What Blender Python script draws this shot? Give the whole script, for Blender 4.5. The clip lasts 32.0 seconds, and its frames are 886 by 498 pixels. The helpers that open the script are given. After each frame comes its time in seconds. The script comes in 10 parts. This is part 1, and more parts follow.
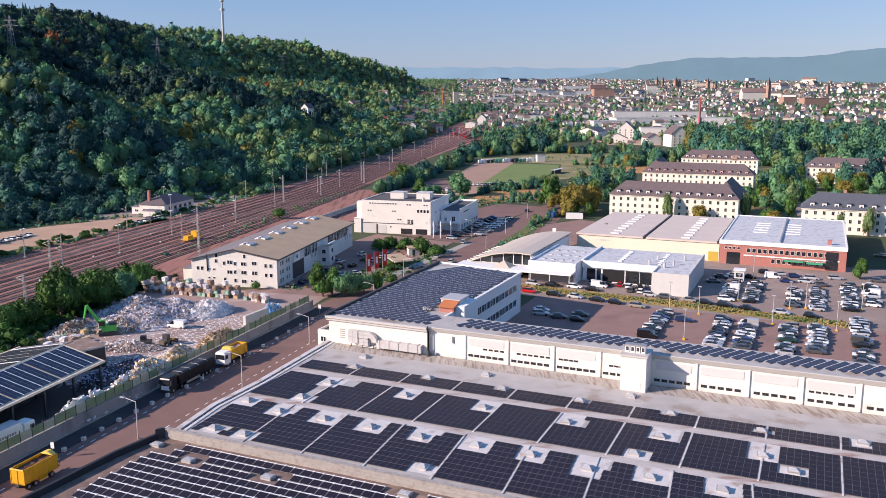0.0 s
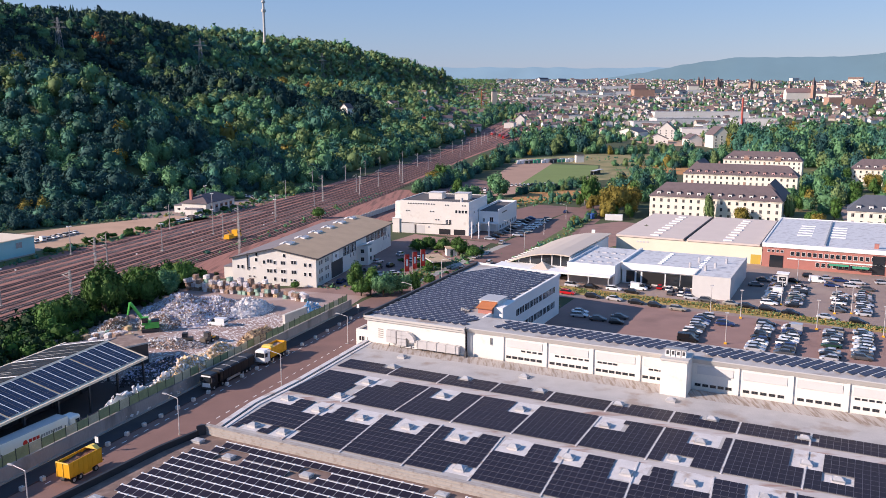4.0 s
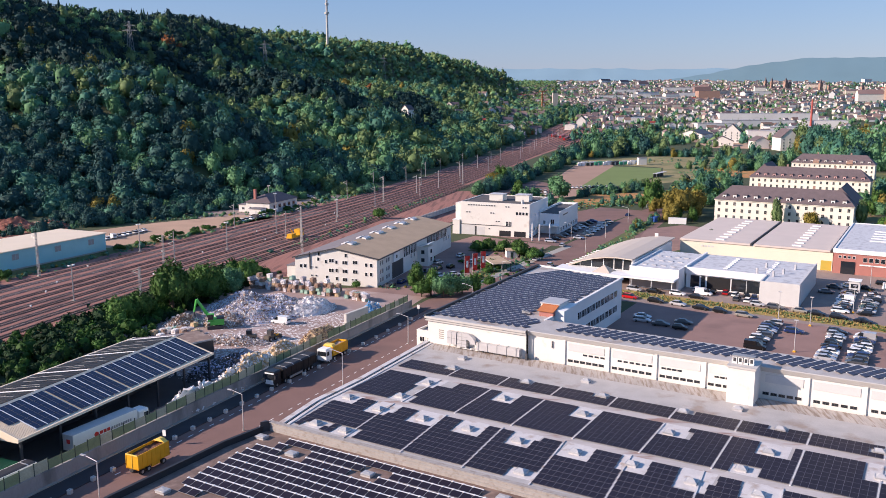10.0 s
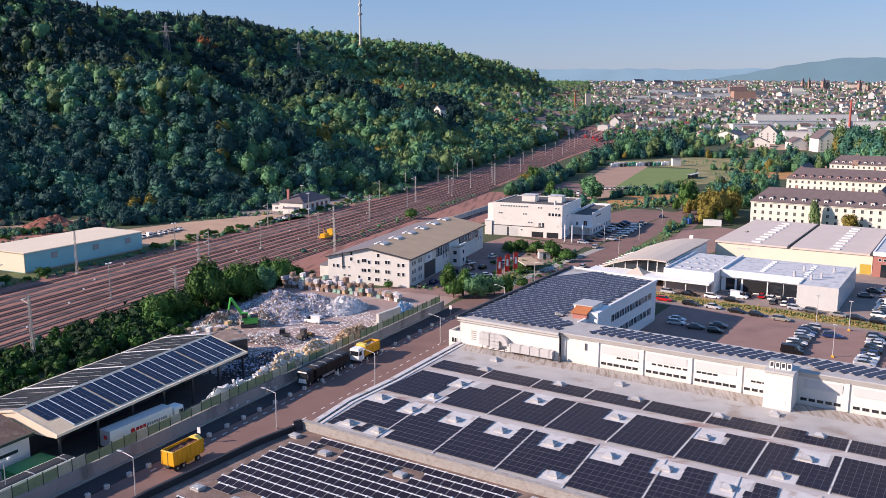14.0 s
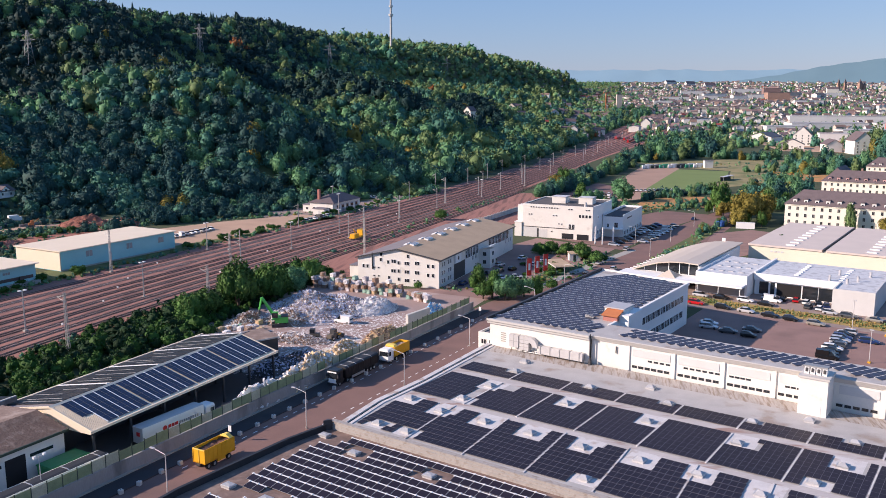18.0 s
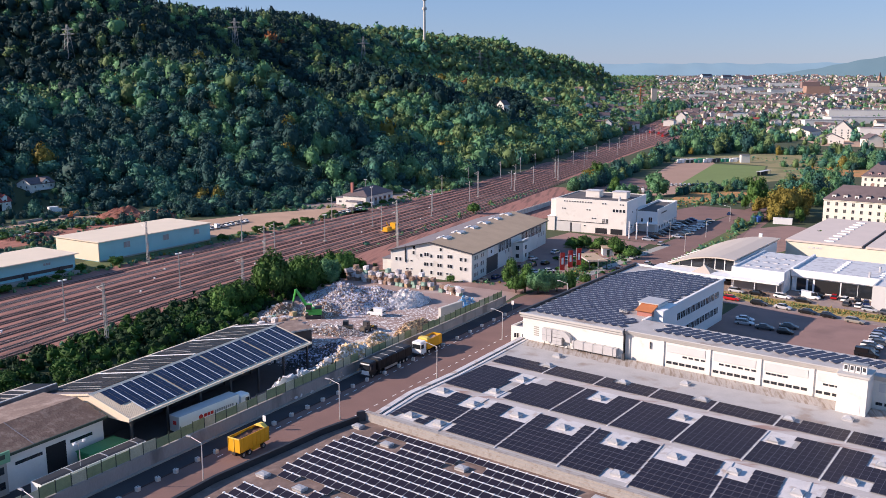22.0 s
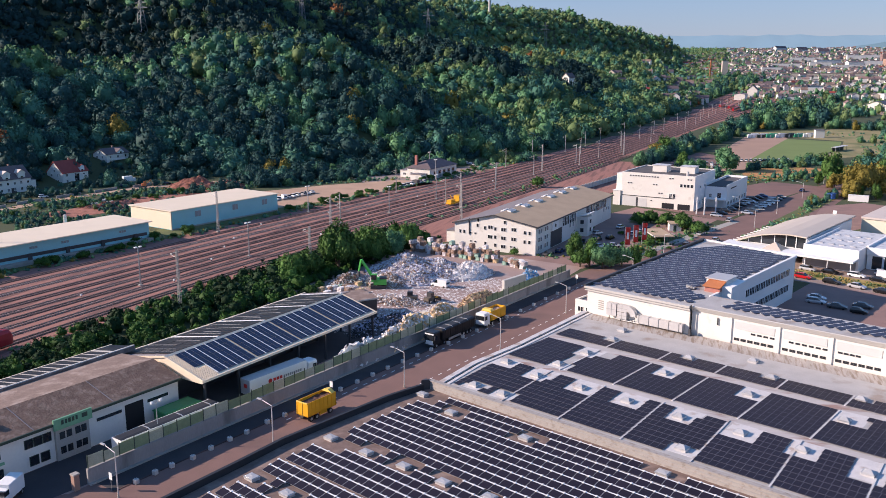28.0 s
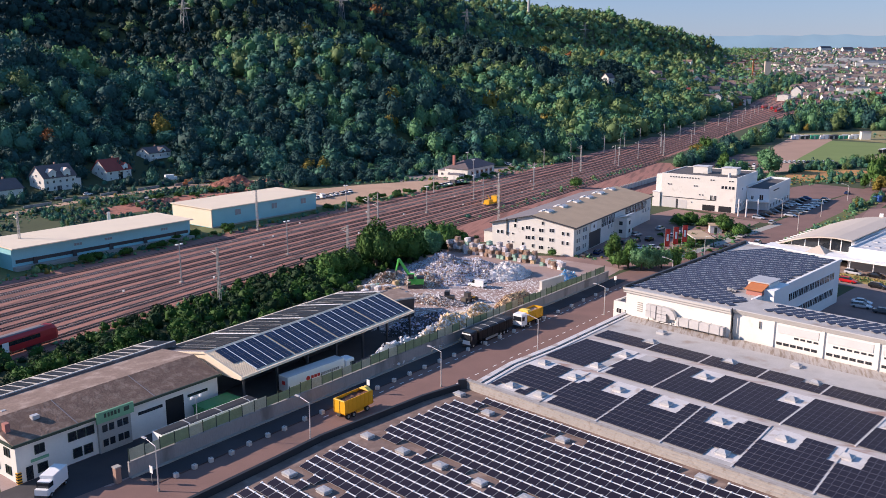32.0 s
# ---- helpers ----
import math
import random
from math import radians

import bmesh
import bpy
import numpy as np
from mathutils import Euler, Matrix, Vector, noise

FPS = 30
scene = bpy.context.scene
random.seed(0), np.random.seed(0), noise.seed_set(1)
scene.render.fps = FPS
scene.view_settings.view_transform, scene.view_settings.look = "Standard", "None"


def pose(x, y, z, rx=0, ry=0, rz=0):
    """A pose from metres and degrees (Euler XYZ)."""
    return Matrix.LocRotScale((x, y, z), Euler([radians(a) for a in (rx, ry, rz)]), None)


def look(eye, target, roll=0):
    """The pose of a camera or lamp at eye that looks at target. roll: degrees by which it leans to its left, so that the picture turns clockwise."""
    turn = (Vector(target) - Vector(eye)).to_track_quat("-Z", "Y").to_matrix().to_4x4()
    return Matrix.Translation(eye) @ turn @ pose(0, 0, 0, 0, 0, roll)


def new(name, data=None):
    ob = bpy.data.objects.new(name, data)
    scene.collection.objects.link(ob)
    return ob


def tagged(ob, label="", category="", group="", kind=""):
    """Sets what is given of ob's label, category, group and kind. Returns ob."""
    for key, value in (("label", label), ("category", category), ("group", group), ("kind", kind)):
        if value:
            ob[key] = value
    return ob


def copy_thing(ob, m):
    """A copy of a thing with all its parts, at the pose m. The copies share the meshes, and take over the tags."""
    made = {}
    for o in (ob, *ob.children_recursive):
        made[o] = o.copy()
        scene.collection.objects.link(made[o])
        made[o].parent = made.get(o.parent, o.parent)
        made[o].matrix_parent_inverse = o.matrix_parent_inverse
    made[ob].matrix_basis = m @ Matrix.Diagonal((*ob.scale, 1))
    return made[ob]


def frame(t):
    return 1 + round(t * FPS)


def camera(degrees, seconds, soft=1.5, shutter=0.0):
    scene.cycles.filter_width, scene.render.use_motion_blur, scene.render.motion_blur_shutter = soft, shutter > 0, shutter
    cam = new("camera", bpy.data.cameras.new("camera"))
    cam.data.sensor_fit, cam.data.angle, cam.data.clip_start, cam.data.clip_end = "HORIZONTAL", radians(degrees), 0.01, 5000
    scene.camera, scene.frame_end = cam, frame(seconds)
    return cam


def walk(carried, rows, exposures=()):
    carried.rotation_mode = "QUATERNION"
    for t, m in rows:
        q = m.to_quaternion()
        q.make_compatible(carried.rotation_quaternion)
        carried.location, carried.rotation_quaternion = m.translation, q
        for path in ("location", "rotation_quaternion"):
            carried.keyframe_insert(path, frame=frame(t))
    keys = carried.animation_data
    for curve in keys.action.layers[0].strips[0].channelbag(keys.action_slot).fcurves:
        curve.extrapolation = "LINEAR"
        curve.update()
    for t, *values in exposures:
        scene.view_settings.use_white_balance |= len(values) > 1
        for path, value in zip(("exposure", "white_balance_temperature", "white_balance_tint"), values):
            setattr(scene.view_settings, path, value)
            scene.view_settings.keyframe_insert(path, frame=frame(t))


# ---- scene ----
cam = camera(55.28, 32.0, 0.55)
# seconds, eye (metres), yaw, pitch, lean (degrees)
ROWS = [
    (0.0, 0.00, -0.00, 58.00, 0.001, -10.372, 0.042),
    (0.5, -0.00, -0.02, 58.09, 0.284, -10.389, 0.042),
    (1.0, -0.02, -0.02, 58.11, 0.635, -10.389, 0.032),
    (1.5, -0.05, -0.01, 58.15, 0.890, -10.391, 0.030),
    (2.0, -0.08, -0.05, 58.18, 1.206, -10.396, 0.040),
    (2.5, -0.13, -0.05, 58.16, 1.569, -10.372, 0.042),
    (3.0, -0.15, 0.02, 58.14, 1.897, -10.368, 0.047),
    (3.5, -0.23, 0.07, 58.14, 2.225, -10.365, 0.036),
    (5.5, -0.49, 0.21, 58.20, 3.590, -10.357, 0.055),
    (6.0, -0.56, 0.24, 58.17, 3.906, -10.327, 0.066),
    (6.5, -0.64, 0.24, 58.17, 4.197, -10.315, 0.040),
    (7.0, -0.69, 0.24, 58.16, 4.577, -10.308, 0.056),
    (7.5, -0.77, 0.21, 58.11, 4.950, -10.287, 0.071),
    (8.0, -0.84, 0.28, 58.08, 5.304, -10.284, 0.046),
    (8.5, -0.91, 0.36, 58.05, 5.631, -10.284, 0.037),
    (9.0, -0.96, 0.33, 58.06, 5.989, -10.279, 0.046),
    (9.5, -1.04, 0.31, 58.11, 6.289, -10.278, 0.045),
    (10.0, -1.12, 0.32, 58.12, 6.558, -10.267, 0.020),
    (10.5, -1.09, 0.35, 58.15, 6.817, -10.265, 0.043),
    (11.0, -1.18, 0.35, 58.15, 7.083, -10.256, 0.027),
    (11.5, -1.28, 0.39, 58.15, 7.330, -10.251, 0.018),
    (12.0, -1.33, 0.42, 58.09, 7.645, -10.241, 0.020),
    (12.5, -1.38, 0.39, 58.10, 7.898, -10.236, -0.018),
    (13.0, -1.44, 0.42, 58.12, 8.165, -10.241, 0.007),
    (13.5, -1.48, 0.51, 58.12, 8.433, -10.244, 0.026),
    (14.0, -1.55, 0.50, 58.16, 8.695, -10.244, 0.009),
    (14.5, -1.59, 0.49, 58.17, 9.023, -10.228, 0.020),
    (16.5, -1.74, 0.52, 58.23, 9.991, -10.193, -0.016),
    (17.0, -1.80, 0.56, 58.20, 10.189, -10.189, 0.020),
    (17.5, -1.78, 0.63, 58.16, 10.460, -10.186, -0.007),
    (18.0, -1.85, 0.66, 58.14, 10.686, -10.170, -0.030),
    (18.5, -1.87, 0.65, 58.12, 10.926, -10.167, -0.011),
    (19.0, -1.89, 0.64, 58.13, 11.185, -10.175, -0.024),
    (19.5, -1.91, 0.55, 58.16, 11.489, -10.294, 0.006),
    (20.0, -1.98, 0.47, 58.11, 11.732, -10.475, -0.036),
    (20.5, -1.99, 0.47, 58.06, 12.002, -10.547, -0.033),
    (21.0, -2.08, 0.53, 58.08, 12.354, -10.586, -0.024),
    (21.5, -2.13, 0.54, 58.04, 12.604, -10.589, -0.031),
    (22.0, -2.19, 0.54, 58.00, 12.870, -10.583, -0.048),
    (22.5, -2.29, 0.56, 57.93, 13.208, -10.565, -0.061),
    (23.0, -2.35, 0.58, 57.95, 13.633, -10.566, -0.043),
    (23.5, -2.47, 0.52, 57.99, 13.949, -10.571, -0.075),
    (24.0, -2.52, 0.41, 57.96, 14.311, -10.678, -0.072),
    (24.5, -2.49, 0.21, 57.89, 14.665, -11.014, -0.042),
    (25.0, -2.53, 0.09, 57.85, 15.030, -11.294, -0.039),
    (25.5, -2.57, 0.01, 57.84, 15.273, -11.410, -0.059),
    (27.5, -2.74, -0.44, 57.67, 16.778, -12.315, -0.037),
    (28.0, -2.77, -0.42, 57.68, 17.103, -12.348, -0.052),
    (28.5, -2.80, -0.39, 57.61, 17.403, -12.339, -0.030),
    (29.0, -2.92, -0.38, 57.59, 17.793, -12.345, -0.037),
    (29.5, -2.98, -0.38, 57.55, 18.074, -12.329, -0.054),
    (30.0, -2.95, -0.38, 57.58, 18.414, -12.328, -0.015),
    (30.5, -3.00, -0.34, 57.55, 18.683, -12.324, -0.009),
    (31.0, -3.07, -0.36, 57.57, 18.999, -12.333, -0.046),
    (31.5, -3.10, -0.32, 57.53, 19.276, -12.321, -0.057),
    (32.0, -3.09, -0.33, 57.48, 19.626, -12.318, -0.043),
]
walk(cam, [(t, pose(x, y, z, 90 + pitch, lean, yaw)) for t, x, y, z, yaw, pitch, lean in ROWS],
     [(0.0, 0.54, 6200, 28), (32.0, 0.54, 6200, 28)])

# ---- world, sun ----
SUN_WAY, SUN_UP = 16.2, 24.0      # the way the light travels on the plan, and the sun's height
world = bpy.data.worlds.new("sky_world")
scene.world = world
world.use_nodes = True
wn = world.node_tree
sky = wn.nodes.new("ShaderNodeTexSky")
sky.sky_type = "NISHITA"
sky.sun_disc = False
sky.sun_elevation = radians(SUN_UP)
sky.sun_rotation = radians(270 - SUN_WAY)
sky.air_density, sky.dust_density, sky.ozone_density = 1.2, 0.25, 2.5
back = wn.nodes["Background"]
back.inputs["Strength"].default_value = 0.065
tone = wn.nodes.new("ShaderNodeMix")
tone.data_type = "RGBA"
tone.inputs["Factor"].default_value = 0.32
tone.inputs[7].default_value = (1.6, 5.3, 10.6, 1)      # the even blue of a hazy morning
wn.links.new(sky.outputs["Color"], tone.inputs[6])
wn.links.new(tone.outputs[2], back.inputs["Color"])
sun_data = bpy.data.lights.new("sun", "SUN")
sun_data.energy, sun_data.angle, sun_data.color = 5.0, radians(0.6), (1.0, 0.865, 0.64)
sun = new("sun", sun_data)
sun.matrix_world = look((0, 0, 0), (math.cos(radians(SUN_WAY)), math.sin(radians(SUN_WAY)), -math.tan(radians(SUN_UP))))

# ---- materials ----
def material(name, colour, rough=0.8, vary=0.15, scale=0.6, fine=8.0, bump=0.0, metal=0.0, second=None, patch=0.0, patch_scale=0.12,
             island=0.0, per_object=0.0, spec=0.5, stretch=None, relief=0.05):
    """A surface of one base colour, varied at two scales, with stains towards a second colour and fine relief."""
    m = bpy.data.materials.new(name)
    m.use_nodes = True
    nt = m.node_tree
    b = nt.nodes["Principled BSDF"]
    b.inputs["Roughness"].default_value, b.inputs["Metallic"].default_value = rough, metal
    b.inputs["Specular IOR Level"].default_value = spec
    geo = nt.nodes.new("ShaderNodeNewGeometry")
    where = geo.outputs["Position"]
    if stretch:
        mp = nt.nodes.new("ShaderNodeMapping")
        mp.inputs["Rotation"].default_value = (0, 0, radians(-stretch[3]))
        mp.inputs["Scale"].default_value = stretch[:3]
        nt.links.new(where, mp.inputs["Vector"])
        where = mp.outputs["Vector"]

    def noisy(sc, detail):
        n = nt.nodes.new("ShaderNodeTexNoise")
        n.inputs["Scale"].default_value, n.inputs["Detail"].default_value = sc, detail
        nt.links.new(where, n.inputs["Vector"])
        return n.outputs["Fac"]

    def maths(op, a, c):
        n = nt.nodes.new("ShaderNodeMath")
        n.operation = op
        for s, v in zip(n.inputs, (a, c)):
            if isinstance(v, (int, float)):
                s.default_value = v
            else:
                nt.links.new(v, s)
        return n.outputs[0]

    big, small = noisy(scale, 3), noisy(fine, 2)
    value = maths("ADD", maths("MULTIPLY", maths("SUBTRACT", big, 0.5), vary * 2.6), maths("MULTIPLY", maths("SUBTRACT", small, 0.5), vary * 1.6))
    if island:
        value = maths("ADD", value, maths("MULTIPLY", maths("SUBTRACT", geo.outputs["Random Per Island"], 0.5), island * 2))
    if per_object:
        oi = nt.nodes.new("ShaderNodeObjectInfo")
        value = maths("ADD", value, maths("MULTIPLY", maths("SUBTRACT", oi.outputs["Random"], 0.5), per_object * 2))
    base = nt.nodes.new("ShaderNodeRGB")
    base.outputs[0].default_value = (*colour, 1)
    col = base.outputs[0]
    if second:
        mix = nt.nodes.new("ShaderNodeMix")
        mix.data_type = "RGBA"
        ramp = nt.nodes.new("ShaderNodeMapRange")
        ramp.inputs["From Min"].default_value, ramp.inputs["From Max"].default_value = 0.62 - patch, 0.72 - patch * 0.6
        src = geo.outputs["Random Per Island"] if patch_scale == 0 else noisy(patch_scale, 5)
        nt.links.new(src, ramp.inputs["Value"])
        nt.links.new(ramp.outputs[0], mix.inputs["Factor"])
        nt.links.new(col, mix.inputs[6])
        mix.inputs[7].default_value = (*second, 1)
        col = mix.outputs[2]
    hsv = nt.nodes.new("ShaderNodeHueSaturation")
    nt.links.new(maths("ADD", value, 1.0), hsv.inputs["Value"])
    nt.links.new(col, hsv.inputs["Color"])
    nt.links.new(hsv.outputs[0], b.inputs["Base Color"])
    if bump:
        bm = nt.nodes.new("ShaderNodeBump")
        bm.inputs["Strength"].default_value, bm.inputs["Distance"].default_value = bump, relief
        nt.links.new(small, bm.inputs["Height"])
        nt.links.new(bm.outputs[0], b.inputs["Normal"])
    return m


M = {}
M["white"] = material("white_render", (0.72, 0.695, 0.645), 0.85, 0.07, 0.25, 3, 0.1, second=(0.6, 0.57, 0.52), patch=-0.01, patch_scale=0.3)
M["white2"] = material("white_panel", (0.8, 0.8, 0.79), 0.6, 0.04, 0.3, 4)
M["cream"] = material("cream_render", (0.78, 0.735, 0.64), 0.85, 0.06, 0.3, 3, 0.1)
M["yellow_wall"] = material("pale_yellow_cladding", (0.72, 0.67, 0.53), 0.7, 0.05, 0.2, 3)
M["teal"] = material("pale_grey_green_cladding", (0.25, 0.57, 0.62), 0.6, 0.08, 0.2, 3)
M["brick"] = material("red_brick", (0.4, 0.165, 0.135), 0.85, 0.12, 0.5, 6, 0.2)
M["concrete"] = material("grey_concrete", (0.36, 0.34, 0.31), 0.9, 0.15, 0.4, 5, 0.3)
M["roof_light"] = material("pale_roof_membrane", (0.44, 0.42, 0.405), 0.6, 0.16, 0.35, 4, 0.1, second=(0.33, 0.27, 0.23), patch=0.07, patch_scale=0.2)
M["roof_tan"] = material("tan_fibre_cement_roof", (0.46, 0.335, 0.22), 0.85, 0.12, 0.25, 4, 0.2)
M["roof_cream"] = material("sheet_roof_cream", (0.8, 0.68, 0.52), 0.6, 0.06, 0.15, 3)
M["roof_brown"] = material("brown_bitumen_roof", (0.185, 0.125, 0.105), 0.9, 0.3, 0.5, 2.2, 0.6, second=(0.25, 0.18, 0.15), patch=0.1, patch_scale=0.25)
M["roof_grey"] = material("grey_sheet_roof", (0.2, 0.18, 0.19), 0.75, 0.12, 0.25, 4)
M["roof_red"] = material("red_clay_tiles", (0.3, 0.06, 0.05), 0.85, 0.15, 0.4, 6, 0.2)
M["slate"] = material("dark_slate_roof", (0.13, 0.1, 0.105), 0.8, 0.2, 0.5, 3, 0.3)
M["asphalt"] = material("asphalt", (0.205, 0.118, 0.1), 0.9, 0.16, 0.15, 6, 0.2, second=(0.165, 0.1, 0.088), patch=0.1, patch_scale=0.06)
# near-black asphalt, shade of house and wall put into its colour
M["asphalt_shade"] = material("fresh_tarmac", (0.042, 0.04, 0.046), 0.9, 0.2, 0.2, 6, 0.2, second=(0.06, 0.055, 0.056), patch=0.1, patch_scale=0.1)
M["straw"] = material("straw_grass", (0.36, 0.255, 0.085), 0.95, 0.3, 0.35, 3, 0.5, second=(0.16, 0.17, 0.05), patch=0.1, patch_scale=0.2)
M["sheet_blue"] = material("light_blue_sheeting", (0.16, 0.42, 0.66), 0.5, 0.25, 0.8, 4, 0.3, island=0.2)
M["lot"] = material("parking_asphalt", (0.275, 0.168, 0.145), 0.9, 0.12, 0.2, 6, 0.2, second=(0.22, 0.135, 0.118), patch=0.08, patch_scale=0.08)
M["earth"] = material("bare_earth", (0.44, 0.29, 0.2), 0.95, 0.2, 0.08, 2, 0.3)
M["grass"] = material("dry_grass", (0.1, 0.125, 0.04), 0.95, 0.3, 0.08, 2, 0.3, second=(0.27, 0.17, 0.07), patch=0.1, patch_scale=0.05)
M["ballast"] = material("rusty_ballast", (0.34, 0.155, 0.12), 0.95, 0.3, 0.5, 6, 0.4, second=(0.15, 0.07, 0.058), patch=0.16, patch_scale=0.5, stretch=(0.9, 0.07, 1, -13))
M["rail"] = material("rail_steel", (0.36, 0.225, 0.19), 0.6, 0.1, 0.5, 5)
M["sleeper"] = material("sleeper", (0.11, 0.072, 0.062), 0.9, 0.25, 0.5, 5, island=0.35)
M["pv"] = material("solar_glass_dark", (0.017, 0.012, 0.021), 0.5, 0.14, 0.3, 4, per_object=0.12, spec=0.28)
M["pv_blue"] = material("solar_glass_blue", (0.012, 0.018, 0.05), 0.2, 0.15, 0.3, 4, per_object=0.15)
M["alu"] = material("aluminium", (0.6, 0.6, 0.6), 0.4, 0.05, 1, 5, metal=0.7)
M["dark"] = material("dark_grey_metal", (0.05, 0.05, 0.055), 0.5, 0.1, 1, 5)
M["black"] = material("black_interior", (0.012, 0.012, 0.014), 0.9, 0.1, 1, 5)
M["glass"] = material("window_glass", (0.02, 0.024, 0.03), 0.12, 0.1, 0.5, 3, spec=0.8)
M["galv"] = material("galvanised_steel", (0.4, 0.4, 0.4), 0.5, 0.1, 1, 5, metal=0.5)
M["green_mesh"] = material("green_mesh", (0.22, 0.28, 0.15), 0.8, 0.25, 1, 5)

M["leaf2"] = material("tree_leaves", (0.062, 0.135, 0.03), 0.75, 0.3, 0.3, 2.0, 0.6, island=0.4, per_object=0.2, spec=0.2)
M["rust_scrap"] = material("rusty_scrap", (0.13, 0.055, 0.035), 0.9, 0.4, 0.8, 6, 0.5, second=(0.06, 0.04, 0.035), patch=0.12, patch_scale=1.5)
M["bark"] = material("bark", (0.09, 0.065, 0.05), 0.95, 0.2, 1, 8, 0.5)
M["forest_floor"] = material("valley_ground", (0.045, 0.062, 0.022), 0.95, 0.3, 0.05, 0.8, 0.4, second=(0.075, 0.072, 0.036), patch=0.06, patch_scale=0.03)
M["yellow"] = material("yellow_paint", (0.75, 0.38, 0.01), 0.45, 0.08, 1, 5)
M["red"] = material("red_paint", (0.6, 0.03, 0.025), 0.4, 0.06, 1, 5)
M["green"] = material("green_paint", (0.08, 0.5, 0.08), 0.45, 0.06, 1, 5)
M["tyre"] = material("tyre_rubber", (0.02, 0.02, 0.02), 0.9, 0.1, 2, 8)
M["yard"] = material("yard_concrete", (0.33, 0.235, 0.21), 0.9, 0.18, 0.12, 4, 0.2, second=(0.42, 0.34, 0.325), patch=0.1, patch_scale=0.09)
M["asphalt_pale"] = material("worn_asphalt", (0.28, 0.21, 0.185), 0.9, 0.14, 0.12, 5, 0.2, second=(0.33, 0.25, 0.21), patch=0.08, patch_scale=0.05)
M["red_earth"] = material("red_earth", (0.34, 0.135, 0.095), 0.95, 0.35, 0.4, 2, 0.6, second=(0.2, 0.075, 0.05), patch=0.1, patch_scale=0.5)
M["track"] = material("sports_gravel", (0.36, 0.23, 0.17), 0.95, 0.12, 0.05, 2, 0.2)
M["pitch"] = material("pitch_turf", (0.15, 0.21, 0.06), 0.95, 0.14, 0.06, 2, 0.2)
M["dry_orange"] = material("dry_bank", (0.44, 0.215, 0.075), 0.95, 0.25, 0.2, 2, 0.4, second=(0.17, 0.17, 0.05), patch=0.08, patch_scale=0.12)
M["cess"] = material("dark_cess", (0.055, 0.032, 0.03), 0.95, 0.3, 0.4, 4, 0.3, second=(0.12, 0.065, 0.055), patch=0.1, patch_scale=0.4, stretch=(0.9, 0.08, 1, -13))
M["sleeper_pale"] = material("concrete_sleeper", (0.42, 0.36, 0.32), 0.9, 0.15, 0.5, 5)
M["sleeper_worn"] = material("worn_sleeper", (0.27, 0.2, 0.175), 0.9, 0.25, 0.5, 5, island=0.4)
M["tan_metal"] = material("tan_sheet", (0.37, 0.34, 0.315), 0.75, 0.14, 0.8, 9, 0.4, second=(0.29, 0.25, 0.22), patch=0.1, patch_scale=1.4)
M["dark_blue"] = material("blue_grey_sheet", (0.022, 0.024, 0.03), 0.6, 0.1, 0.5, 5)
M["dome"] = material("milky_dome", (0.42, 0.42, 0.43), 0.3, 0.08, 1, 5, per_object=0.12)
M["patch_pale"] = material("pale_patch", (0.6, 0.575, 0.565), 0.7, 0.14, 0.6, 5, second=(0.42, 0.34, 0.29), patch=0.07, patch_scale=0.4)
M["fascia"] = material("fascia_metal", (0.52, 0.5, 0.47), 0.55, 0.06, 0.4, 5)
M["panel_grey"] = material("infill_panel", (0.58, 0.575, 0.565), 0.6, 0.06, 0.5, 5)
M["galv_pale"] = material("zinc_sheet", (0.55, 0.54, 0.54), 0.5, 0.08, 0.8, 5, metal=0.3)
M["orange_tile"] = material("orange_tile", (0.5, 0.17, 0.06), 0.8, 0.12, 0.6, 6)
M["dry_meadow"] = material("dry_meadow", (0.26, 0.22, 0.1), 0.95, 0.25, 0.06, 2, 0.3, second=(0.14, 0.16, 0.06), patch=0.12, patch_scale=0.04)
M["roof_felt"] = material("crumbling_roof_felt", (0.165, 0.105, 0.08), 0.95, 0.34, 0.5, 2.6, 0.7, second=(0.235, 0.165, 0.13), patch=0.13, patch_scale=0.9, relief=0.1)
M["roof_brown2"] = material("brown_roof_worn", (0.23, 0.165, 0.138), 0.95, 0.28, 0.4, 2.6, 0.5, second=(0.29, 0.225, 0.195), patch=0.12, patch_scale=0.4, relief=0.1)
M["dark_green"] = material("dark_green_paint", (0.025, 0.05, 0.038), 0.6, 0.1, 1, 5)
M["sign_green"] = material("green_sign", (0.15, 0.36, 0.22), 0.5, 0.12, 0.7, 3)
M["concrete_pale"] = material("pale_concrete", (0.33, 0.31, 0.295), 0.9, 0.16, 0.3, 5, 0.2, second=(0.2, 0.19, 0.18), patch=0.1, patch_scale=0.25, stretch=(1, 1, 0.3, 71))
M["concrete_white"] = material("white_concrete", (0.55, 0.53, 0.5), 0.9, 0.1, 0.4, 5, 0.2)
M["mesh_pale"] = material("faded_mesh", (0.42, 0.43, 0.31), 0.8, 0.25, 1, 5)
M["brick_pale"] = material("pale_brick", (0.35, 0.22, 0.17), 0.9, 0.15, 1, 6, 0.2)
M["grey_text"] = material("grey_lettering", (0.25, 0.27, 0.3), 0.6, 0.05)
M["black_paint"] = material("black_paint", (0.012, 0.012, 0.013), 0.35, 0.1, 1, 5)
M["tarp"] = material("tarpaulin", (0.028, 0.028, 0.031), 0.6, 0.2, 0.8, 5, 0.2)
M["yellow_pale"] = material("light_yellow_paint", (0.82, 0.58, 0.12), 0.5, 0.06, 1, 5)
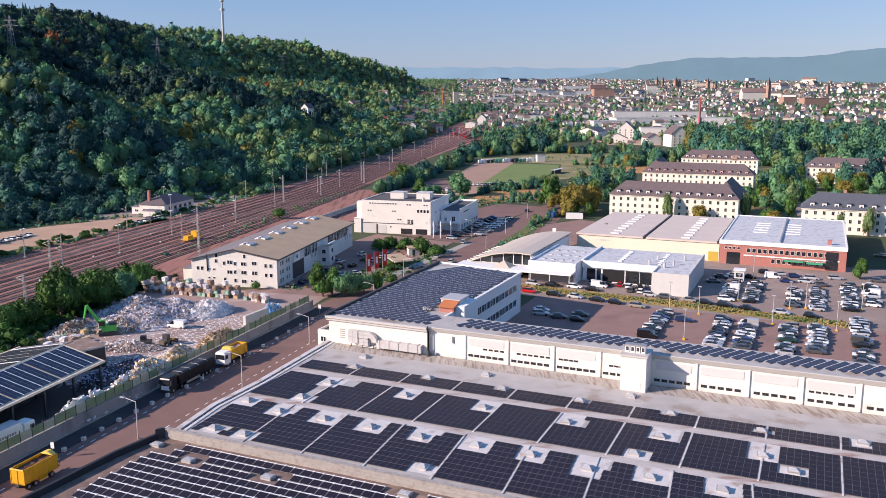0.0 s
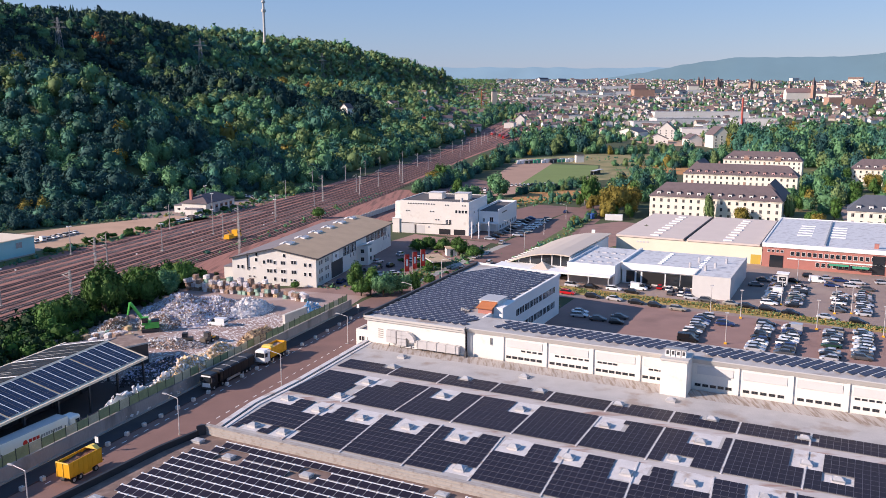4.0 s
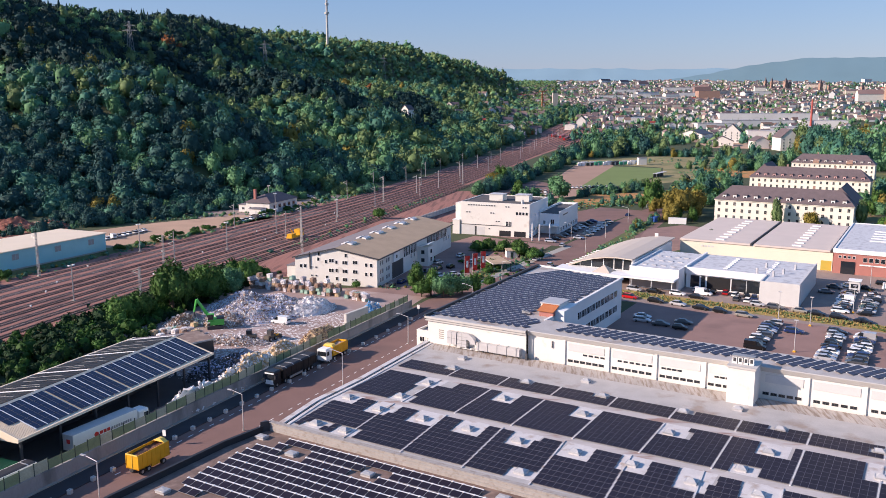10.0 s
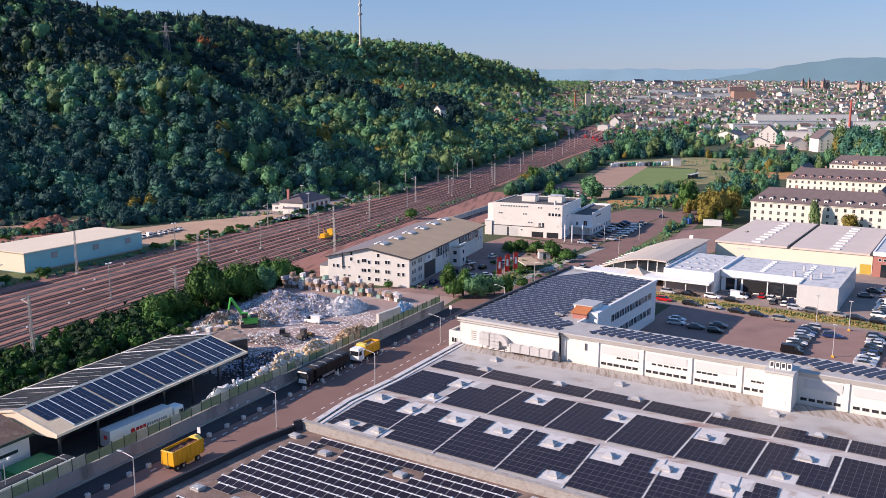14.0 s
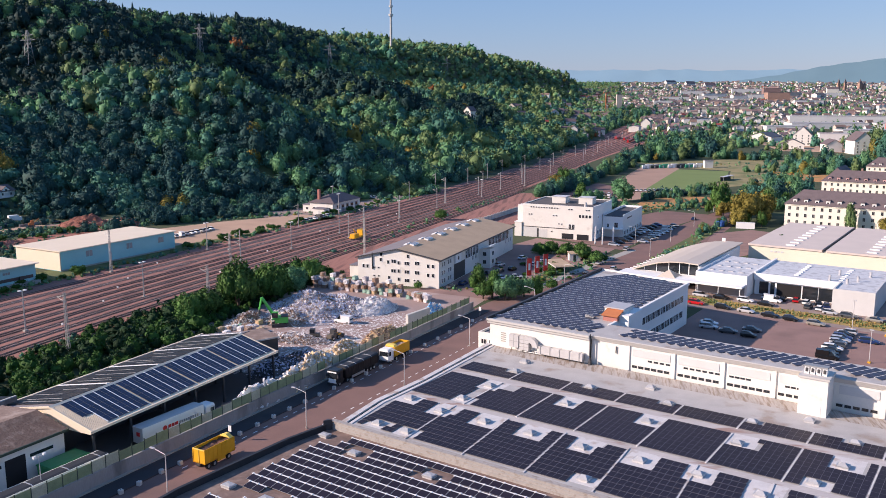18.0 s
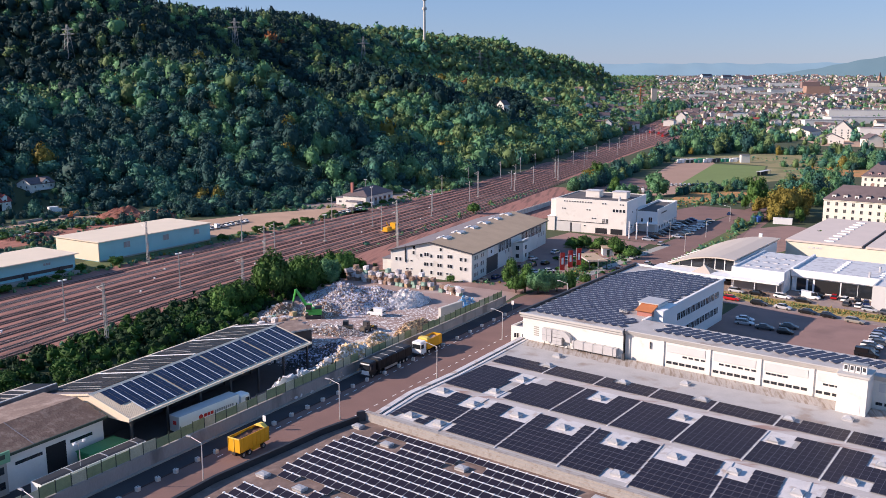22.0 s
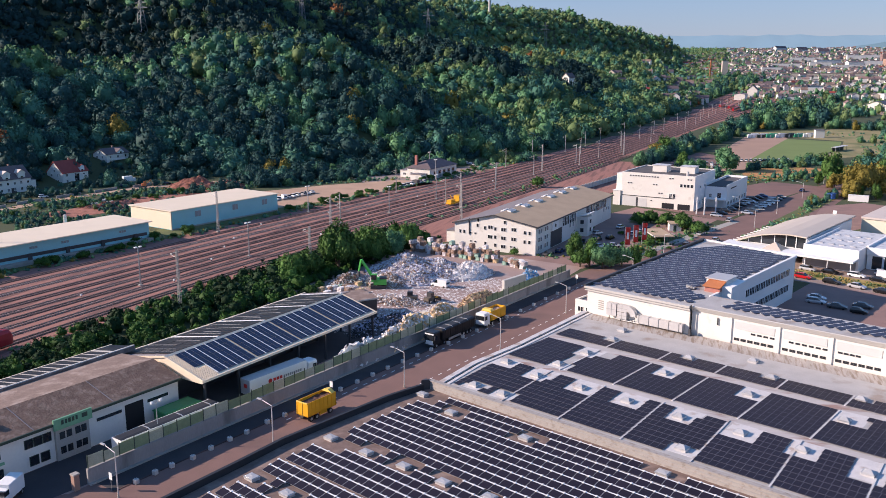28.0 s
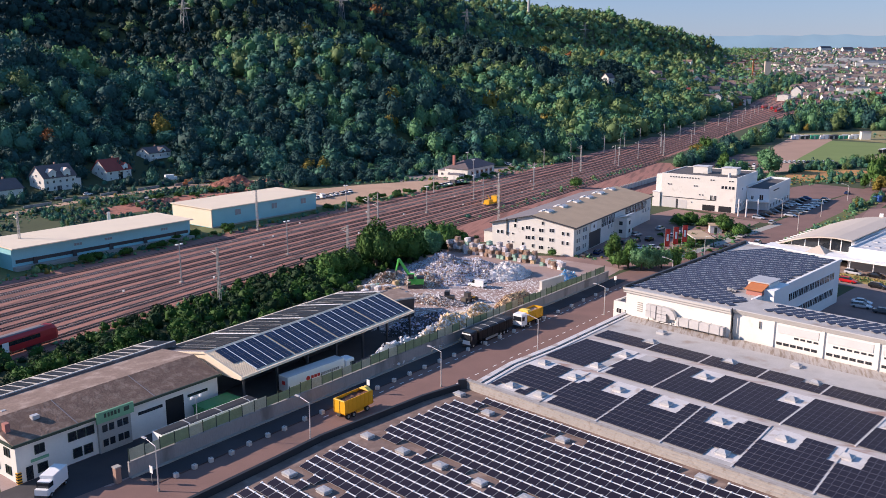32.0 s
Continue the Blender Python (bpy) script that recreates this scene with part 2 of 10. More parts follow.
M["skip_green"] = material("dark_skip_green", (0.035, 0.23, 0.08), 0.55, 0.15, 1, 5)
M["loader_grey"] = material("loader_paint", (0.12, 0.1, 0.08), 0.6, 0.2, 1, 5)
M["paper_white"] = material("white_paper", (0.74, 0.71, 0.69), 0.9, 0.12, 0.8, 5, island=0.15)
M["paper_grey"] = material("mixed_paper", (0.5, 0.46, 0.47), 0.9, 0.3, 0.5, 3, 0.5, second=(0.68, 0.66, 0.7), patch=0.14, patch_scale=0.5, island=0.12)
M["paper_blue"] = material("bluish_paper", (0.45, 0.47, 0.64), 0.9, 0.2, 0.5, 3, 0.5, second=(0.66, 0.65, 0.74), patch=0.15, patch_scale=0.5, island=0.1)
M["scrap_brown"] = material("brown_cardboard", (0.27, 0.175, 0.125), 0.9, 0.25, 0.6, 3, 0.4, second=(0.4, 0.31, 0.26), patch=0.1, patch_scale=0.8, island=0.2)
M["card_yellow"] = material("yellowish_card", (0.58, 0.42, 0.25), 0.9, 0.2, 0.6, 3, 0.4, island=0.15)
M["bale_green"] = material("green_wrap", (0.25, 0.4, 0.33), 0.6, 0.2, 1, 3, island=0.1)
M["roof_dark"] = material("dark_gravel_roof", (0.09, 0.085, 0.09), 0.95, 0.15, 0.3, 5, 0.2)
M["shutter"] = material("grey_shutter", (0.3, 0.3, 0.31), 0.4, 0.08, 0.5, 5)
M["vault"] = material("pale_vault_sheet", (0.56, 0.48, 0.4), 0.5, 0.05, 0.2, 3)
M["roof_pinkish"] = material("pinkish_roof_sheet", (0.62, 0.53, 0.47), 0.7, 0.06, 0.15, 3)
M["yellow_dark"] = material("ochre_door", (0.5, 0.36, 0.05), 0.6, 0.06)
M["roof_white"] = material("white_roof_sheet", (0.6, 0.61, 0.63), 0.6, 0.14, 0.5, 3, second=(0.4, 0.4, 0.42), patch=0.13, patch_scale=0.5)
M["awning"] = material("green_awning", (0.04, 0.35, 0.2), 0.7, 0.1)
M["window_grey"] = material("grey_window_frame", (0.5, 0.48, 0.45), 0.6, 0.05)
M["dormer_pink"] = material("pink_dormer", (0.6, 0.36, 0.36), 0.7, 0.1, per_object=0.15)
M["slate_blue"] = material("blue_slate", (0.085, 0.095, 0.12), 0.75, 0.12, 0.5, 6, 0.2)
M["glass_pale"] = material("pale_glass", (0.25, 0.3, 0.32), 0.2, 0.1, 0.5, 3)
M["car_glass"] = material("car_glass", (0.015, 0.018, 0.022), 0.08, 0.05, spec=0.8)
M["blue_paint"] = material("blue_paint", (0.03, 0.12, 0.4), 0.5, 0.1)
M["train_red"] = material("train_red", (0.45, 0.025, 0.03), 0.4, 0.08, 0.5, 4)
M["pv_line"] = material("panel_frame", (0.1, 0.095, 0.11), 0.5, 0.05)
M["pv_slate"] = material("solar_glass_slate", (0.04, 0.045, 0.075), 0.3, 0.15, 0.3, 4, island=0.15, spec=0.35)
M["pv_grey"] = material("solar_glass_grey", (0.03, 0.034, 0.044), 0.3, 0.12, 0.3, 4, per_object=0.15, spec=0.12)
M["roof_stain"] = material("stained_membrane", (0.44, 0.4, 0.37), 0.7, 0.25, 0.5, 3, 0.1, second=(0.25, 0.195, 0.155), patch=0.16, patch_scale=1.0, stretch=(1.7, 0.22, 1, -24))
M["roof_path"] = material("worn_roof_path", (0.5, 0.46, 0.44), 0.65, 0.18, 0.4, 4, 0.1, second=(0.34, 0.22, 0.18), patch=0.08, patch_scale=0.5, stretch=(0.3, 1.0, 1, -24))
# extra blue in leaf_dark, leaf and leaf_mid stands in for hill haze
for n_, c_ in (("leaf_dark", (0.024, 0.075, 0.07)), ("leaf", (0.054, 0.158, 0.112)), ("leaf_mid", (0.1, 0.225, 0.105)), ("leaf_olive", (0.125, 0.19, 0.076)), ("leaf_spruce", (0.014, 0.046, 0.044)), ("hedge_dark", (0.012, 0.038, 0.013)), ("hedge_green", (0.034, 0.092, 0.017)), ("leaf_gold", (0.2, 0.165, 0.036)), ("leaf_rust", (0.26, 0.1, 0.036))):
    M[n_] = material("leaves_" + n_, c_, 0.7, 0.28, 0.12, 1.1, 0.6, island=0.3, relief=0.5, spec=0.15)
# town walls kept low in contrast, in place of haze over the town
M["town_beige"] = material("town_render_beige", (0.5, 0.44, 0.38), 0.85, 0.1, 0.02, 0.5)
M["town_white"] = material("town_render_white", (0.6, 0.6, 0.6), 0.85, 0.08, 0.02, 0.5)
M["roof_redbrown"] = material("town_tiles", (0.24, 0.16, 0.15), 0.85, 0.15, 0.02, 0.5)
M["chimney_red"] = material("chimney_brick", (0.42, 0.1, 0.08), 0.85, 0.1)
M["pylon_grey"] = material("pylon_steel", (0.22, 0.24, 0.25), 0.6, 0.05)
# a faint blue glow put into the ridges stands in for haze
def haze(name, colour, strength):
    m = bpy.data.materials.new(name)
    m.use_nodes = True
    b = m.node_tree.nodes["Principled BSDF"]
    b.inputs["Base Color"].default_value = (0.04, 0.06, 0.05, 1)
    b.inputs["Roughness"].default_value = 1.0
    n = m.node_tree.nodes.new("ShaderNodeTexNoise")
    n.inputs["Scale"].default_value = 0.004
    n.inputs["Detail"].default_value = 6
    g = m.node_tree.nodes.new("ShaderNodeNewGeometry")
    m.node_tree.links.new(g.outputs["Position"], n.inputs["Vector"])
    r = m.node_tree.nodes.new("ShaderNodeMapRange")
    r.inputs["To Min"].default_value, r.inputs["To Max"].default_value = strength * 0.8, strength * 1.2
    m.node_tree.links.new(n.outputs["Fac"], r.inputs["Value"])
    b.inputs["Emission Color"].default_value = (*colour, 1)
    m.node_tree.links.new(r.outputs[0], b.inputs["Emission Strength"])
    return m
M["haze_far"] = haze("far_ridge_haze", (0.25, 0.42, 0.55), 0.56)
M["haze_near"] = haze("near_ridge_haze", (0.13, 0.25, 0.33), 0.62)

# ---- building blocks ----
def part(name, bm, mat, parent=None, label="", m=None):
    """Links a bmesh as one mesh object, under a thing where parent is given."""
    me = bpy.data.meshes.new(name)
    bm.normal_update()
    bm.to_mesh(me)
    bm.free()
    me.materials.append(M[mat] if isinstance(mat, str) else mat)
    ob = new(name, me)
    if parent:
        ob.parent = parent
    if m is not None:
        ob.matrix_basis = m
    if label:
        ob["label"] = label
    return ob


def share(name, ob, parent, m):
    """One more object on the mesh of ob."""
    o = new(name, ob.data)
    o.parent = parent
    o.matrix_basis = m
    return o


def thing(name, label, category, m=None, group="", kind=""):
    ob = tagged(new(name), label, category, group, kind)
    if m is not None:
        ob.matrix_basis = m
    return ob


def flat(x, y, way, z=0.0):
    """A frame on the ground: origin, and the way of its x axis in degrees."""
    return pose(x, y, z, 0, 0, way)


def box(bm, x0, x1, y0, y1, z0, z1):
    v = [bm.verts.new(p) for p in ((x0, y0, z0), (x1, y0, z0), (x1, y1, z0), (x0, y1, z0), (x0, y0, z1), (x1, y0, z1), (x1, y1, z1), (x0, y1, z1))]
    for f in ((3, 2, 1, 0), (4, 5, 6, 7), (0, 1, 5, 4), (1, 2, 6, 5), (2, 3, 7, 6), (3, 0, 4, 7)):
        bm.faces.new([v[i] for i in f])
    return bm


def boxes(*rows):
    bm = bmesh.new()
    for r in rows:
        box(bm, *r)
    return bm


def prism(outline, z0, z1, bm=None):
    """A block over a plan outline (counter-clockwise)."""
    bm = bm or bmesh.new()
    lo, hi = [bm.verts.new((x, y, z0)) for x, y in outline], [bm.verts.new((x, y, z1)) for x, y in outline]
    n = len(outline)
    bm.faces.new(lo[::-1])
    bm.faces.new(hi)
    for i in range(n):
        bm.faces.new((lo[i], lo[(i + 1) % n], hi[(i + 1) % n], hi[i]))
    return bm


def extrude_x(profile, x0, x1, bm=None):
    """A bar along x with a profile of (y, z) corners, counter-clockwise seen from +x."""
    bm = bm or bmesh.new()
    a, b = [bm.verts.new((x0, y, z)) for y, z in profile], [bm.verts.new((x1, y, z)) for y, z in profile]
    n = len(profile)
    bm.faces.new(a[::-1])
    bm.faces.new(b)
    for i in range(n):
        bm.faces.new((a[i], a[(i + 1) % n], b[(i + 1) % n], b[i]))
    return bm


def rod(bm, a, b, r0, r1=None, n=6):
    """A tapered bar from a to b."""
    a, b = Vector(a), Vector(b)
    r1 = r0 if r1 is None else r1
    q = (b - a).to_track_quat("Z", "Y").to_matrix()
    rings = []
    for c, r in ((a, r0), (b, r1)):
        rings.append([bm.verts.new(c + q @ Vector((r * math.cos(2 * math.pi * i / n), r * math.sin(2 * math.pi * i / n), 0))) for i in range(n)])
    for i in range(n):
        bm.faces.new((rings[0][i], rings[0][(i + 1) % n], rings[1][(i + 1) % n], rings[1][i]))
    bm.faces.new(rings[0][::-1])
    bm.faces.new(rings[1])
    return bm


def arrays(name, verts, faces, mat, label="", category="", kind="", smooth=False):
    """One mesh from numpy arrays: triangles or quads."""
    me = bpy.data.meshes.new(name)
    k = faces.shape[1]
    me.vertices.add(len(verts))
    me.vertices.foreach_set("co", np.asarray(verts, np.float32).ravel())
    me.loops.add(faces.size)
    me.loops.foreach_set("vertex_index", faces.astype(np.int32).ravel())
    me.polygons.add(len(faces))
    me.polygons.foreach_set("loop_start", np.arange(0, faces.size, k, dtype=np.int32))
    me.update(calc_edges=True)
    me.polygons.foreach_set("use_smooth", np.full(len(faces), smooth))
    me.materials.append(M[mat])
    return tagged(new(name, me), label, category, "", kind)


rng = np.random.default_rng(7)
HALL = flat(-44.84, 127.59, -24.0)       # the hall's frame: x along its front, y away from the camera
SHED = flat(-80.4, 115.2, 74.8)          # x along the eave, y to the rails
BROWN = flat(-95.4, 82.0, 72.4)
ROADF = flat(-83.0, 86.0, 71.4)          # x along the yard wall


def on(m, x, y, z=0.0, way=0.0):
    return m @ pose(x, y, z, 0, 0, way)

# ---- ground and hill ----
FOOT = np.array([(-350, 150), (-322, 262), (-292, 352), (-216, 404), (-168, 452), (-124, 505), (-98, 600), (-66, 780), (-38, 1000), (-4, 1330), (26, 2050), (50, 3200), (70, 4600)], float)
FOOT = np.vstack([(-430, -300), FOOT])


def beyond(x, y):
    """Metres past the hill's foot, up the slope (negative in the valley), and the way along it."""
    x, y = np.atleast_1d(np.asarray(x, float)), np.atleast_1d(np.asarray(y, float))
    best, sign = np.full(x.shape, 1e9), np.zeros(x.shape)
    for a, b in zip(FOOT[:-1], FOOT[1:]):
        d = b - a
        s = np.clip(((x - a[0]) * d[0] + (y - a[1]) * d[1]) / (d @ d), 0, 1)
        px, py = a[0] + s * d[0], a[1] + s * d[1]
        dist = np.hypot(x - px, y - py)
        side = np.sign((y - a[1]) * d[0] - (x - a[0]) * d[1])
        nearer = dist < best
        best, sign = np.where(nearer, dist, best), np.where(nearer, side, sign)
    return best * sign


# the slope rises to a brow, runs on almost level, then climbs steeply to the crest
STEP_D = np.arange(0, 561, 5.0)
STEP_H = np.interp(STEP_D, (0, 180, 290, 430, 520, 600), (0, 51, 61, 139, 160, 160))
STEP_H = np.concatenate([STEP_H[:4], np.convolve(STEP_H, np.ones(9) / 9, "valid"), STEP_H[-4:]])


def rise(x, y):
    """The height of the land."""
    d = beyond(x, y)
    s = np.clip(d / np.interp(np.asarray(y, float), (1200, 2200, 3000), (520.0, 400.0, 180.0)), 0, 1)
    hill = np.interp(s * 520, STEP_D, STEP_H)
    y = np.asarray(y, float)
    fade = np.interp(y, (1650, 1900, 2250, 2600, 2900, 3400, 4400), (1.0, 1.045, 1.05, 0.925, 0.78, 0.575, 0.0))
    waves = (9 * np.sin(np.asarray(x) * 0.011 + y * 0.004) * np.sin(y * 0.0083) + 13 * np.sin((np.asarray(x) * 0.75 + y) * 0.021) * np.clip((470 - d) / 160, 0, 1)) * np.clip(d / 150, 0, 1)
    valley = np.clip(y - 1300, 0, None) * 0.04
    return np.maximum(np.where(d > 0, hill * fade + waves, 0.0), valley)


def sheet(xs, ys, name, mat, z=0.0, **tags):
    gx, gy = np.meshgrid(xs, ys)
    v = np.stack([gx.ravel(), gy.ravel(), rise(gx.ravel(), gy.ravel()) + z], 1)
    nx, ny = len(xs), len(ys)
    i = (np.arange(ny - 1)[:, None] * nx + np.arange(nx - 1)[None]).ravel()
    return arrays(name, v, np.stack([i, i + 1, i + nx + 1, i + nx], 1), mat, smooth=True, **tags)


sheet(np.concatenate([np.linspace(-4500, -1300, 12), np.linspace(-1200, 500, 86), np.linspace(600, 4500, 14)]),
      np.concatenate([np.linspace(-2000, -100, 8), np.linspace(0, 1500, 76), np.linspace(1600, 4900, 40)]),
      "ground", "forest_floor", label="valley floor and wooded slope, dry grass and soil", category="ground", kind="structure")


def patch(name, outline, z, mat, label, category="pavement"):
    bm = bmesh.new()
    f = bm.faces.new([bm.verts.new((x, y, z)) for x, y in outline])
    if f.normal.z < 0 or sum(a[0] * b[1] - b[0] * a[1] for a, b in zip(outline, outline[1:] + outline[:1])) < 0:
        f.normal_flip()
    return tagged(part(name, bm, mat), label, category, "", "structure")

# ---- paved ground, railway bed ----
def curve_x(points, y):
    p = np.array(points, float)
    return np.interp(y, p[:, 1], p[:, 0])


NEAR = [(-158, 20), (-146, 80), (-140, 128), (-134.5, 165), (-129, 195), (-119.5, 240), (-107, 290), (-95, 340), (-82, 400), (-57, 528), (-6, 850), (36, 1070), (61, 1218), (102, 1390), (152, 1716), (190, 2100)]
FARR = [(-222, 20), (-206, 80), (-194, 128), (-186, 165), (-178.5, 195), (-167, 240), (-153.5, 299), (-135.5, 369), (-104, 495), (-61, 760), (-28, 1050), (8, 1330), (34, 1480), (86, 1716), (150, 2100)]


def smooth_curve(points, ys):
    """x over y, smoothed by a running mean."""
    fine = np.arange(-80, 2300, 5.0)
    x = curve_x(points, fine)
    k = np.ones(25) / 25
    pad = np.concatenate([np.linspace(x[0] - 12 * (x[1] - x[0]), x[0], 12, endpoint=False), x, np.linspace(x[-1], x[-1] + 12 * (x[-1] - x[-2]), 13)[1:]])
    return np.interp(ys, fine, np.convolve(pad, k, "valid"))


def track_x(share_, ys):
    """x of a line that lies at a share of the width of the railway."""
    a, b = smooth_curve(NEAR, ys), smooth_curve(FARR, ys)
    return a + (b - a) * share_


def ribbon(name, left, right, ys, z, mat, label, category):
    h = z + np.clip(ys - 1290, 0, None) * 0.04
    v = np.concatenate([np.stack([left, ys, h], 1), np.stack([right, ys, h], 1)])
    n = len(ys)
    i = np.arange(n - 1)
    return arrays(name, v, np.stack([i, i + n, i + n + 1, i + 1], 1), mat, label, category, "structure")


rail_y = np.concatenate([np.arange(40, 520, 8.0), np.arange(520, 2000, 40.0)])
ribbon("ground_railway", track_x(1.12, rail_y), track_x(-0.1, rail_y), rail_y, 0.03, "ballast", "rust-brown ballast bed of many parallel railway tracks", "railway")
ribbon("ground_verge", track_x(1.45, rail_y[:60]), track_x(1.1, rail_y[:60]), rail_y[:60], 0.02, "grass", "dry grass verge beside the railway", "grass")

patch("pavement_yard", [(-94, 78), (-83, 82), (-37, 226), (-34, 240), (-62, 248), (-98, 262), (-104, 215), (-104, 160), (-112, 92)], 0.02, "yard", "dusty concrete yard of a recycling plant", "yard")
patch("road_street", [(-83, 70), (-40, 70), (-36, 120), (-18, 200), (-8, 232), (6, 262), (22, 300), (44, 360), (66, 430), (92, 540), (84, 545), (56, 452), (30, 390), (8, 330), (-12, 280), (-33, 236), (-83, 86), (-100, 74)], 0.024, "asphalt", "brown-grey asphalt street between wall and hall", "road")
# three dark patches painted where the house and the yard wall cast shade
patch("pavement_gate", [(-130, 40), (-40, 40), (-40, 70), (-100, 74), (-112, 92)], 0.018, "asphalt_shade", "tarmac forecourt at the gate, its colour darkened for the house's shade", "pavement")
patch("pavement_wall_side", [tuple((ROADF @ Vector((x, y, 0)))[:2]) for x, y in ((4, -0.4), (4, -4.3), (150, -4.3), (150, -0.4))], 0.034, "asphalt_shade", "tarmac strip along the yard wall, its colour darkened for the wall's shadow", "pavement")
patch("pavement_house_yard", [tuple((BROWN @ Vector((x, y, 0)))[:2]) for x, y in ((-14, -0.2), (36, -0.2), (36, -3))] + [tuple((ROADF @ Vector((x, 0.4, 0)))[:2]) for x in (36, 2.6)] + [tuple((ROADF @ Vector((-8, 1, 0)))[:2])], 0.044, "asphalt_shade", "tarmac between the works house and the wall, darkened for the house's shade", "pavement")
patch("pavement_hall_side", [(39, 338), (41, 356), (46, 378), (64, 392), (72, 386), (60, 336), (44, 318)], 0.038, "lot", "reddish brown asphalt yard beside the yellow hall", "pavement")
patch("pavement_office", [(-34, 238), (-10, 290), (4, 332), (-28, 352), (-38, 330), (-53, 251), (-62, 248)], 0.018, "lot", "asphalt car park beside the white office house", "car park")
patch("pavement_lot", [tuple((HALL @ Vector((x, y, 0)))[:2]) for x, y in ((20, 60), (135, 60), (135, 131), (20, 132))], 0.026, "lot", "reddish brown asphalt of the works car park", "car park")
patch("pavement_dealer", [tuple((HALL @ Vector((x, y, 0)))[:2]) for x, y in ((0, 132), (135, 131), (140, 215), (60, 215), (0, 200))], 0.02, "asphalt_pale", "grey-brown asphalt around the car dealer's hall", "car park")
patch("pavement_north", [(6, 330), (30, 395), (52, 440), (30, 452), (4, 410), (-20, 415), (-30, 360)], 0.02, "asphalt", "asphalt car park beside the white cube building", "car park")
patch("ground_grass_strip", [tuple((HALL @ Vector((x, y, 0)))[:2]) for x, y in ((8, 137.6), (60, 135), (104, 130.6), (104, 136.4), (62, 143), (8, 146))], 0.034, "straw", "strip of dry yellow grass between car parks", "grass")
patch("ground_grass_verge", [tuple((HALL @ Vector((x, y, 0)))[:2]) for x, y in ((112, 131), (135, 131), (135, 104), (111, 104))], 0.034, "grass", "dry grass corner of the car park", "grass")
patch("ground_dirt_lot", [(-180, 300), (-168, 305), (-150, 345), (-128, 395), (-150, 402), (-178, 372), (-200, 340)], 0.03, "earth", "bare sandy lot beside the tracks", "ground")
patch("ground_hut_lot", [(-150, 372), (-128, 395), (-110, 440), (-95, 500), (-112, 512), (-140, 450), (-178, 405)], 0.028, "asphalt_pale", "pale forecourt of the railway hut", "ground")
patch("ground_lane", [(-278, 225), (-272, 225), (-267, 290), (-256, 335), (-222, 376), (-190, 398), (-192, 403), (-226, 382), (-261, 340), (-273, 292)], 0.03, "earth", "pale village lane along the foot of the hill", "road")
patch("ground_red_earth", [(-250, 262), (-232, 262), (-212, 318), (-205, 350), (-228, 346), (-242, 305)], 0.026, "red_earth", "excavated red earth behind the sheds", "ground")
patch("ground_track_red", [(4, 486), (24, 505), (26, 548), (60, 722), (60, 738), (30, 738), (14, 640)], 0.03, "track", "reddish gravel of a sports ground", "ground")
patch("ground_pitch", [(24, 550), (57, 566), (86, 640), (97, 706), (59, 719)], 0.034, "pitch", "green sports pitch", "pitch")
patch("ground_field_brown", [(30, 740), (60, 740), (99, 710), (88, 640), (62, 568), (150, 640), (205, 850), (110, 840), (24, 770)], 0.03, "dry_meadow", "dry yellow grass behind the pitch", "ground")
patch("ground_slope_orange", [(12, 456), (62, 470), (72, 512), (52, 522), (24, 505)], 0.05, "dry_orange", "orange-brown dry bank", "bank")
patch("ground_barracks_yard", [(100, 388), (176, 346), (250, 480), (330, 700), (200, 660), (112, 470)], 0.015, "grass", "worn lawn between the barracks", "grass")
patch("ground_sand_field", [(112, 640), (150, 628), (176, 672), (168, 700), (128, 706)], 0.036, "dry_orange", "bare orange-brown field among the trees", "ground")
patch("ground_red_court", [(206, 560), (232, 552), (248, 606), (222, 612)], 0.036, "track", "reddish gravel court between the barracks", "ground")
patch("road_barracks", [(150, 345), (157, 343), (186, 420), (208, 470), (240, 560), (233, 563), (200, 474), (178, 424)], 0.03, "asphalt_pale", "lane between the barracks", "road")
patch("ground_works_yard", [(190, 990), (420, 930), (520, 1250), (200, 1350)], 0.03, "earth", "pale industrial ground", "ground")

patch("ground_track_side", [tuple((float(track_x(-0.09, np.array([b]))[0]), b)) for b in (262, 300, 340, 380, 420, 470, 520)] + [(-20, 520), (-26, 440), (-42, 390), (-62, 300), (-78, 262)], 0.022, "ballast", "brown gravel service strip beside the tracks", "ground")
patch("pavement_depot", [(-30, 500), (8, 486), (20, 545), (-4, 590), (-20, 570)], 0.028, "asphalt", "asphalt lot with parked cars behind the white cube building", "car park")

patch("ground_street_verge", [(9, 288), (14, 288), (29, 330), (54, 400), (49, 404), (24, 336)], 0.036, "grass", "green verge between street and dealer", "grass")
patch("pavement_footway", [(-24, 254), (-21, 254), (-4, 294), (12, 330), (9, 331), (-7, 296)], 0.036, "concrete", "pale footway along the street", "pavement")
patch("ground_garden", [(-28, 316), (-10, 316), (0, 304), (2, 312), (-8, 322), (-26, 324)], 0.034, "grass", "green strip with bushes behind the office car park", "grass")
patch("ground_sign_bed", [(-26, 256), (-22, 256), (-9, 290), (-12, 294), (-18, 288)], 0.034, "grass", "planted bed beside the red flags", "grass")

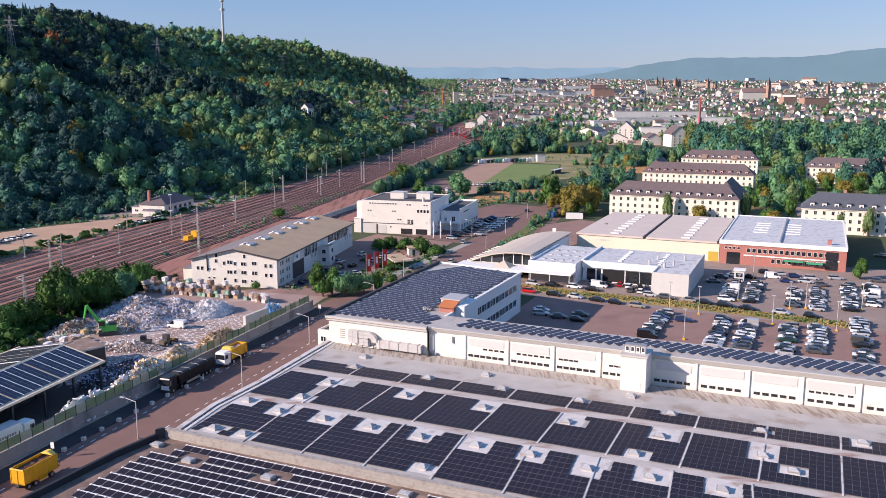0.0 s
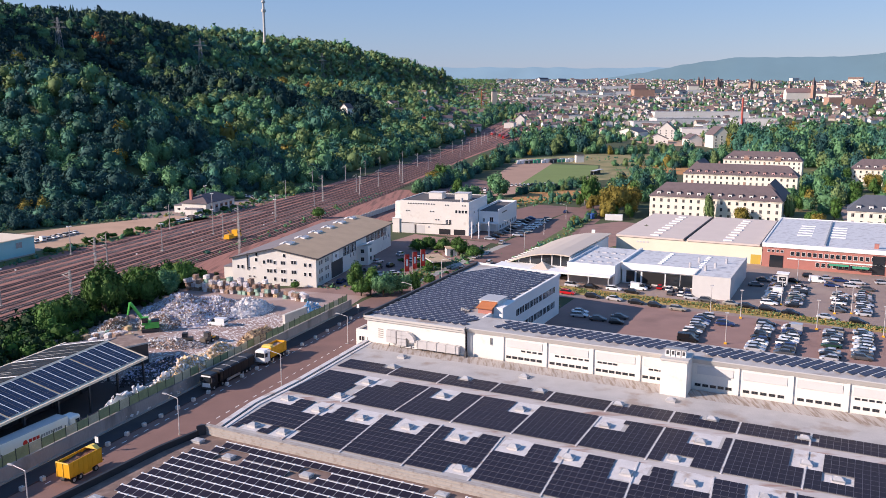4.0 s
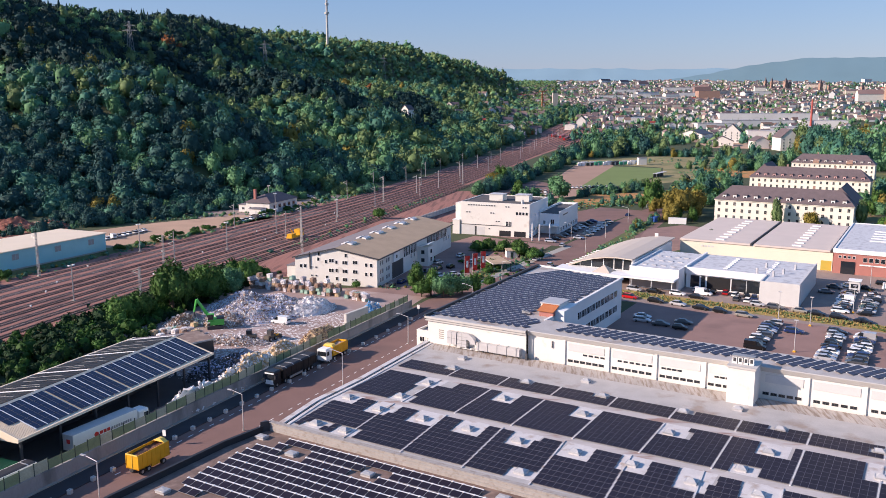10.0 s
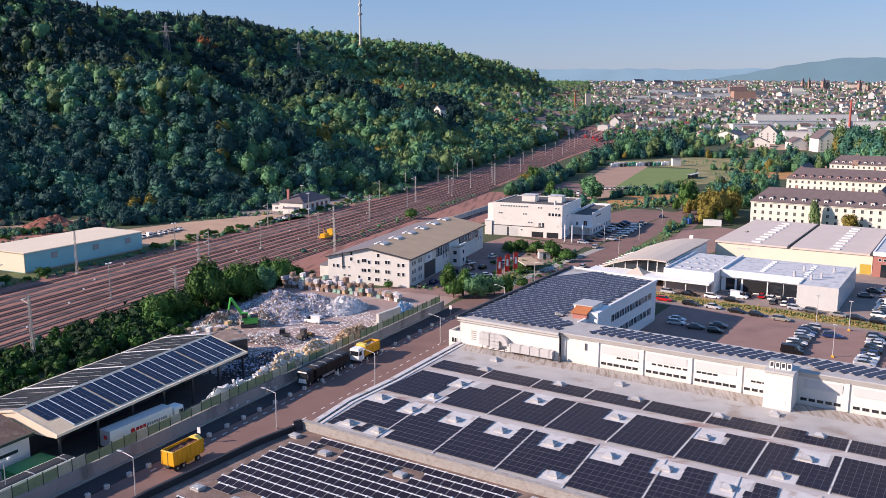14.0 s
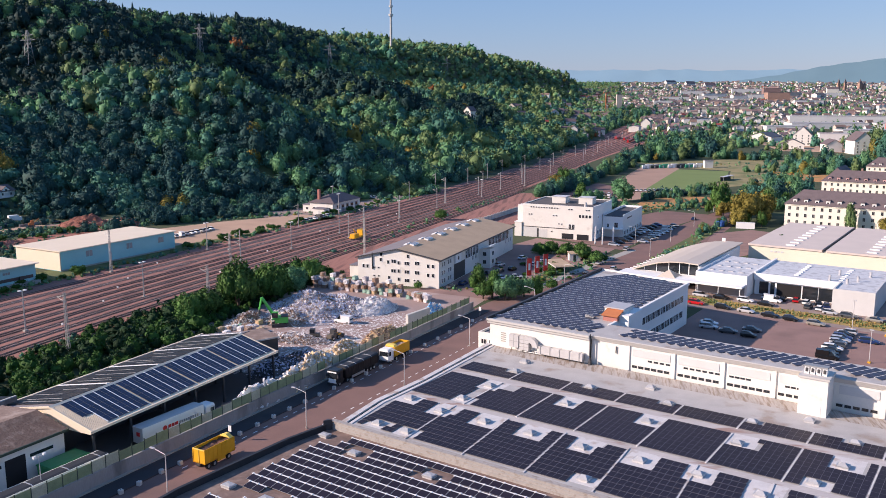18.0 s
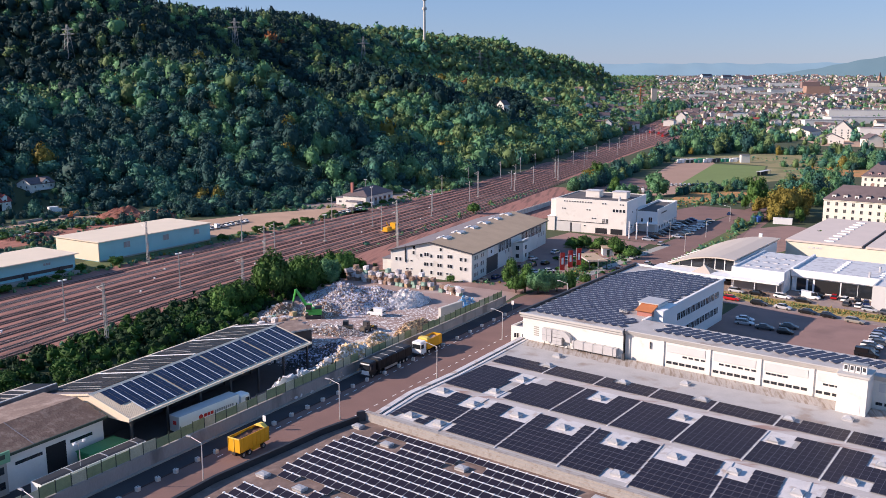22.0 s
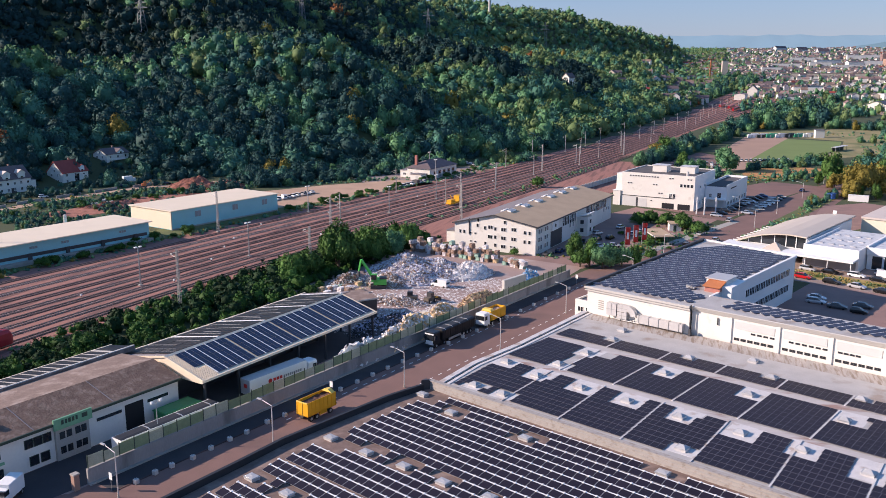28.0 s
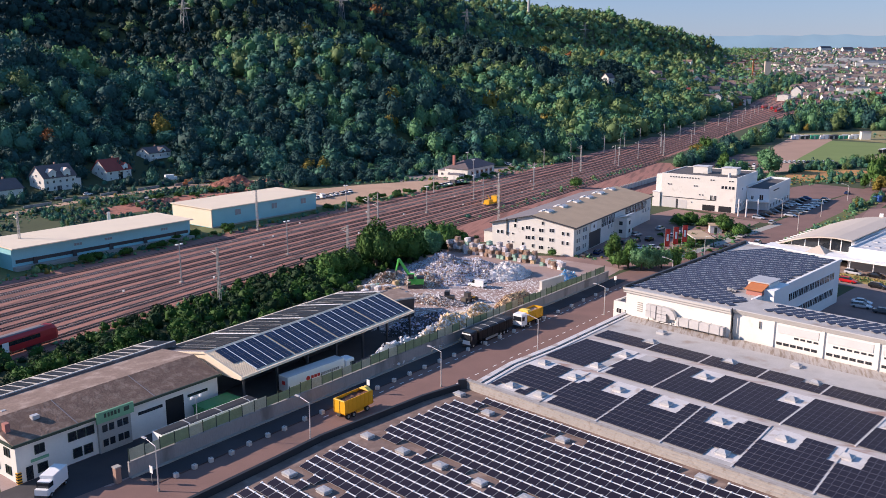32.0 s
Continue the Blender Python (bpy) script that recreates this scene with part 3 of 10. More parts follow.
# dashed lines and kerb on the street
dash = boxes((0, 1.2, -0.09, 0.09, 0, 0.006))
dashes = tagged(new("trim_road_marking"), "white dashed line painted on the street", "road marking", "", "structure")
first = None
for row, (x0, y0, x1, y1) in enumerate(((-66, 117, -29, 226), (-60.5, 108, -24.5, 214))):
    n = 42 if row == 0 else 38
    for i in range(n):
        if row == 1 and i < 6:
            continue
        s = i / n
        m = flat(x0 + (x1 - x0) * s, y0 + (y1 - y0) * s, 71.3, 0.03)
        if first is None:
            first = part("dash", dash, "white2", dashes)
            first.matrix_basis = m
        else:
            share("dash", first, dashes, m)
tagged(part("kerb", boxes((4, 150, -4.6, -4.35, 0, 0.1)), "cess", None, "", ROADF), "low dark kerb along the street", "kerb", "", "structure")

# ---- tracks ----
SHARES = [-0.15, -0.07, 0.02, 0.115, 0.21, 0.305, 0.40, 0.50, 0.60, 0.72, 0.84, 0.95]
ty_all = np.concatenate([np.arange(60, 560, 4.0), np.arange(560, 1700, 20.0)])
for k, s in enumerate(SHARES):
    ty = ty_all if k > 1 else np.arange(272 + 8 * (1 - k), 560, 4.0)
    x = track_x(s, ty)
    v, f = [], []
    slope = np.gradient(x, ty)
    for off in (-0.75, 0.75):
        for dx, dz in ((-0.06, 0.1), (-0.06, 0.3), (0.06, 0.3), (0.06, 0.1)):
            v.append(np.stack([x + (off + dx) / np.sqrt(1 + slope ** 2), ty - slope * (off + dx) / np.sqrt(1 + slope ** 2), dz + np.clip(ty - 1290, 0, None) * 0.04], 1))
    n = len(ty)
    i = np.arange(n - 1)
    for r in (0, 4):
        for a in range(3):
            f.append(np.stack([(r + a) * n + i, (r + a) * n + i + 1, (r + a + 1) * n + i + 1, (r + a + 1) * n + i], 1))
    track = thing("railway_track", "rusty steel rails on worn sleepers in brown ballast", "railway track", None, "parallel railway tracks")
    rails = arrays("rail", np.concatenate(v), np.concatenate(f), "rail", kind="stuff")
    rails.parent = track
    # sleepers of the stretch that passes nearest
    sy = np.arange(70 if k > 1 else 275, 470 if k < 8 else 420, 0.65)
    sx = track_x(s, sy)
    sl = np.gradient(sx, sy)
    c, sn = 1 / np.sqrt(1 + sl ** 2), sl / np.sqrt(1 + sl ** 2)
    corners = np.array([(-1.25, -0.13, 0.03), (1.25, -0.13, 0.03), (1.25, 0.13, 0.03), (-1.25, 0.13, 0.03), (-1.25, -0.13, 0.12), (1.25, -0.13, 0.12), (1.25, 0.13, 0.12), (-1.25, 0.13, 0.12)])
    vv = np.stack([sx[:, None] + corners[None, :, 0] * c[:, None] + corners[None, :, 1] * sn[:, None],
                   sy[:, None] - corners[None, :, 0] * sn[:, None] + corners[None, :, 1] * c[:, None],
                   np.broadcast_to(corners[None, :, 2], (len(sy), 8))], 2).reshape(-1, 3)
    q = np.array([(4, 5, 6, 7), (0, 1, 5, 4), (1, 2, 6, 5), (2, 3, 7, 6), (3, 0, 4, 7)])
    ff = (np.arange(len(sy))[:, None, None] * 8 + q[None]).reshape(-1, 4)
    sleepers = arrays("sleeper", vv, ff, "sleeper_pale" if k in (9, 10) else "sleeper_worn" if k in (3, 4, 6) else "sleeper", kind="stuff")
    sleepers.parent = track
# sooty bed under each track
for k, s in enumerate(SHARES):
    by = rail_y if k > 1 else rail_y[(rail_y > 270) & (rail_y < 560)]
    mid = track_x(s, by)
    ribbon("ground_track_bed", mid - 1.32, mid + 1.32, by, 0.05, "cess", "dark sooty ballast under a track", "ground")

# ---- the works: flat hall, low hall, two-storey wing ----
def window(parent, m, w, h, frame_mat="white2", glass="glass", bars=1, depth=0.12, sill=False):
    """A window set on a wall: x along the wall, z up, -y outwards. Frame, pane, sill."""
    fr = bmesh.new()
    t = 0.07
    box(fr, -w / 2, w / 2, -depth, 0.02, 0, t)
    box(fr, -w / 2, w / 2, -depth, 0.02, h - t, h)
    box(fr, -w / 2, -w / 2 + t, -depth, 0.02, t, h - t)
    box(fr, w / 2 - t, w / 2, -depth, 0.02, t, h - t)
    for i in range(1, bars + 1):
        x = -w / 2 + w * i / (bars + 1)
        box(fr, x - t / 2, x + t / 2, -depth, 0.02, t, h - t)
    win = part("window", fr, frame_mat, parent)
    win.matrix_basis = m
    part("pane", boxes((-w / 2 + t, w / 2 - t, -depth * 0.5, 0.0, t, h - t)), glass, win)
    if sill:
        part("sill", boxes((-w / 2 - 0.05, w / 2 + 0.05, -depth - 0.1, 0.01, -0.06, 0)), "concrete", win)
    return win


def window_again(win, parent, m):
    o = share("window", win, parent, m)
    for c in win.children:
        share(c.name.split(".")[0], c, o, Matrix())
    return o


def front(x, y, z, way=0.0):
    return pose(x, y, z, 0, 0, way)


GAP0, GAP = 2.55, 10.7
askew = lambda y: 0.87 - 0.093 * (y - 1.8)      # the joints of the front fields run slightly askew
hall = thing("factory_hall", "broad flat-roofed factory hall with pale membrane roof", "building", HALL)
EDGE = ((1.5, 0.3), (-0.5, 12.5), (-0.6, 26.0), (-2.7, 53.8))      # the street side of the upper roof, slightly bent
edge_x = lambda y: float(np.interp(y, [b for _, b in EDGE], [a for a, _ in EDGE]))
part("wall", prism([(EDGE[0][0] + 0.3, 0.3), (128, 0.3), (128, 54), (EDGE[3][0] + 0.3, 54), (EDGE[2][0] + 0.3, 26.0), (EDGE[1][0] + 0.3, 12.5)], 0, 4.9), "concrete", hall)
part("roof", prism([(EDGE[0][0] + 0.4, 0.3), (128, 0.3), (128, 54), (EDGE[3][0] + 0.4, 54), (EDGE[2][0] + 0.4, 26.0), (EDGE[1][0] + 0.4, 12.5)], 4.9, 5.0), "roof_light", hall, "pale grey membrane roof with brown stains")
for (ax, ay), (bx, by) in zip(EDGE[:-1], EDGE[1:]):
    part("roof_edge", prism([(ax, ay), (ax + 1.0, ay), (bx + 1.0, by), (bx, by)], 4.4, 5.3), "patch_pale", hall, "pale stone-coloured roof edge")
    part("gutter", prism([(ax + 1.0, ay), (ax + 1.36, ay), (bx + 1.36, by), (bx + 1.0, by)], 5.0, 5.012), "black", hall, "dark rain gutter")
    part("edge_strip", prism([(ax + 1.36, ay), (ax + 1.95, ay), (bx + 1.95, by), (bx + 1.36, by)], 5.0, 5.12), "patch_pale", hall)
par = bmesh.new()
box(par, 0.9, 128, -0.35, 0.3, 4.2, 5.75)
box(par, 0.8, 128, -0.5, 0.4, 5.75, 5.85)
parapet = part("parapet", par, "tan_metal", hall, "tan sheet-metal parapet between the two roofs")
for z in (4.75, 5.3):
    part("seam", boxes((0.9, 128, -0.39, -0.35, z, z + 0.06)), "galv", parapet)
for y0_, y1_ in ((17.9, 20.1), (33.5, 36.2)):
    part("stain_strip", prism([(1.4, y0_), (127, y0_), (127, y1_), (1.3, y1_)], 5.0, 5.006), "roof_path", hall, "worn path between the solar fields")
part("stain_strip", prism([(0.2, 49.6), (110, 49.6), (110, 54.2), (-0.2, 54.2)], 5.0, 5.006), "roof_stain", hall, "rust-stained membrane below the wing")

low = thing("low_hall", "low flat-roofed hall with brown bitumen roof", "building", HALL)
LOW_EDGE = ((4.5, -75.0), (0.3, -38.0), (-0.75, -30.0), (-0.75, -9.0), (0.3, -0.4))
part("wall", prism([(128, -75), (128, -0.4), *[(a + 0.1, b) for a, b in LOW_EDGE[::-1]]], 0, 4.2), "concrete", low)
part("roof", prism([(128, -75), (128, -0.4), *[(a + 0.2, b) for a, b in LOW_EDGE[::-1]]], 4.2, 4.3), "roof_brown", low, "brown bitumen roof")
for (ax, ay), (bx, by) in zip(LOW_EDGE[:-1], LOW_EDGE[1:]):
    part("parapet", prism([(ax - 0.3, ay), (ax + 0.1, ay), (bx + 0.1, by), (bx - 0.3, by)], 3.6, 5.2), "dark_blue", low, "dark low parapet of the street side")
    part("coping", prism([(ax - 0.36, ay), (ax + 0.16, ay), (bx + 0.16, by), (bx - 0.36, by)], 5.2, 5.27), "dark_blue", low, "dark metal coping")
part("corner_post", prism([(0.05, -1.6), (0.95, -0.4), (0.05, -0.4)], 4.2, 6.0), "dark", low)

# skylights on the upper roof, each on a pale patch without panels
SKY = [(12, 40.6), (28, 40.4), (43, 40.4), (57.4, 40.2), (73, 40.3), (87.4, 38.6), (10.5, 47), (37.4, 46.6), (65.1, 46.2),
       (12.2, 30.6), (28, 30.4), (43, 30.5), (57.9, 29.8), (73, 30), (88.2, 28.8),
       (12, 14.8), (20.7, 15), (29.4, 15), (38.5, 14.7), (47.8, 15.2), (56.5, 15.4), (65.5, 14), (74.3, 14.8), (84, 14.9),
       (6.7, 4.4), (12.7, 4.3), (43.7, 4.8), (4, 16.9), (11.6, 22.2), (70.6, 21.9), (92.6, 24.9), (103, 15), (102, 40)]


def skylight(name, label, w, d, h, m, group, hood=0.36):
    sk = thing(name, label, "skylight", m, group)
    part("kerb", boxes((-w / 2, w / 2, -d / 2, d / 2, 0, h)), "galv_pale", sk)
    bm = bmesh.new()
    rings = []
    for fx, fy, z in ((0.47, 0.47, h), (0.45, 0.45, h + 0.12), (0.2, 0.1, h + hood), (0.12, 0.04, h + hood + 0.05)):
        rings.append([bm.verts.new((sx * fx * w, sy * fy * d, z)) for sx, sy in ((-1, -1), (1, -1), (1, 1), (-1, 1))])
    for lo, hi in zip(rings, rings[1:]):
        for k in range(4):
            bm.faces.new((lo[k], lo[(k + 1) % 4], hi[(k + 1) % 4], hi[k]))
    bm.faces.new(rings[-1])
    part("dome", bm, "dome", sk, "milky plastic hood")
    part("frame", boxes((-w / 2 - 0.06, w / 2 + 0.06, -d / 2 - 0.06, -d / 2 + 0.05, h - 0.08, h + 0.06), (-w / 2 - 0.06, w / 2 + 0.06, d / 2 - 0.05, d / 2 + 0.06, h - 0.08, h + 0.06),
                        (-w / 2 - 0.06, -w / 2 + 0.05, -d / 2, d / 2, h - 0.08, h + 0.06), (w / 2 - 0.05, w / 2 + 0.06, -d / 2, d / 2, h - 0.08, h + 0.06)), "alu", sk)
    return sk


first_sky = None
for x, y in SKY:
    m = on(HALL, x, y, 5.0)
    first_sky = copy_thing(first_sky, m) if first_sky else skylight("skylight", "grey roof light with hipped milky hood on a pale patch", 1.6, 1.5, 0.35, m, "roof lights of the hall")
LOWSKY = ((1.9, -3.3), (10.3, -5.9), (24.4, -5.8), (44.5, -2.5), (3.1, -24.4), (10.4, -24.3), (17.2, -23.8), (24.2, -23.7), (31.1, -22.8), (38.2, -22.6), (4.4, -39.3), (11.3, -39.0), (18.2, -38.8), (58.5, -5.4))
low_sky = None
for x, y in LOWSKY:
    m = on(HALL, x, y, 4.3)
    low_sky = copy_thing(low_sky, m) if low_sky else skylight("skylight", "low white roof light on the brown roof", 1.7, 1.3, 0.36, m, "roof lights of the low hall", 0.17)

# pale patches under the roof lights, walkway planks
joint = tagged(new("trim_roof_joint"), "white joint strips between the solar fields", "roof strip", "", "structure")
for k in range(-1, 9):
    x = GAP0 + GAP * (k + 2)
    for y0, y1 in ((1.6, 18.6), (20.0, 33.6), (36.1, 41.4)):
        a, b = (x + askew(y0), x + askew(y1)) if y0 < 10 else (x, x)
        st_ = part("strip", prism([(a - 0.13, y0), (a + 0.13, y0), (b + 0.13, y1), (b - 0.13, y1)], 5.0, 5.13), "patch_pale", joint)
        st_.matrix_basis = HALL
mats = tagged(new("trim_roof_patches"), "pale membrane patches round the roof lights", "roof patch", "", "structure")


def cleared(x, y):
    """The stretch without panels round a roof light: those near a path open on to it."""
    if 13 < y < 17.5:
        return x - 2.3, x + 2.6, y - 2.2, 18.6
    if 27 < y < 32:
        return x - 1.9, x + 2.7, y - 1.6, 34.0
    if y > 35:
        return x - 1.6, x + 1.6, y - 1.4, y + 1.4
    return x - 1.8, x + 2.4, y - 1.6, y + 1.5


for x, y in SKY[9:]:
    x0, x1, y0, y1 = cleared(x, y)
    pt_ = part("patch", boxes((x0 - x, x1 - x, y0 - y, y1 - y, 5.0, 5.012)), "patch_pale", mats)
    pt_.matrix_basis = on(HALL, x, y)

# the two-storey wing
Z1 = 5.0
wing = thing("office_wing", "long two-storey white works building with shallow roof", "building", HALL)
part("wall_front", boxes((21.6, 111, 54.6, 55.0, 0, 10.1)), "white", wing)
part("wall_back", boxes((21.6, 111, 62.9, 63.3, 0, 10.9)), "white", wing)
part("wall_end", boxes((110.6, 111, 55.0, 62.9, 0, 10.6)), "white", wing)
part("roof", extrude_x([(54.2, 10.75), (54.2, 10.95), (63.5, 11.05), (63.5, 10.85)][::-1], 21.6, 111.2), "roof_light", wing, "pale grey roof sheeting")
part("fascia", extrude_x([(54.15, 10.95), (53.95, 10.85), (54.45, 9.95), (54.6, 9.95), (54.6, 10.75), (54.2, 10.75)], 21.6, 111.2), "fascia", wing, "beige-grey sloping fascia")
for x in (29.6, 38.8, 48.2, 57.3, 75.0, 84.0, 92.8, 101.8):
    part("pilaster", boxes((x - 0.25, x + 0.25, 54.35, 54.6, Z1, 9.98)), "white", wing)
for a, b in zip((29.9, 39.1, 48.5, 57.6, 67.4, 75.3, 84.3, 93.1), (38.5, 47.9, 57.0, 62.2, 74.7, 83.7, 92.5, 101.5)):
    part("panel", boxes((a + 0.5, b - 0.5, 54.5, 54.6, 8.0, 9.5)), "panel_grey", wing, "pale grey infill panel")
slot = None
for a, n, st in ((30.4, 6, 1.3), (39.6, 6, 1.35), (49.0, 6, 1.3), (58.0, 3, 1.35), (67.6, 5, 1.35), (76, 5, 1.45), (85, 5, 1.45), (93.8, 3, 1.45), (98.6, 2, 1.5), (103, 2, 1.5)):
    for i in range(n):
        m = front(a + i * st + 0.5, 54.6, 5.65)
        slot = window_again(slot, wing, m) if slot else window(wing, m, 1.05, 0.52, "dark", "glass", 1, 0.06)
slot2 = None
for a, n, st in ((33.5, 4, 1.2), (40.6, 6, 1.2), (49.2, 4, 1.0), (59, 4, 1.0), (93.8, 4, 1.1), (98.4, 2, 1.5)):
    for i in range(n):
        m = front(a + i * st + 0.5, 54.6, 7.3)
        slot2 = window_again(slot2, wing, m) if slot2 else window(wing, m, 0.85, 0.36, "dark", "glass", 1, 0.05)
part("downpipe", rod(bmesh.new(), (27.0, 54.4, 8.0), (27.0, 54.4, 9.4), 0.12), "dark", wing)

square = thing("works_block", "square white two-storey works block with solar roof", "building", HALL)
part("wall_front", boxes((-2.0, 21.5, 53.8, 54.2, 0, 10.4)), "white", square)
part("wall_street", prism([(-2.0, 54.2), (-1.6, 54.2), (-3.6, 117), (-4.0, 117)], 0, 10.4), "white", square)
part("wall_lot", boxes((21.1, 21.5, 63.3, 113, 0, 10.4)), "white2", square)
part("wall_far", prism([(21.5, 113), (21.5, 113.4), (-4.0, 117.4), (-4.0, 117)], 0, 10.4), "white", square)
part("roof", prism([(-2.0, 54.2), (21.5, 54.2), (21.5, 113), (-3.8, 117)], 10.6, 10.75), "roof_light", square)
part("fascia", boxes((-2.5, 21.6, 53.4, 53.8, 10.0, 11.0), (-2.5, 21.6, 53.1, 53.4, 10.55, 11.0)), "fascia", square, "blue-grey metal fascia")
part("parapet", prism([(-2.7, 53.2), (-2.2, 53.2), (-4.2, 117.4), (-4.7, 117.4)], 10.4, 11.35), "dark", square, "dark roof edge along the street")
part("parapet_far", prism([(-4.2, 117), (21.6, 113), (21.6, 113.5), (-4.2, 117.5)], 10.4, 11.1), "white2", square)
part("edge_lot", boxes((21.2, 21.8, 63.3, 113.4, 10.4, 11.05)), "white2", square)
big = None
for z in (6.6, 2.6):
    for i in range(14):
        m = front(21.5, 66.5 + i * 3.2, z, 90)
        big = window_again(big, square, m) if big else window(square, m, 2.9, 1.8, "white2", "glass", 2)
part("downpipe", rod(bmesh.new(), (21.7, 53.7, 5.0), (21.7, 53.7, 11.2), 0.13), "dark", square)
part("tank", rod(bmesh.new(), (22.0, 53.2, 5.0), (22.0, 53.2, 6.3), 0.45, 0.3), "dark", square)
for i in range(5):
    part("louvre", boxes((0.8, 2.0, 53.72, 53.8, 6.3 + i * 0.45, 6.5 + i * 0.45)), "concrete", square)

# ducts and air plant on the front wall
duct = thing("ventilation_plant", "big galvanised ventilation ducts along the white wall", "duct", on(HALL, 0, 53.8, 5.0))
for x0, x1, z0, z1, d in ((3.5, 5.8, 0.9, 3.6, 1.3), (6.0, 8.2, 2.1, 3.6, 1.2), (6.0, 8.2, 0.6, 2.0, 1.2)):
    b_ = boxes((x0, x1, -d, -0.1, z0, z1))
    cab = part("cabinet", b_, "galv_pale", duct)
    part("seam", boxes((x0 - 0.03, x1 + 0.03, -d - 0.03, -0.1, (z0 + z1) / 2 - 0.04, (z0 + z1) / 2 + 0.04), ((x0 + x1) / 2 - 0.04, (x0 + x1) / 2 + 0.04, -d - 0.03, -0.1, z0, z1)), "galv", cab)
elbow = bmesh.new()
prev = None
for i in range(7):
    a = math.pi / 2 * i / 6
    ring = [elbow.verts.new((8.2 + (1.6 + r) * math.sin(a), y, 1.9 + (1.6 + r) * math.cos(a) - 0.4)) for r, y in ((-0.7, -1.2), (0.5, -1.2), (0.5, -0.2), (-0.7, -0.2))]
    if prev:
        for k in range(4):
            elbow.faces.new((prev[k], prev[(k + 1) % 4], ring[(k + 1) % 4], ring[k]))
    else:
        elbow.faces.new(ring[::-1])
    prev = ring
elbow.faces.new(prev)
part("elbow", elbow, "galv_pale", duct)
part("trunk", boxes((10.6, 20.6, -1.25, -0.1, 0.5, 2.1)), "galv_pale", duct)
for i in range(5):
    part("flange", boxes((11.0 + i * 2.2, 11.12 + i * 2.2, -1.32, -0.1, 0.43, 2.17)), "galv", duct)
for i in range(7):
    part("support", boxes((4.0 + i * 2.7, 4.12 + i * 2.7, -1.0, -0.9, 0, 0.7)), "dark", duct)
for i in range(3):
    part("pipe", rod(bmesh.new(), (5.5, -0.9 + i * 0.3, 0.25 + 0.12 * i), (11.5, -0.9 + i * 0.3, 0.3 + 0.1 * i), 0.09), "galv", duct)

tower = thing("stair_tower", "white stair tower with three roof vents", "tower", on(HALL, 62.4, 49.2, 0))
part("wall", boxes((0, 4.6, 0, 5.4, 5.0, 11.4)), "white", tower)
part("coping", boxes((-0.2, 4.8, -0.2, 5.4, 11.4, 11.75)), "fascia", tower)
part("door", boxes((3.0, 3.7, -0.04, 0, 5.05, 7.0)), "white2", tower)
for i in range(4):
    v_ = part("vent", boxes((0.4 + i * 0.95, 1.15 + i * 0.95, 1.6, 2.9, 11.75, 13.0)), "white2", tower)
    part("cap", boxes((0.3 + i * 0.95, 1.25 + i * 0.95, 1.5, 3.0, 13.0, 13.25)), "galv", v_)
    part("grille", boxes((0.55 + i * 0.95, 1.0 + i * 0.95, 1.56, 1.6, 12.1, 12.8)), "dark", v_)

hut = thing("roof_hut", "lift housing with orange tiled lean-to on the roof", "roof hut", on(HALL, 17.6, 66.5, 10.75))
part("wall", boxes((0, 4.4, 3.2, 8.5, 0, 2.2)), "white", hut)
part("roof", boxes((-0.2, 4.6, 3.0, 8.8, 2.2, 2.4)), "galv_pale", hut)
part("lean_to", extrude_x([(0, 1.1), (3.2, 1.95), (3.2, 2.1), (-0.1, 1.25)][::-1], 0.6, 4.4), "orange_tile", hut, "orange tiled lean-to roof")
part("base", boxes((0.9, 4.2, 0.4, 3.2, 0, 1.2)), "brick", hut)
part("block", boxes((3.9, 6.3, 1.5, 9.5, -10.7, 1.4)), "white2", hut, "white stair shaft")
for i in range(4):
    part("step", boxes((-1.6 - 0.5 * i, -1.2 - 0.5 * i, 0, 0.8, 0, 0.5 + 0.1 * i)), "galv", hut)

annex = thing("street_annex", "small white flat-roofed annex beside the street", "annex", on(HALL, -9.2, 60.5))
part("wall", boxes((0, 5.2, 0, 7, 0, 4.8)), "white", annex)
part("roof", boxes((0.4, 4.8, 0.4, 6.6, 4.8, 4.9)), "roof_grey", annex)
for a in ((0, 5.2, 0, 0.4), (0, 5.2, 6.6, 7.0), (0, 0.4, 0.4, 6.6), (4.8, 5.2, 0.4, 6.6)):
    part("parapet", boxes((*a, 4.8, 5.3)), "white", annex)
window(annex, front(1.5, 0, 2.6), 1.4, 1.2)
window(annex, front(3.6, 0, 2.6), 1.4, 1.2)

# ---- recycling yard: open shed, brown-roofed house, wall, vehicles, paper ----
shed = thing("open_shed", "long open shed with solar roof and pale steel edges", "shed", SHED)
L_ = 48.0
part("roof_east", extrude_x([(-0.2, 5.7), (9.0, 8.25), (9.0, 8.45), (-0.2, 5.9)], 0, L_), "roof_cream", shed, "cream corrugated sheet")
part("roof_west", extrude_x([(9.0, 8.25), (22.4, 5.75), (22.4, 5.95), (9.0, 8.45)], 0, L_ + 3), "roof_grey", shed, "grey sheet roof")
part("eave_west", boxes((-0.3, L_ + 3.2, 22.3, 22.65, 5.7, 6.12)), "roof_cream", shed)
part("eave_east", boxes((-0.3, L_ + 0.3, -0.45, -0.15, 5.55, 6.0)), "roof_cream", shed)
part("ridge_cap", extrude_x([(8.5, 8.4), (9.0, 8.62), (9.5, 8.4)], -0.2, L_ + 0.2), "roof_cream", shed)
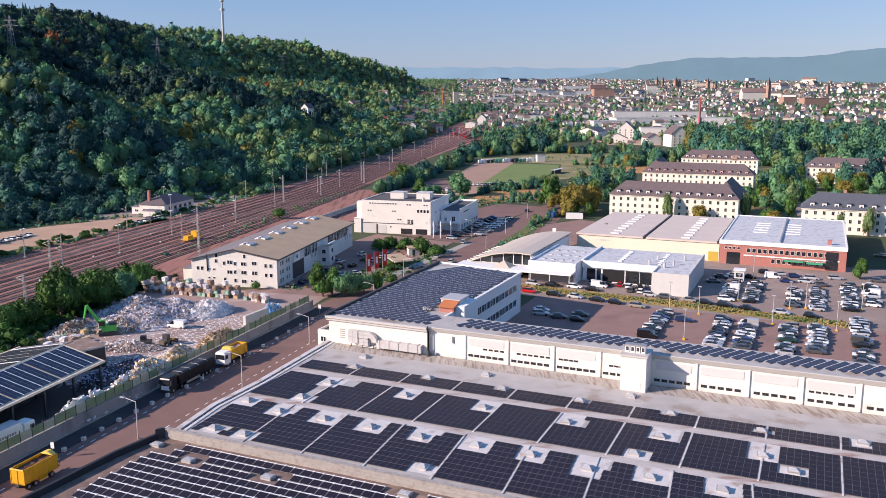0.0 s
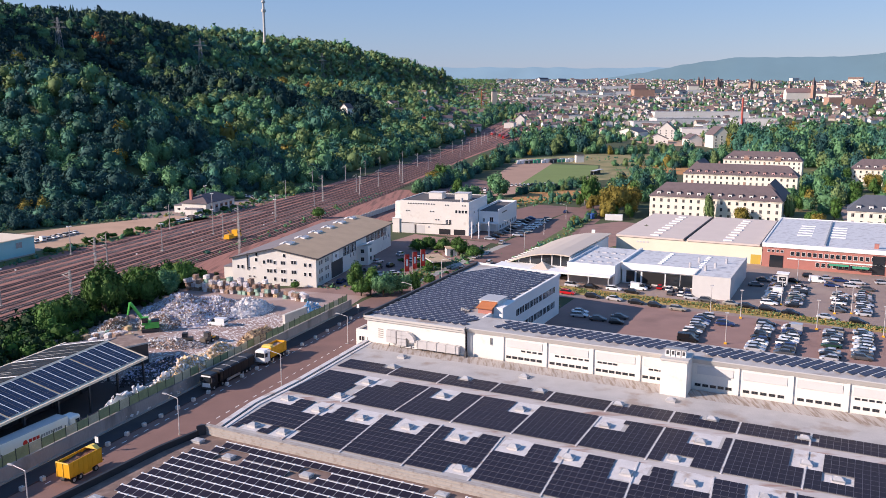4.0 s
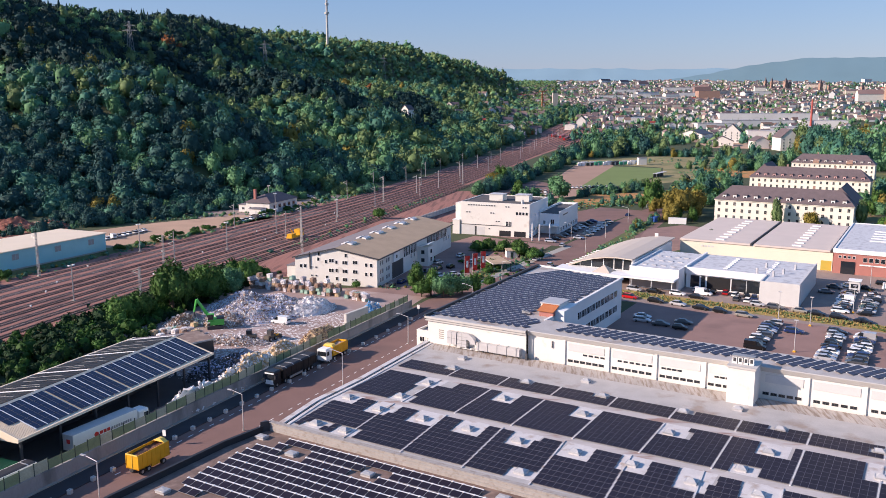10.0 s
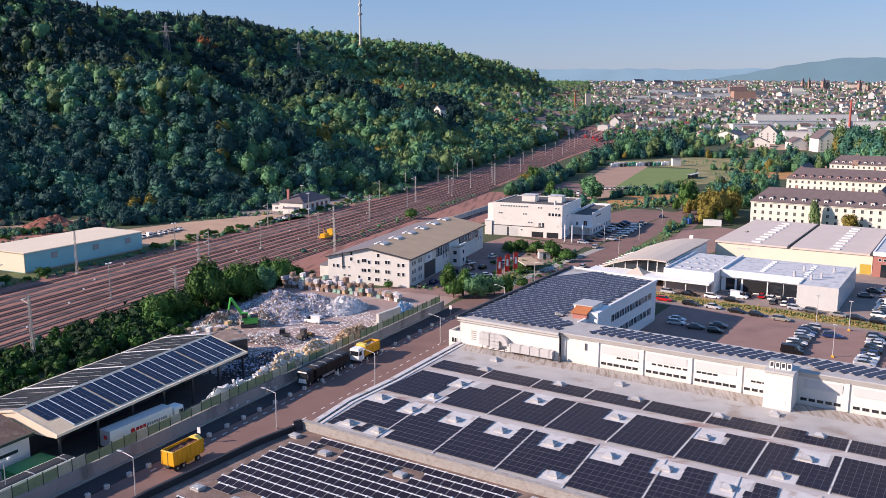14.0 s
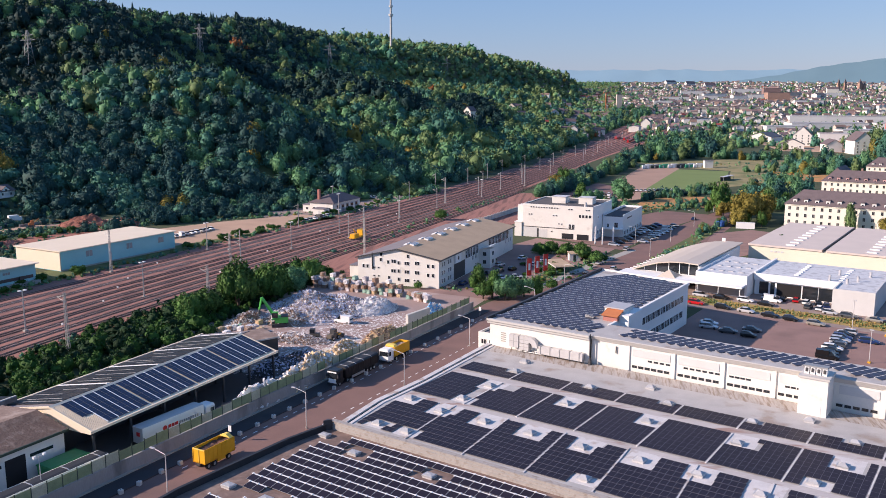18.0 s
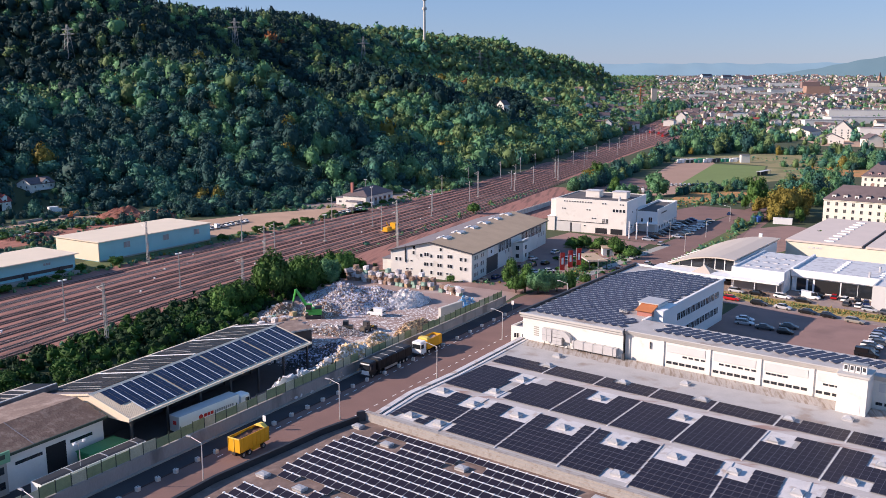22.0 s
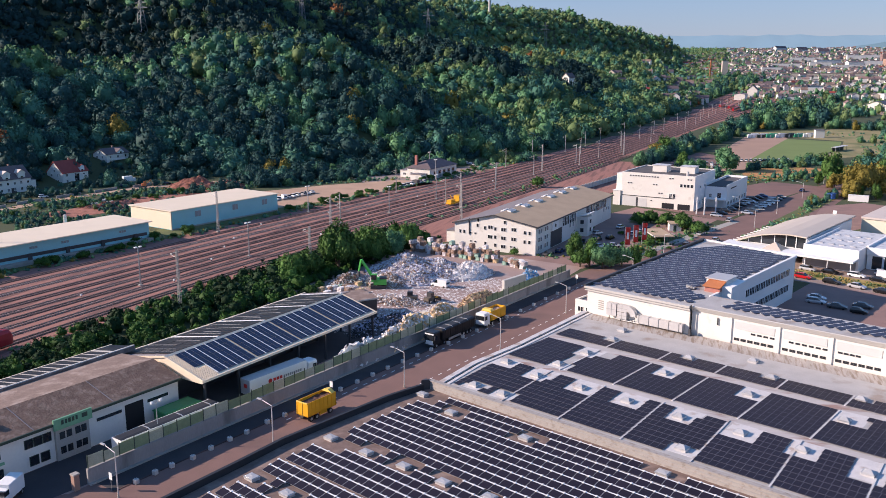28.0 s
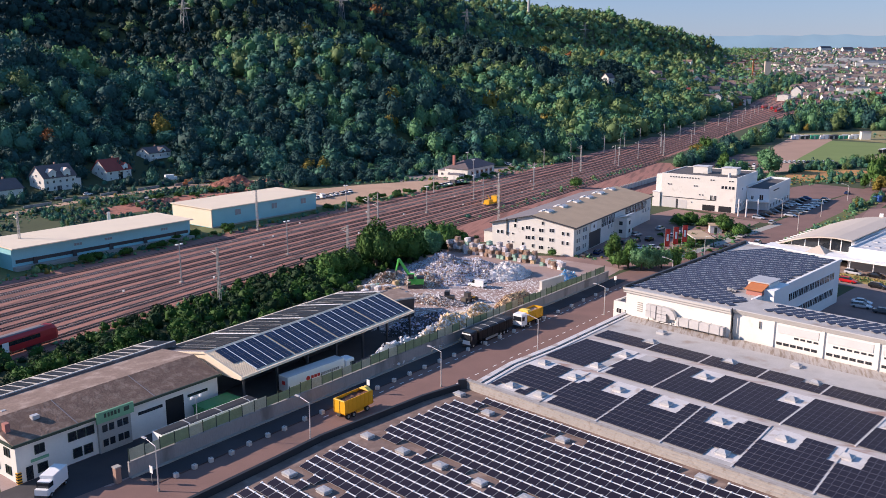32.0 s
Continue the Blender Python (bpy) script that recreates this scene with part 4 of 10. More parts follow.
for x in (0.0, L_):
    part("verge", extrude_x([(-0.4, 5.66), (9.0, 8.25), (9.0, 8.58), (-0.4, 6.0)], x - 0.12, x + 0.12), "roof_cream", shed)
    part("verge", extrude_x([(9.0, 8.25), (22.5, 5.7), (22.5, 6.02), (9.0, 8.58)], x - 0.12, x + 0.12), "roof_cream", shed)
for i in range(14):
    top_ = 8.8 if i < 8 else 3.2
    part("sheet_rib", extrude_x([(-0.35, 5.88), (top_, 5.977 + top_ * 0.2754), (top_, 6.077 + top_ * 0.2754), (-0.35, 5.98)], 0.25 + i * 0.25, 0.34 + i * 0.25), "roof_cream", shed)
part("gable", extrude_x([(0.2, 5.2), (22.0, 5.2), (22.2, 5.72), (9.0, 8.2), (0.0, 5.7)], 0.1, 0.25), "roof_cream", shed, "cream sheet gable")
# dark board and dark floor, both added to deepen the shade inside
part("partition", boxes((0.3, L_ - 6, 9.25, 9.5, 0, 8.2)), "dark", shed, "dark inner board, added to deepen the shed's shade")
part("floor_slab", boxes((0, L_, -0.3, 21.7, 0.0, 0.05)), "roof_dark", shed, "shed floor, its colour darkened for the shade inside")
part("wall_back", boxes((0, L_, 21.7, 22.0, 0, 5.8)), "concrete", shed)
part("wall_end", boxes((0, 0.3, 9.0, 21.7, 0, 5.8)), "concrete", shed)
for i in range(7):
    part("post", boxes((0.5 + i * 7.8, 0.85 + i * 7.8, 0.1, 0.45, 0, 5.75)), "dark", shed)
    part("post", boxes((0.5 + i * 7.8, 0.85 + i * 7.8, 8.8, 9.15, 0, 8.2)), "dark", shed)
    part("truss", boxes((0.55 + i * 7.8, 0.8 + i * 7.8, 0.4, 21.7, 5.15, 5.45)), "dark", shed)

lean = thing("lean_to_roof", "lower solar lean-to roof along the hedge", "roof", SHED)
part("roof", extrude_x([(20.9, 7.2), (27.6, 6.1), (27.6, 6.3), (20.9, 7.4)], -37, 3), "pv_grey", lean)
part("edge", boxes((-37, 3, 20.75, 20.9, 6.6, 7.42)), "roof_brown2", lean)
part("edge", boxes((-37, 3, 20.9, 21.2, 7.36, 7.56)), "concrete_white", lean)
part("edge", boxes((-37, 3, 27.5, 27.75, 6.0, 6.42)), "roof_cream", lean)
part("wall", boxes((-37, 3, 27.1, 27.4, 0, 6.1)), "concrete", lean)
part("wall", boxes((-37, 3, 22.9, 23.2, 0, 6.8)), "concrete", lean)
for i in range(18):
    part("batten", extrude_x([(21.2, 7.36), (27.5, 6.34), (27.5, 6.48), (21.2, 7.5)], -35.3 + i * 1.98, -35.12 + i * 1.98 + (0.4 if i in (7, 17) else 0)), "fascia", lean)
annex2 = thing("shed_annex", "small flat brown-roofed store behind the shed", "store", flat(-77.4, 170.9, 48))
part("wall", boxes((0, 6.6, 0, 8.6, 0, 4.5)), "dark", annex2)
part("roof", boxes((-0.3, 6.9, -0.3, 8.9, 4.5, 4.75)), "roof_brown2", annex2)
part("coping", boxes((-0.4, 7.0, -0.4, -0.3, 4.5, 4.85)), "fascia", annex2)

brown = thing("brown_roofed_house", "white works house under a brown bitumen roof", "building", BROWN)
part("wall_yard", boxes((0, 34.5, 0, 0.3, 0, 5.9)), "white", brown)
part("wall_gate", extrude_x([(0.3, 0), (15.5, 0), (15.5, 6.8), (6.7, 7.6), (0.3, 5.9)], 0, 0.3), "white", brown)
part("wall_far", extrude_x([(0.3, 0), (15.5, 0), (15.5, 6.8), (6.7, 7.6), (0.3, 5.9)], 34.2, 34.5), "white", brown)
part("wall_back", boxes((0.3, 34.2, 15.2, 15.5, 0, 6.8)), "white", brown)
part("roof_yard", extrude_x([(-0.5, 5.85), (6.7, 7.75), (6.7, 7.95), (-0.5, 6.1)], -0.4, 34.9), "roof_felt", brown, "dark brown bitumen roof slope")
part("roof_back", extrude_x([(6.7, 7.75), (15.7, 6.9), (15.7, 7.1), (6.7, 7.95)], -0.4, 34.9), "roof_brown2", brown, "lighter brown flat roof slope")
part("eave", boxes((-0.5, 35.0, -0.7, -0.45, 5.7, 6.12)), "dark_green", brown, "dark green eave board")
part("eave", boxes((-0.65, -0.4, -0.5, 15.7, 5.75, 6.05)), "dark_green", brown)
for x in (9.0, 22.0):
    part("roof_seam", extrude_x([(-0.4, 6.12), (6.7, 7.97), (6.7, 8.0), (-0.4, 6.16)], x, x + 0.15), "roof_grey", brown)
for x, y, s in ((4.5, 3.4, 0.7), (1.4, 9.8, 0.45), (2.6, 8.5, 0.45)):
    part("roof_light", boxes((x, x + s * 1.5, y, y + s * 1.2, 6.9 + 0.27 * min(y, 6.7) / 6.7, 7.55 + 0.3 * min(y, 6.7) / 6.7)), "dome", brown)
part("chimney", boxes((0.2, 0.9, 2.6, 3.6, 6.2, 8.2)), "brick", brown)
for x, z, w_, h_, b_ in ((3.4, 3.5, 1.5, 1.4, 1), (8.3, 3.5, 1.3, 1.4, 0), (9.7, 3.5, 1.3, 1.4, 0), (11.1, 3.5, 1.3, 1.4, 0), (8.9, 0.7, 1.4, 1.5, 0), (10.6, 0.7, 1.4, 1.5, 0), (3.6, 0.6, 1.5, 1.4, 0)):
    window(brown, front(x, 0, z), w_, h_, "dark_green", "glass", b_)
bay = part("bay", boxes((12.2, 17.6, -0.5, 0, 0, 6.2)), "concrete", brown, "grey plastered bay")
for x, z in ((13.2, 3.3), (14.3, 3.3), (15.7, 3.3), (16.7, 3.3), (13.2, 1.0), (14.3, 1.0), (15.7, 1.0), (16.7, 1.0)):
    part("pane", boxes((x - 0.42, x + 0.42, -0.56, -0.5, z, z + 1.1)), "glass", bay)
sign = part("sign", boxes((11.8, 18.0, -0.9, -0.6, 5.0, 6.7)), "sign_green", brown, "green and white firm sign board")
for x0, w_ in ((13.0, 0.35), (13.6, 0.3), (14.1, 0.4), (14.7, 0.35), (15.3, 0.3), (16.3, 0.9)):
    part("sign_bar", boxes((x0, x0 + w_, -0.96, -0.9, 5.7, 6.35)), "dark_green", sign)
part("plate", boxes((2.0, 4.6, -0.15, 0, 2.55, 2.95)), "sign_green", brown)
part("door", boxes((1.2, 2.2, -0.06, 0, 0.05, 2.1)), "glass", brown)
# flat black panel on the wall in place of the gateway's unlit inside
part("gateway", boxes((24.2, 27.6, -0.05, 0.02, 0, 4.6)), "black", brown, "gateway, its dark inside painted as a flat black panel")
for x0, x1 in ((19.2, 23.6), (28.4, 32.4)):
    part("window_band", boxes((x0, x1, -0.06, 0.02, 3.7, 4.2)), "glass", brown)
part("corner_guard", boxes((-0.1, 0.5, -0.12, 0.4, 0, 1.7)), "yellow", brown, "yellow and black striped corner guard")
for i in range(4):
    part("stripe", boxes((-0.12, 0.52, -0.14, 0.42, 0.15 + i * 0.42, 0.35 + i * 0.42)), "black", brown)
for i, (z, y) in enumerate(((3.6, 2.4), (0.9, 2.4), (3.6, 5.8), (0.9, 5.8), (3.6, 9.2), (0.9, 9.2), (3.6, 12.6))):
    window(brown, front(0, y, z, -90), 1.5, 1.3, "dark_green", "glass", 1)

# yard wall with mesh fence
ywall = thing("yard_wall", "grey concrete yard wall with green mesh fence on top", "wall", ROADF)
part("wall", boxes((3.0, 148, 0, 0.35, 0, 2.3)), "concrete_pale", ywall)
part("coping", boxes((3.0, 148, -0.05, 0.4, 2.3, 2.4)), "concrete_pale", ywall)
part("footing", boxes((3.0, 148, -0.5, 0.0, 0, 0.25)), "concrete", ywall)
post = None
for i in range(58):
    m = pose(3.2 + i * 2.5, 0.18, 2.4)
    post = share("fence_post", post, ywall, m) if post else part("fence_post", boxes((-0.06, 0.06, -0.06, 0.06, 0, 2.0)), "dark_green", ywall, "", m)
    if i < 57 and i not in (31, 40):
        kind_ = "green_mesh" if rng.random() < 0.62 else "mesh_pale"
        part("mesh_panel", boxes((0.08, 2.42, -0.015, 0.015, 0.1, 1.55 + 0.35 * rng.random())), kind_, ywall, "", m)
gate = thing("gate_post", "weathered brick gate post", "gate post", on(ROADF, 1.2, 0.2))
part("shaft", boxes((-0.4, 0.4, -0.4, 0.4, 0, 2.3)), "brick_pale", gate)
part("cap", boxes((-0.48, 0.48, -0.48, 0.48, 2.3, 2.48)), "concrete", gate)

block = None
for i, (x, y) in enumerate(((-76, 91.2), (-75.1, 94.3), (-74.1, 96.9), (-72.6, 100), (-71.8, 103.6), (-70.7, 107.2), (-69.5, 110.3), (-68.3, 114.8), (-66.9, 118.2), (-65.6, 122.6), (-64.2, 127.0), (-62.6, 131.4),
                            (-61.2, 135.8), (-59.8, 140), (-58.4, 144.3), (-56.8, 148.5), (-55.3, 152.8), (-53.7, 157), (-51.5, 162), (-49.8, 167), (-48, 172), (-46.2, 178), (-44, 184), (-42, 190), (-40, 196), (-38.2, 202), (-36.2, 208), (-34.2, 214))):
    m = flat(x, y, 71 + 14 * math.sin(i * 2.3))
    if block:
        block = copy_thing(block, m)
    else:
        block = thing("concrete_block", "white-painted concrete block on the roadside", "block", m, "roadside blocks")
        bb = boxes((-0.34, 0.34, -0.34, 0.34, 0, 0.72))
        bmesh.ops.bevel(bb, geom=list(bb.edges), offset=0.06, segments=1, affect="EDGES")
        part("block", bb, "concrete_white", block)
        part("ring", rod(bmesh.new(), (0, 0, 0.72), (0, 0, 0.78), 0.08), "dark", block)


def street_lamp(m, h=7.2, arm=2.2, label="grey steel street lamp with one curved arm"):
    t_ = thing("street_lamp", label, "street lamp", m, "street lamps")
    part("pole", rod(bmesh.new(), (0, 0, 0), (0, 0, h - 0.5), 0.11, 0.07, 8), "galv_pale", t_)
    part("arm", rod(bmesh.new(), (0, 0, h - 0.5), (-arm, 0, h), 0.06, 0.05), "galv_pale", t_)
    part("head", boxes((-arm - 0.9, -arm, -0.16, 0.16, h - 0.05, h + 0.1)), "galv_pale", t_)
    part("base", rod(bmesh.new(), (0, 0, 0), (0, 0, 0.5), 0.18, 0.15, 8), "concrete", t_)
    return t_


lamp = None
for x, y, way in ((-75.7, 87.0, -18), (-63.3, 107.5, -18), (-52.2, 136.5, -18), (-40.3, 162.0, -18), (-31.5, 192, -18), (-19, 226, -20), (16.4, 318, 160), (11.9, 344, -20), (26.3, 352, 160), (40, 398, -20), (55, 452, 160), (-12.5, 262, 160)):
    m = flat(x, y, way)
    lamp = copy_thing(lamp, m) if lamp else street_lamp(m)


# ---- vehicles ----
def wheel(parent, x, y, r, w, mat="tyre"):
    wh = part("wheel", rod(bmesh.new(), (x, y - w / 2, r), (x, y + w / 2, r), r, r, 12), mat, parent)
    part("rim", rod(bmesh.new(), (x, y - w / 2 - 0.01, r), (x, y + w / 2 + 0.01, r), r * 0.55, r * 0.55, 10), "alu", wh)
    return wh


def cab(parent, x, mat, high=3.4):
    """A lorry's cab, its front towards +x."""
    bm = extrude_x([(-1.22, 0.6), (1.22, 0.6), (1.22, high - 0.25), (1.0, high), (-1.0, high), (-1.22, high - 0.25)], x, x + 2.2)
    bmesh.ops.bevel(bm, geom=[e for e in bm.edges if abs(e.calc_length() - 2.2) > 0.01], offset=0.08, segments=1, affect="EDGES")
    c_ = part("cab", bm, mat, parent)
    part("windscreen", boxes((x + 2.17, x + 2.24, -1.05, 1.05, 1.75, high - 0.55)), "glass", c_)
    for s in (-1, 1):
        part("side_window", boxes((x + 1.1, x + 2.0, s * 1.2 - 0.04, s * 1.2 + 0.04, 1.8, high - 0.6)), "glass", c_)
        part("mirror", boxes((x + 2.1, x + 2.3, s * 1.35 - 0.1, s * 1.35 + 0.1, 1.9, 2.7)), "dark", c_)
        part("headlight", boxes((x + 2.18, x + 2.24, s * 0.9 - 0.2, s * 0.9 + 0.2, 0.75, 1.0)), "alu", c_)
    part("bumper", boxes((x + 1.9, x + 2.3, -1.22, 1.22, 0.35, 0.7)), "dark", c_)
    return c_


def tipper_body(parent, x0, x1, mat, z0=1.15, z1=3.1, load="scrap_brown"):
    w = 1.25
    b = part("tub", boxes((x0, x1, -w, w, z0, z0 + 0.15), (x0, x1, -w, -w + 0.1, z0, z1), (x0, x1, w - 0.1, w, z0, z1), (x0, x0 + 0.1, -w, w, z0, z1), (x1 - 0.1, x1, -w, w, z0, z1)), mat, parent)
    n = int((x1 - x0) / 0.9)
    for i in range(n + 1):
        for s in (-1, 1):
            x = x0 + (x1 - x0) * i / n
            part("rib", boxes((x - 0.05, x + 0.05, s * w - 0.06, s * w + 0.06, z0, z1)), mat, b)
    bm = bmesh.new()
    bmesh.ops.create_grid(bm, x_segments=14, y_segments=6, size=0.5, matrix=Matrix.Translation(((x0 + x1) / 2, 0, z1 - 0.45)) @ Matrix.Diagonal((x1 - x0 - 0.25, 2 * w - 0.25, 1, 1)))
    for v in bm.verts:
        v.co.z += 0.22 * noise.noise(v.co * 1.4)
    part("load", bm, load, b, "heaped load of scrap")
    return b


def articulated(m, label, cab_mat, length=13.6):
    t_ = thing("articulated_lorry", label, "lorry", m)
    part("chassis", boxes((0, length - 0.3, -0.45, 0.45, 0.85, 1.1), (length - 2.5, length + 2.3, -0.45, 0.45, 0.6, 0.95)), "dark", t_)
    for x in (1.6, 2.9, 4.2, length - 1.2, length + 1.6):
        for s in (-1, 1):
            wheel(t_, x, s * 1.02, 0.5, 0.38)
    part("skirt", boxes((5.2, 9.8, -1.2, -1.1, 0.5, 1.0), (5.2, 9.8, 1.1, 1.2, 0.5, 1.0)), "galv", t_)
    cab(t_, length + 0.3, cab_mat)
    return t_


# white curtain-sider under the shed
ws = articulated(flat(-76.6, 122.4, 69.5), "white box lorry with lettered side panels beside the fence", "white2")
bx_ = part("box", boxes((0, 13.4, -1.25, 1.25, 1.15, 3.95)), "white2", ws)
part("door_leaf", boxes((-0.04, 0, -1.2, -0.02, 1.2, 3.9), (-0.04, 0, 0.02, 1.2, 1.2, 3.9)), "galv_pale", bx_)
part("mark", boxes((-0.07, -0.04, -0.5, 0.3, 2.4, 3.1)), "red", bx_)
part("mark", rod(bmesh.new(), (4.6, -1.24, 2.55), (4.6, -1.28, 2.55), 0.45, 0.45, 14), "red", bx_)
for i in range(3):
    part("lettering", boxes((5.3 + i * 0.75, 5.9 + i * 0.75, -1.28, -1.25, 2.3, 2.85)), "red", bx_)
for i in range(9):
    part("lettering", boxes((7.7 + i * 0.5, 8.05 + i * 0.5, -1.28, -1.25, 2.3, 2.75)), "grey_text", bx_)
part("roof_skin", boxes((0.02, 13.38, -1.23, 1.23, 3.95, 3.98)), "galv_pale", bx_)

# black tipper parked on the street
bt = articulated(flat(-49.8, 173.0, 251.4), "black tipping lorry with a covered load parked on the street", "black_paint", 12.6)
tub = part("tub", boxes((0.0, 12.2, -1.25, 1.25, 1.15, 3.1)), "black_paint", bt)
for i in range(14):
    for s in (-1, 1):
        part("rib", boxes((0.3 + i * 0.89, 0.42 + i * 0.89, s * 1.25 - 0.06, s * 1.25 + 0.06, 1.2, 3.1)), "black_paint", tub)
part("tarpaulin", extrude_x([(-1.3, 3.1), (1.3, 3.1), (0.9, 3.35), (-0.9, 3.35)], 0.1, 12.1), "tarp", tub, "dark grey tarpaulin")
for x in (2.6, 5.6, 8.4, 11.0):
    part("hoop", extrude_x([(-1.3, 3.12), (1.3, 3.12), (0.9, 3.42), (-0.9, 3.42)], x, x + 0.12), "alu", tub)
part("grille", boxes((15.06, 15.16, -0.9, 0.9, 0.75, 1.6)), "white2", bt, "bright chrome grille")
part("visor", boxes((14.9, 15.2, -1.1, 1.1, 2.9, 3.15)), "white2", bt)

# yellow tipper with white cab, facing the black one
yt = thing("tipper_lorry", "white-cabbed lorry with a yellow loaded tub", "lorry", flat(-45.3, 183.4, 251.4))
part("chassis", boxes((0, 8.6, -0.45, 0.45, 0.7, 1.0)), "dark", yt)
tipper_body(yt, 0, 6.2, "yellow", 1.1, 3.3)
for x in (1.0, 2.3, 5.4, 7.6):
    for s in (-1, 1):
        wheel(yt, x, s * 1.02, 0.5, 0.36)
cab(yt, 6.5, "white2", 3.3)
part("hood", extrude_x([(-1.25, 3.3), (1.25, 3.3), (1.0, 3.75), (-1.0, 3.75)], 5.0, 6.2), "yellow_pale", yt)

# lone yellow trailer
tr = thing("tipping_trailer", "yellow tipping trailer loaded with rusty scrap", "trailer", flat(-63.1, 117.2, 71))
part("chassis", boxes((-0.3, 6.2, -0.4, 0.4, 0.75, 1.05)), "dark", tr)
tipper_body(tr, 0, 6.6, "yellow", 1.05, 3.45, "rust_scrap")
part("tail", boxes((-0.08, 0, -0.02, 0.02, 1.1, 3.4), (-0.1, 0, -1.25, 1.25, 3.3, 3.5)), "yellow_pale", tr)
part("lid", extrude_x([(-1.25, 3.45), (1.25, 3.45), (0.3, 3.95), (-0.3, 3.95)], 5.7, 6.5), "yellow_pale", tr)
for x in (0.9, 2.2, 5.4):
    for s in (-1, 1):
        wheel(tr, x, s * 1.0, 0.48, 0.36)
part("toolbox", boxes((2.9, 4.6, -1.15, -0.8, 0.5, 1.0)), "yellow", tr)
part("drawbar", rod(bmesh.new(), (6.2, 0, 0.8), (8.2, 0, 0.6), 0.1), "dark", tr)

# white trailer container beside the wall, green skip, green press
cont = thing("roll_off_container", "long white container with grey tarpaulin roof beside the wall", "container", on(ROADF, 9.6, 1.8))
part("body", boxes((0, 18, 0, 2.5, 0.25, 3.6)), "white2", cont)
part("tarpaulin", extrude_x([(0.1, 3.6), (2.4, 3.6), (1.9, 3.72), (0.6, 3.72)], 0.1, 17.9), "tarp", cont)
for x in (5, 11, 16.5):
    part("strap", extrude_x([(-0.02, 3.6), (2.52, 3.6), (1.9, 3.77), (0.6, 3.77)], x, x + 0.15), "alu", cont)
for x in (0.6, 17.2):
    part("runner", boxes((x, x + 0.3, 0.1, 2.4, 0, 0.25)), "dark", cont)
skip = thing("green_skip", "large dark green skip in front of the white house", "skip", on(BROWN, 28.3, -4.4))
part("tub", extrude_x([(0, 0.2), (2.6, 0.2), (2.9, 2.7), (-0.3, 2.7)], 0, 7), "skip_green", skip)
part("rim", boxes((-0.1, 7.1, -0.42, -0.2, 2.6, 2.8), (-0.1, 7.1, 2.8, 3.02, 2.6, 2.8)), "skip_green", skip)
part("tarpaulin", boxes((0.1, 6.9, -0.2, 2.8, 2.72, 2.85)), "skip_green", skip)
mast_ = thing("yard_floodlight", "yard floodlight mast with twin lamps", "lamp", on(BROWN, 24, -8.4))
part("pole", rod(bmesh.new(), (0, 0, 0), (0, 0, 7.5), 0.09, 0.06), "galv_pale", mast_)
part("bar", boxes((-0.9, 0.9, -0.05, 0.05, 7.2, 7.3)), "galv_pale", mast_)
for s in (-0.8, 0.8):
    part("lamp", boxes((s - 0.2, s + 0.2, -0.25, 0.1, 7.25, 7.55)), "white2", mast_)
sg = None
for x, y in ((-77.9, 88.4), (-63.2, 128.8), (-33, 219.5)):
    m = flat(x, y, -20)
    if sg:
        sg = copy_thing(sg, m)
    else:
        sg = thing("traffic_sign", "small white traffic sign on a post", "sign", m, "traffic signs")
        part("post", rod(bmesh.new(), (0, 0, 0), (0, 0, 2.8), 0.04), "galv", sg)
        part("plate", boxes((-0.35, 0.35, -0.03, 0.03, 1.7, 2.75)), "white2", sg)


def excavator(m):
    t_ = thing("excavator", "bright green material handler with raised arm", "excavator", m)
    for s in (-1, 1):
        part("crawler", extrude_x([(s * 1.2 - 0.3, 0.1), (s * 1.2 + 0.3, 0.1), (s * 1.2 + 0.3, 0.9), (s * 1.2 - 0.3, 0.9)], -2.0, 2.0), "dark", t_)
    part("house", boxes((-2.2, 1.2, -1.3, 1.3, 1.1, 2.6)), "green", t_)
    part("engine_cover", boxes((-2.3, -0.4, -1.25, 1.25, 2.6, 3.0)), "dark", t_)
    c_ = part("cab", boxes((0.2, 1.8, 0.3, 1.3, 2.0, 4.0)), "green", t_)
    part("window", boxes((0.4, 1.84, 0.4, 1.34, 2.6, 3.8)), "glass", c_)
    part("boom", rod(bmesh.new(), (0.9, -0.3, 2.2), (4.3, -0.3, 7.7), 0.5, 0.38), "green", t_)
    part("stick", rod(bmesh.new(), (4.3, -0.3, 7.7), (5.0, -0.3, 4.6), 0.34, 0.26), "green", t_)
    part("ram", rod(bmesh.new(), (1.3, -0.3, 3.5), (3.2, -0.3, 6.1), 0.14), "alu", t_)
    part("grab", rod(bmesh.new(), (5.0, -0.3, 4.6), (5.05, -0.3, 3.4), 0.2, 0.55, 8), "dark", t_)
    return t_


excavator(flat(-82.4, 200.5, 202))


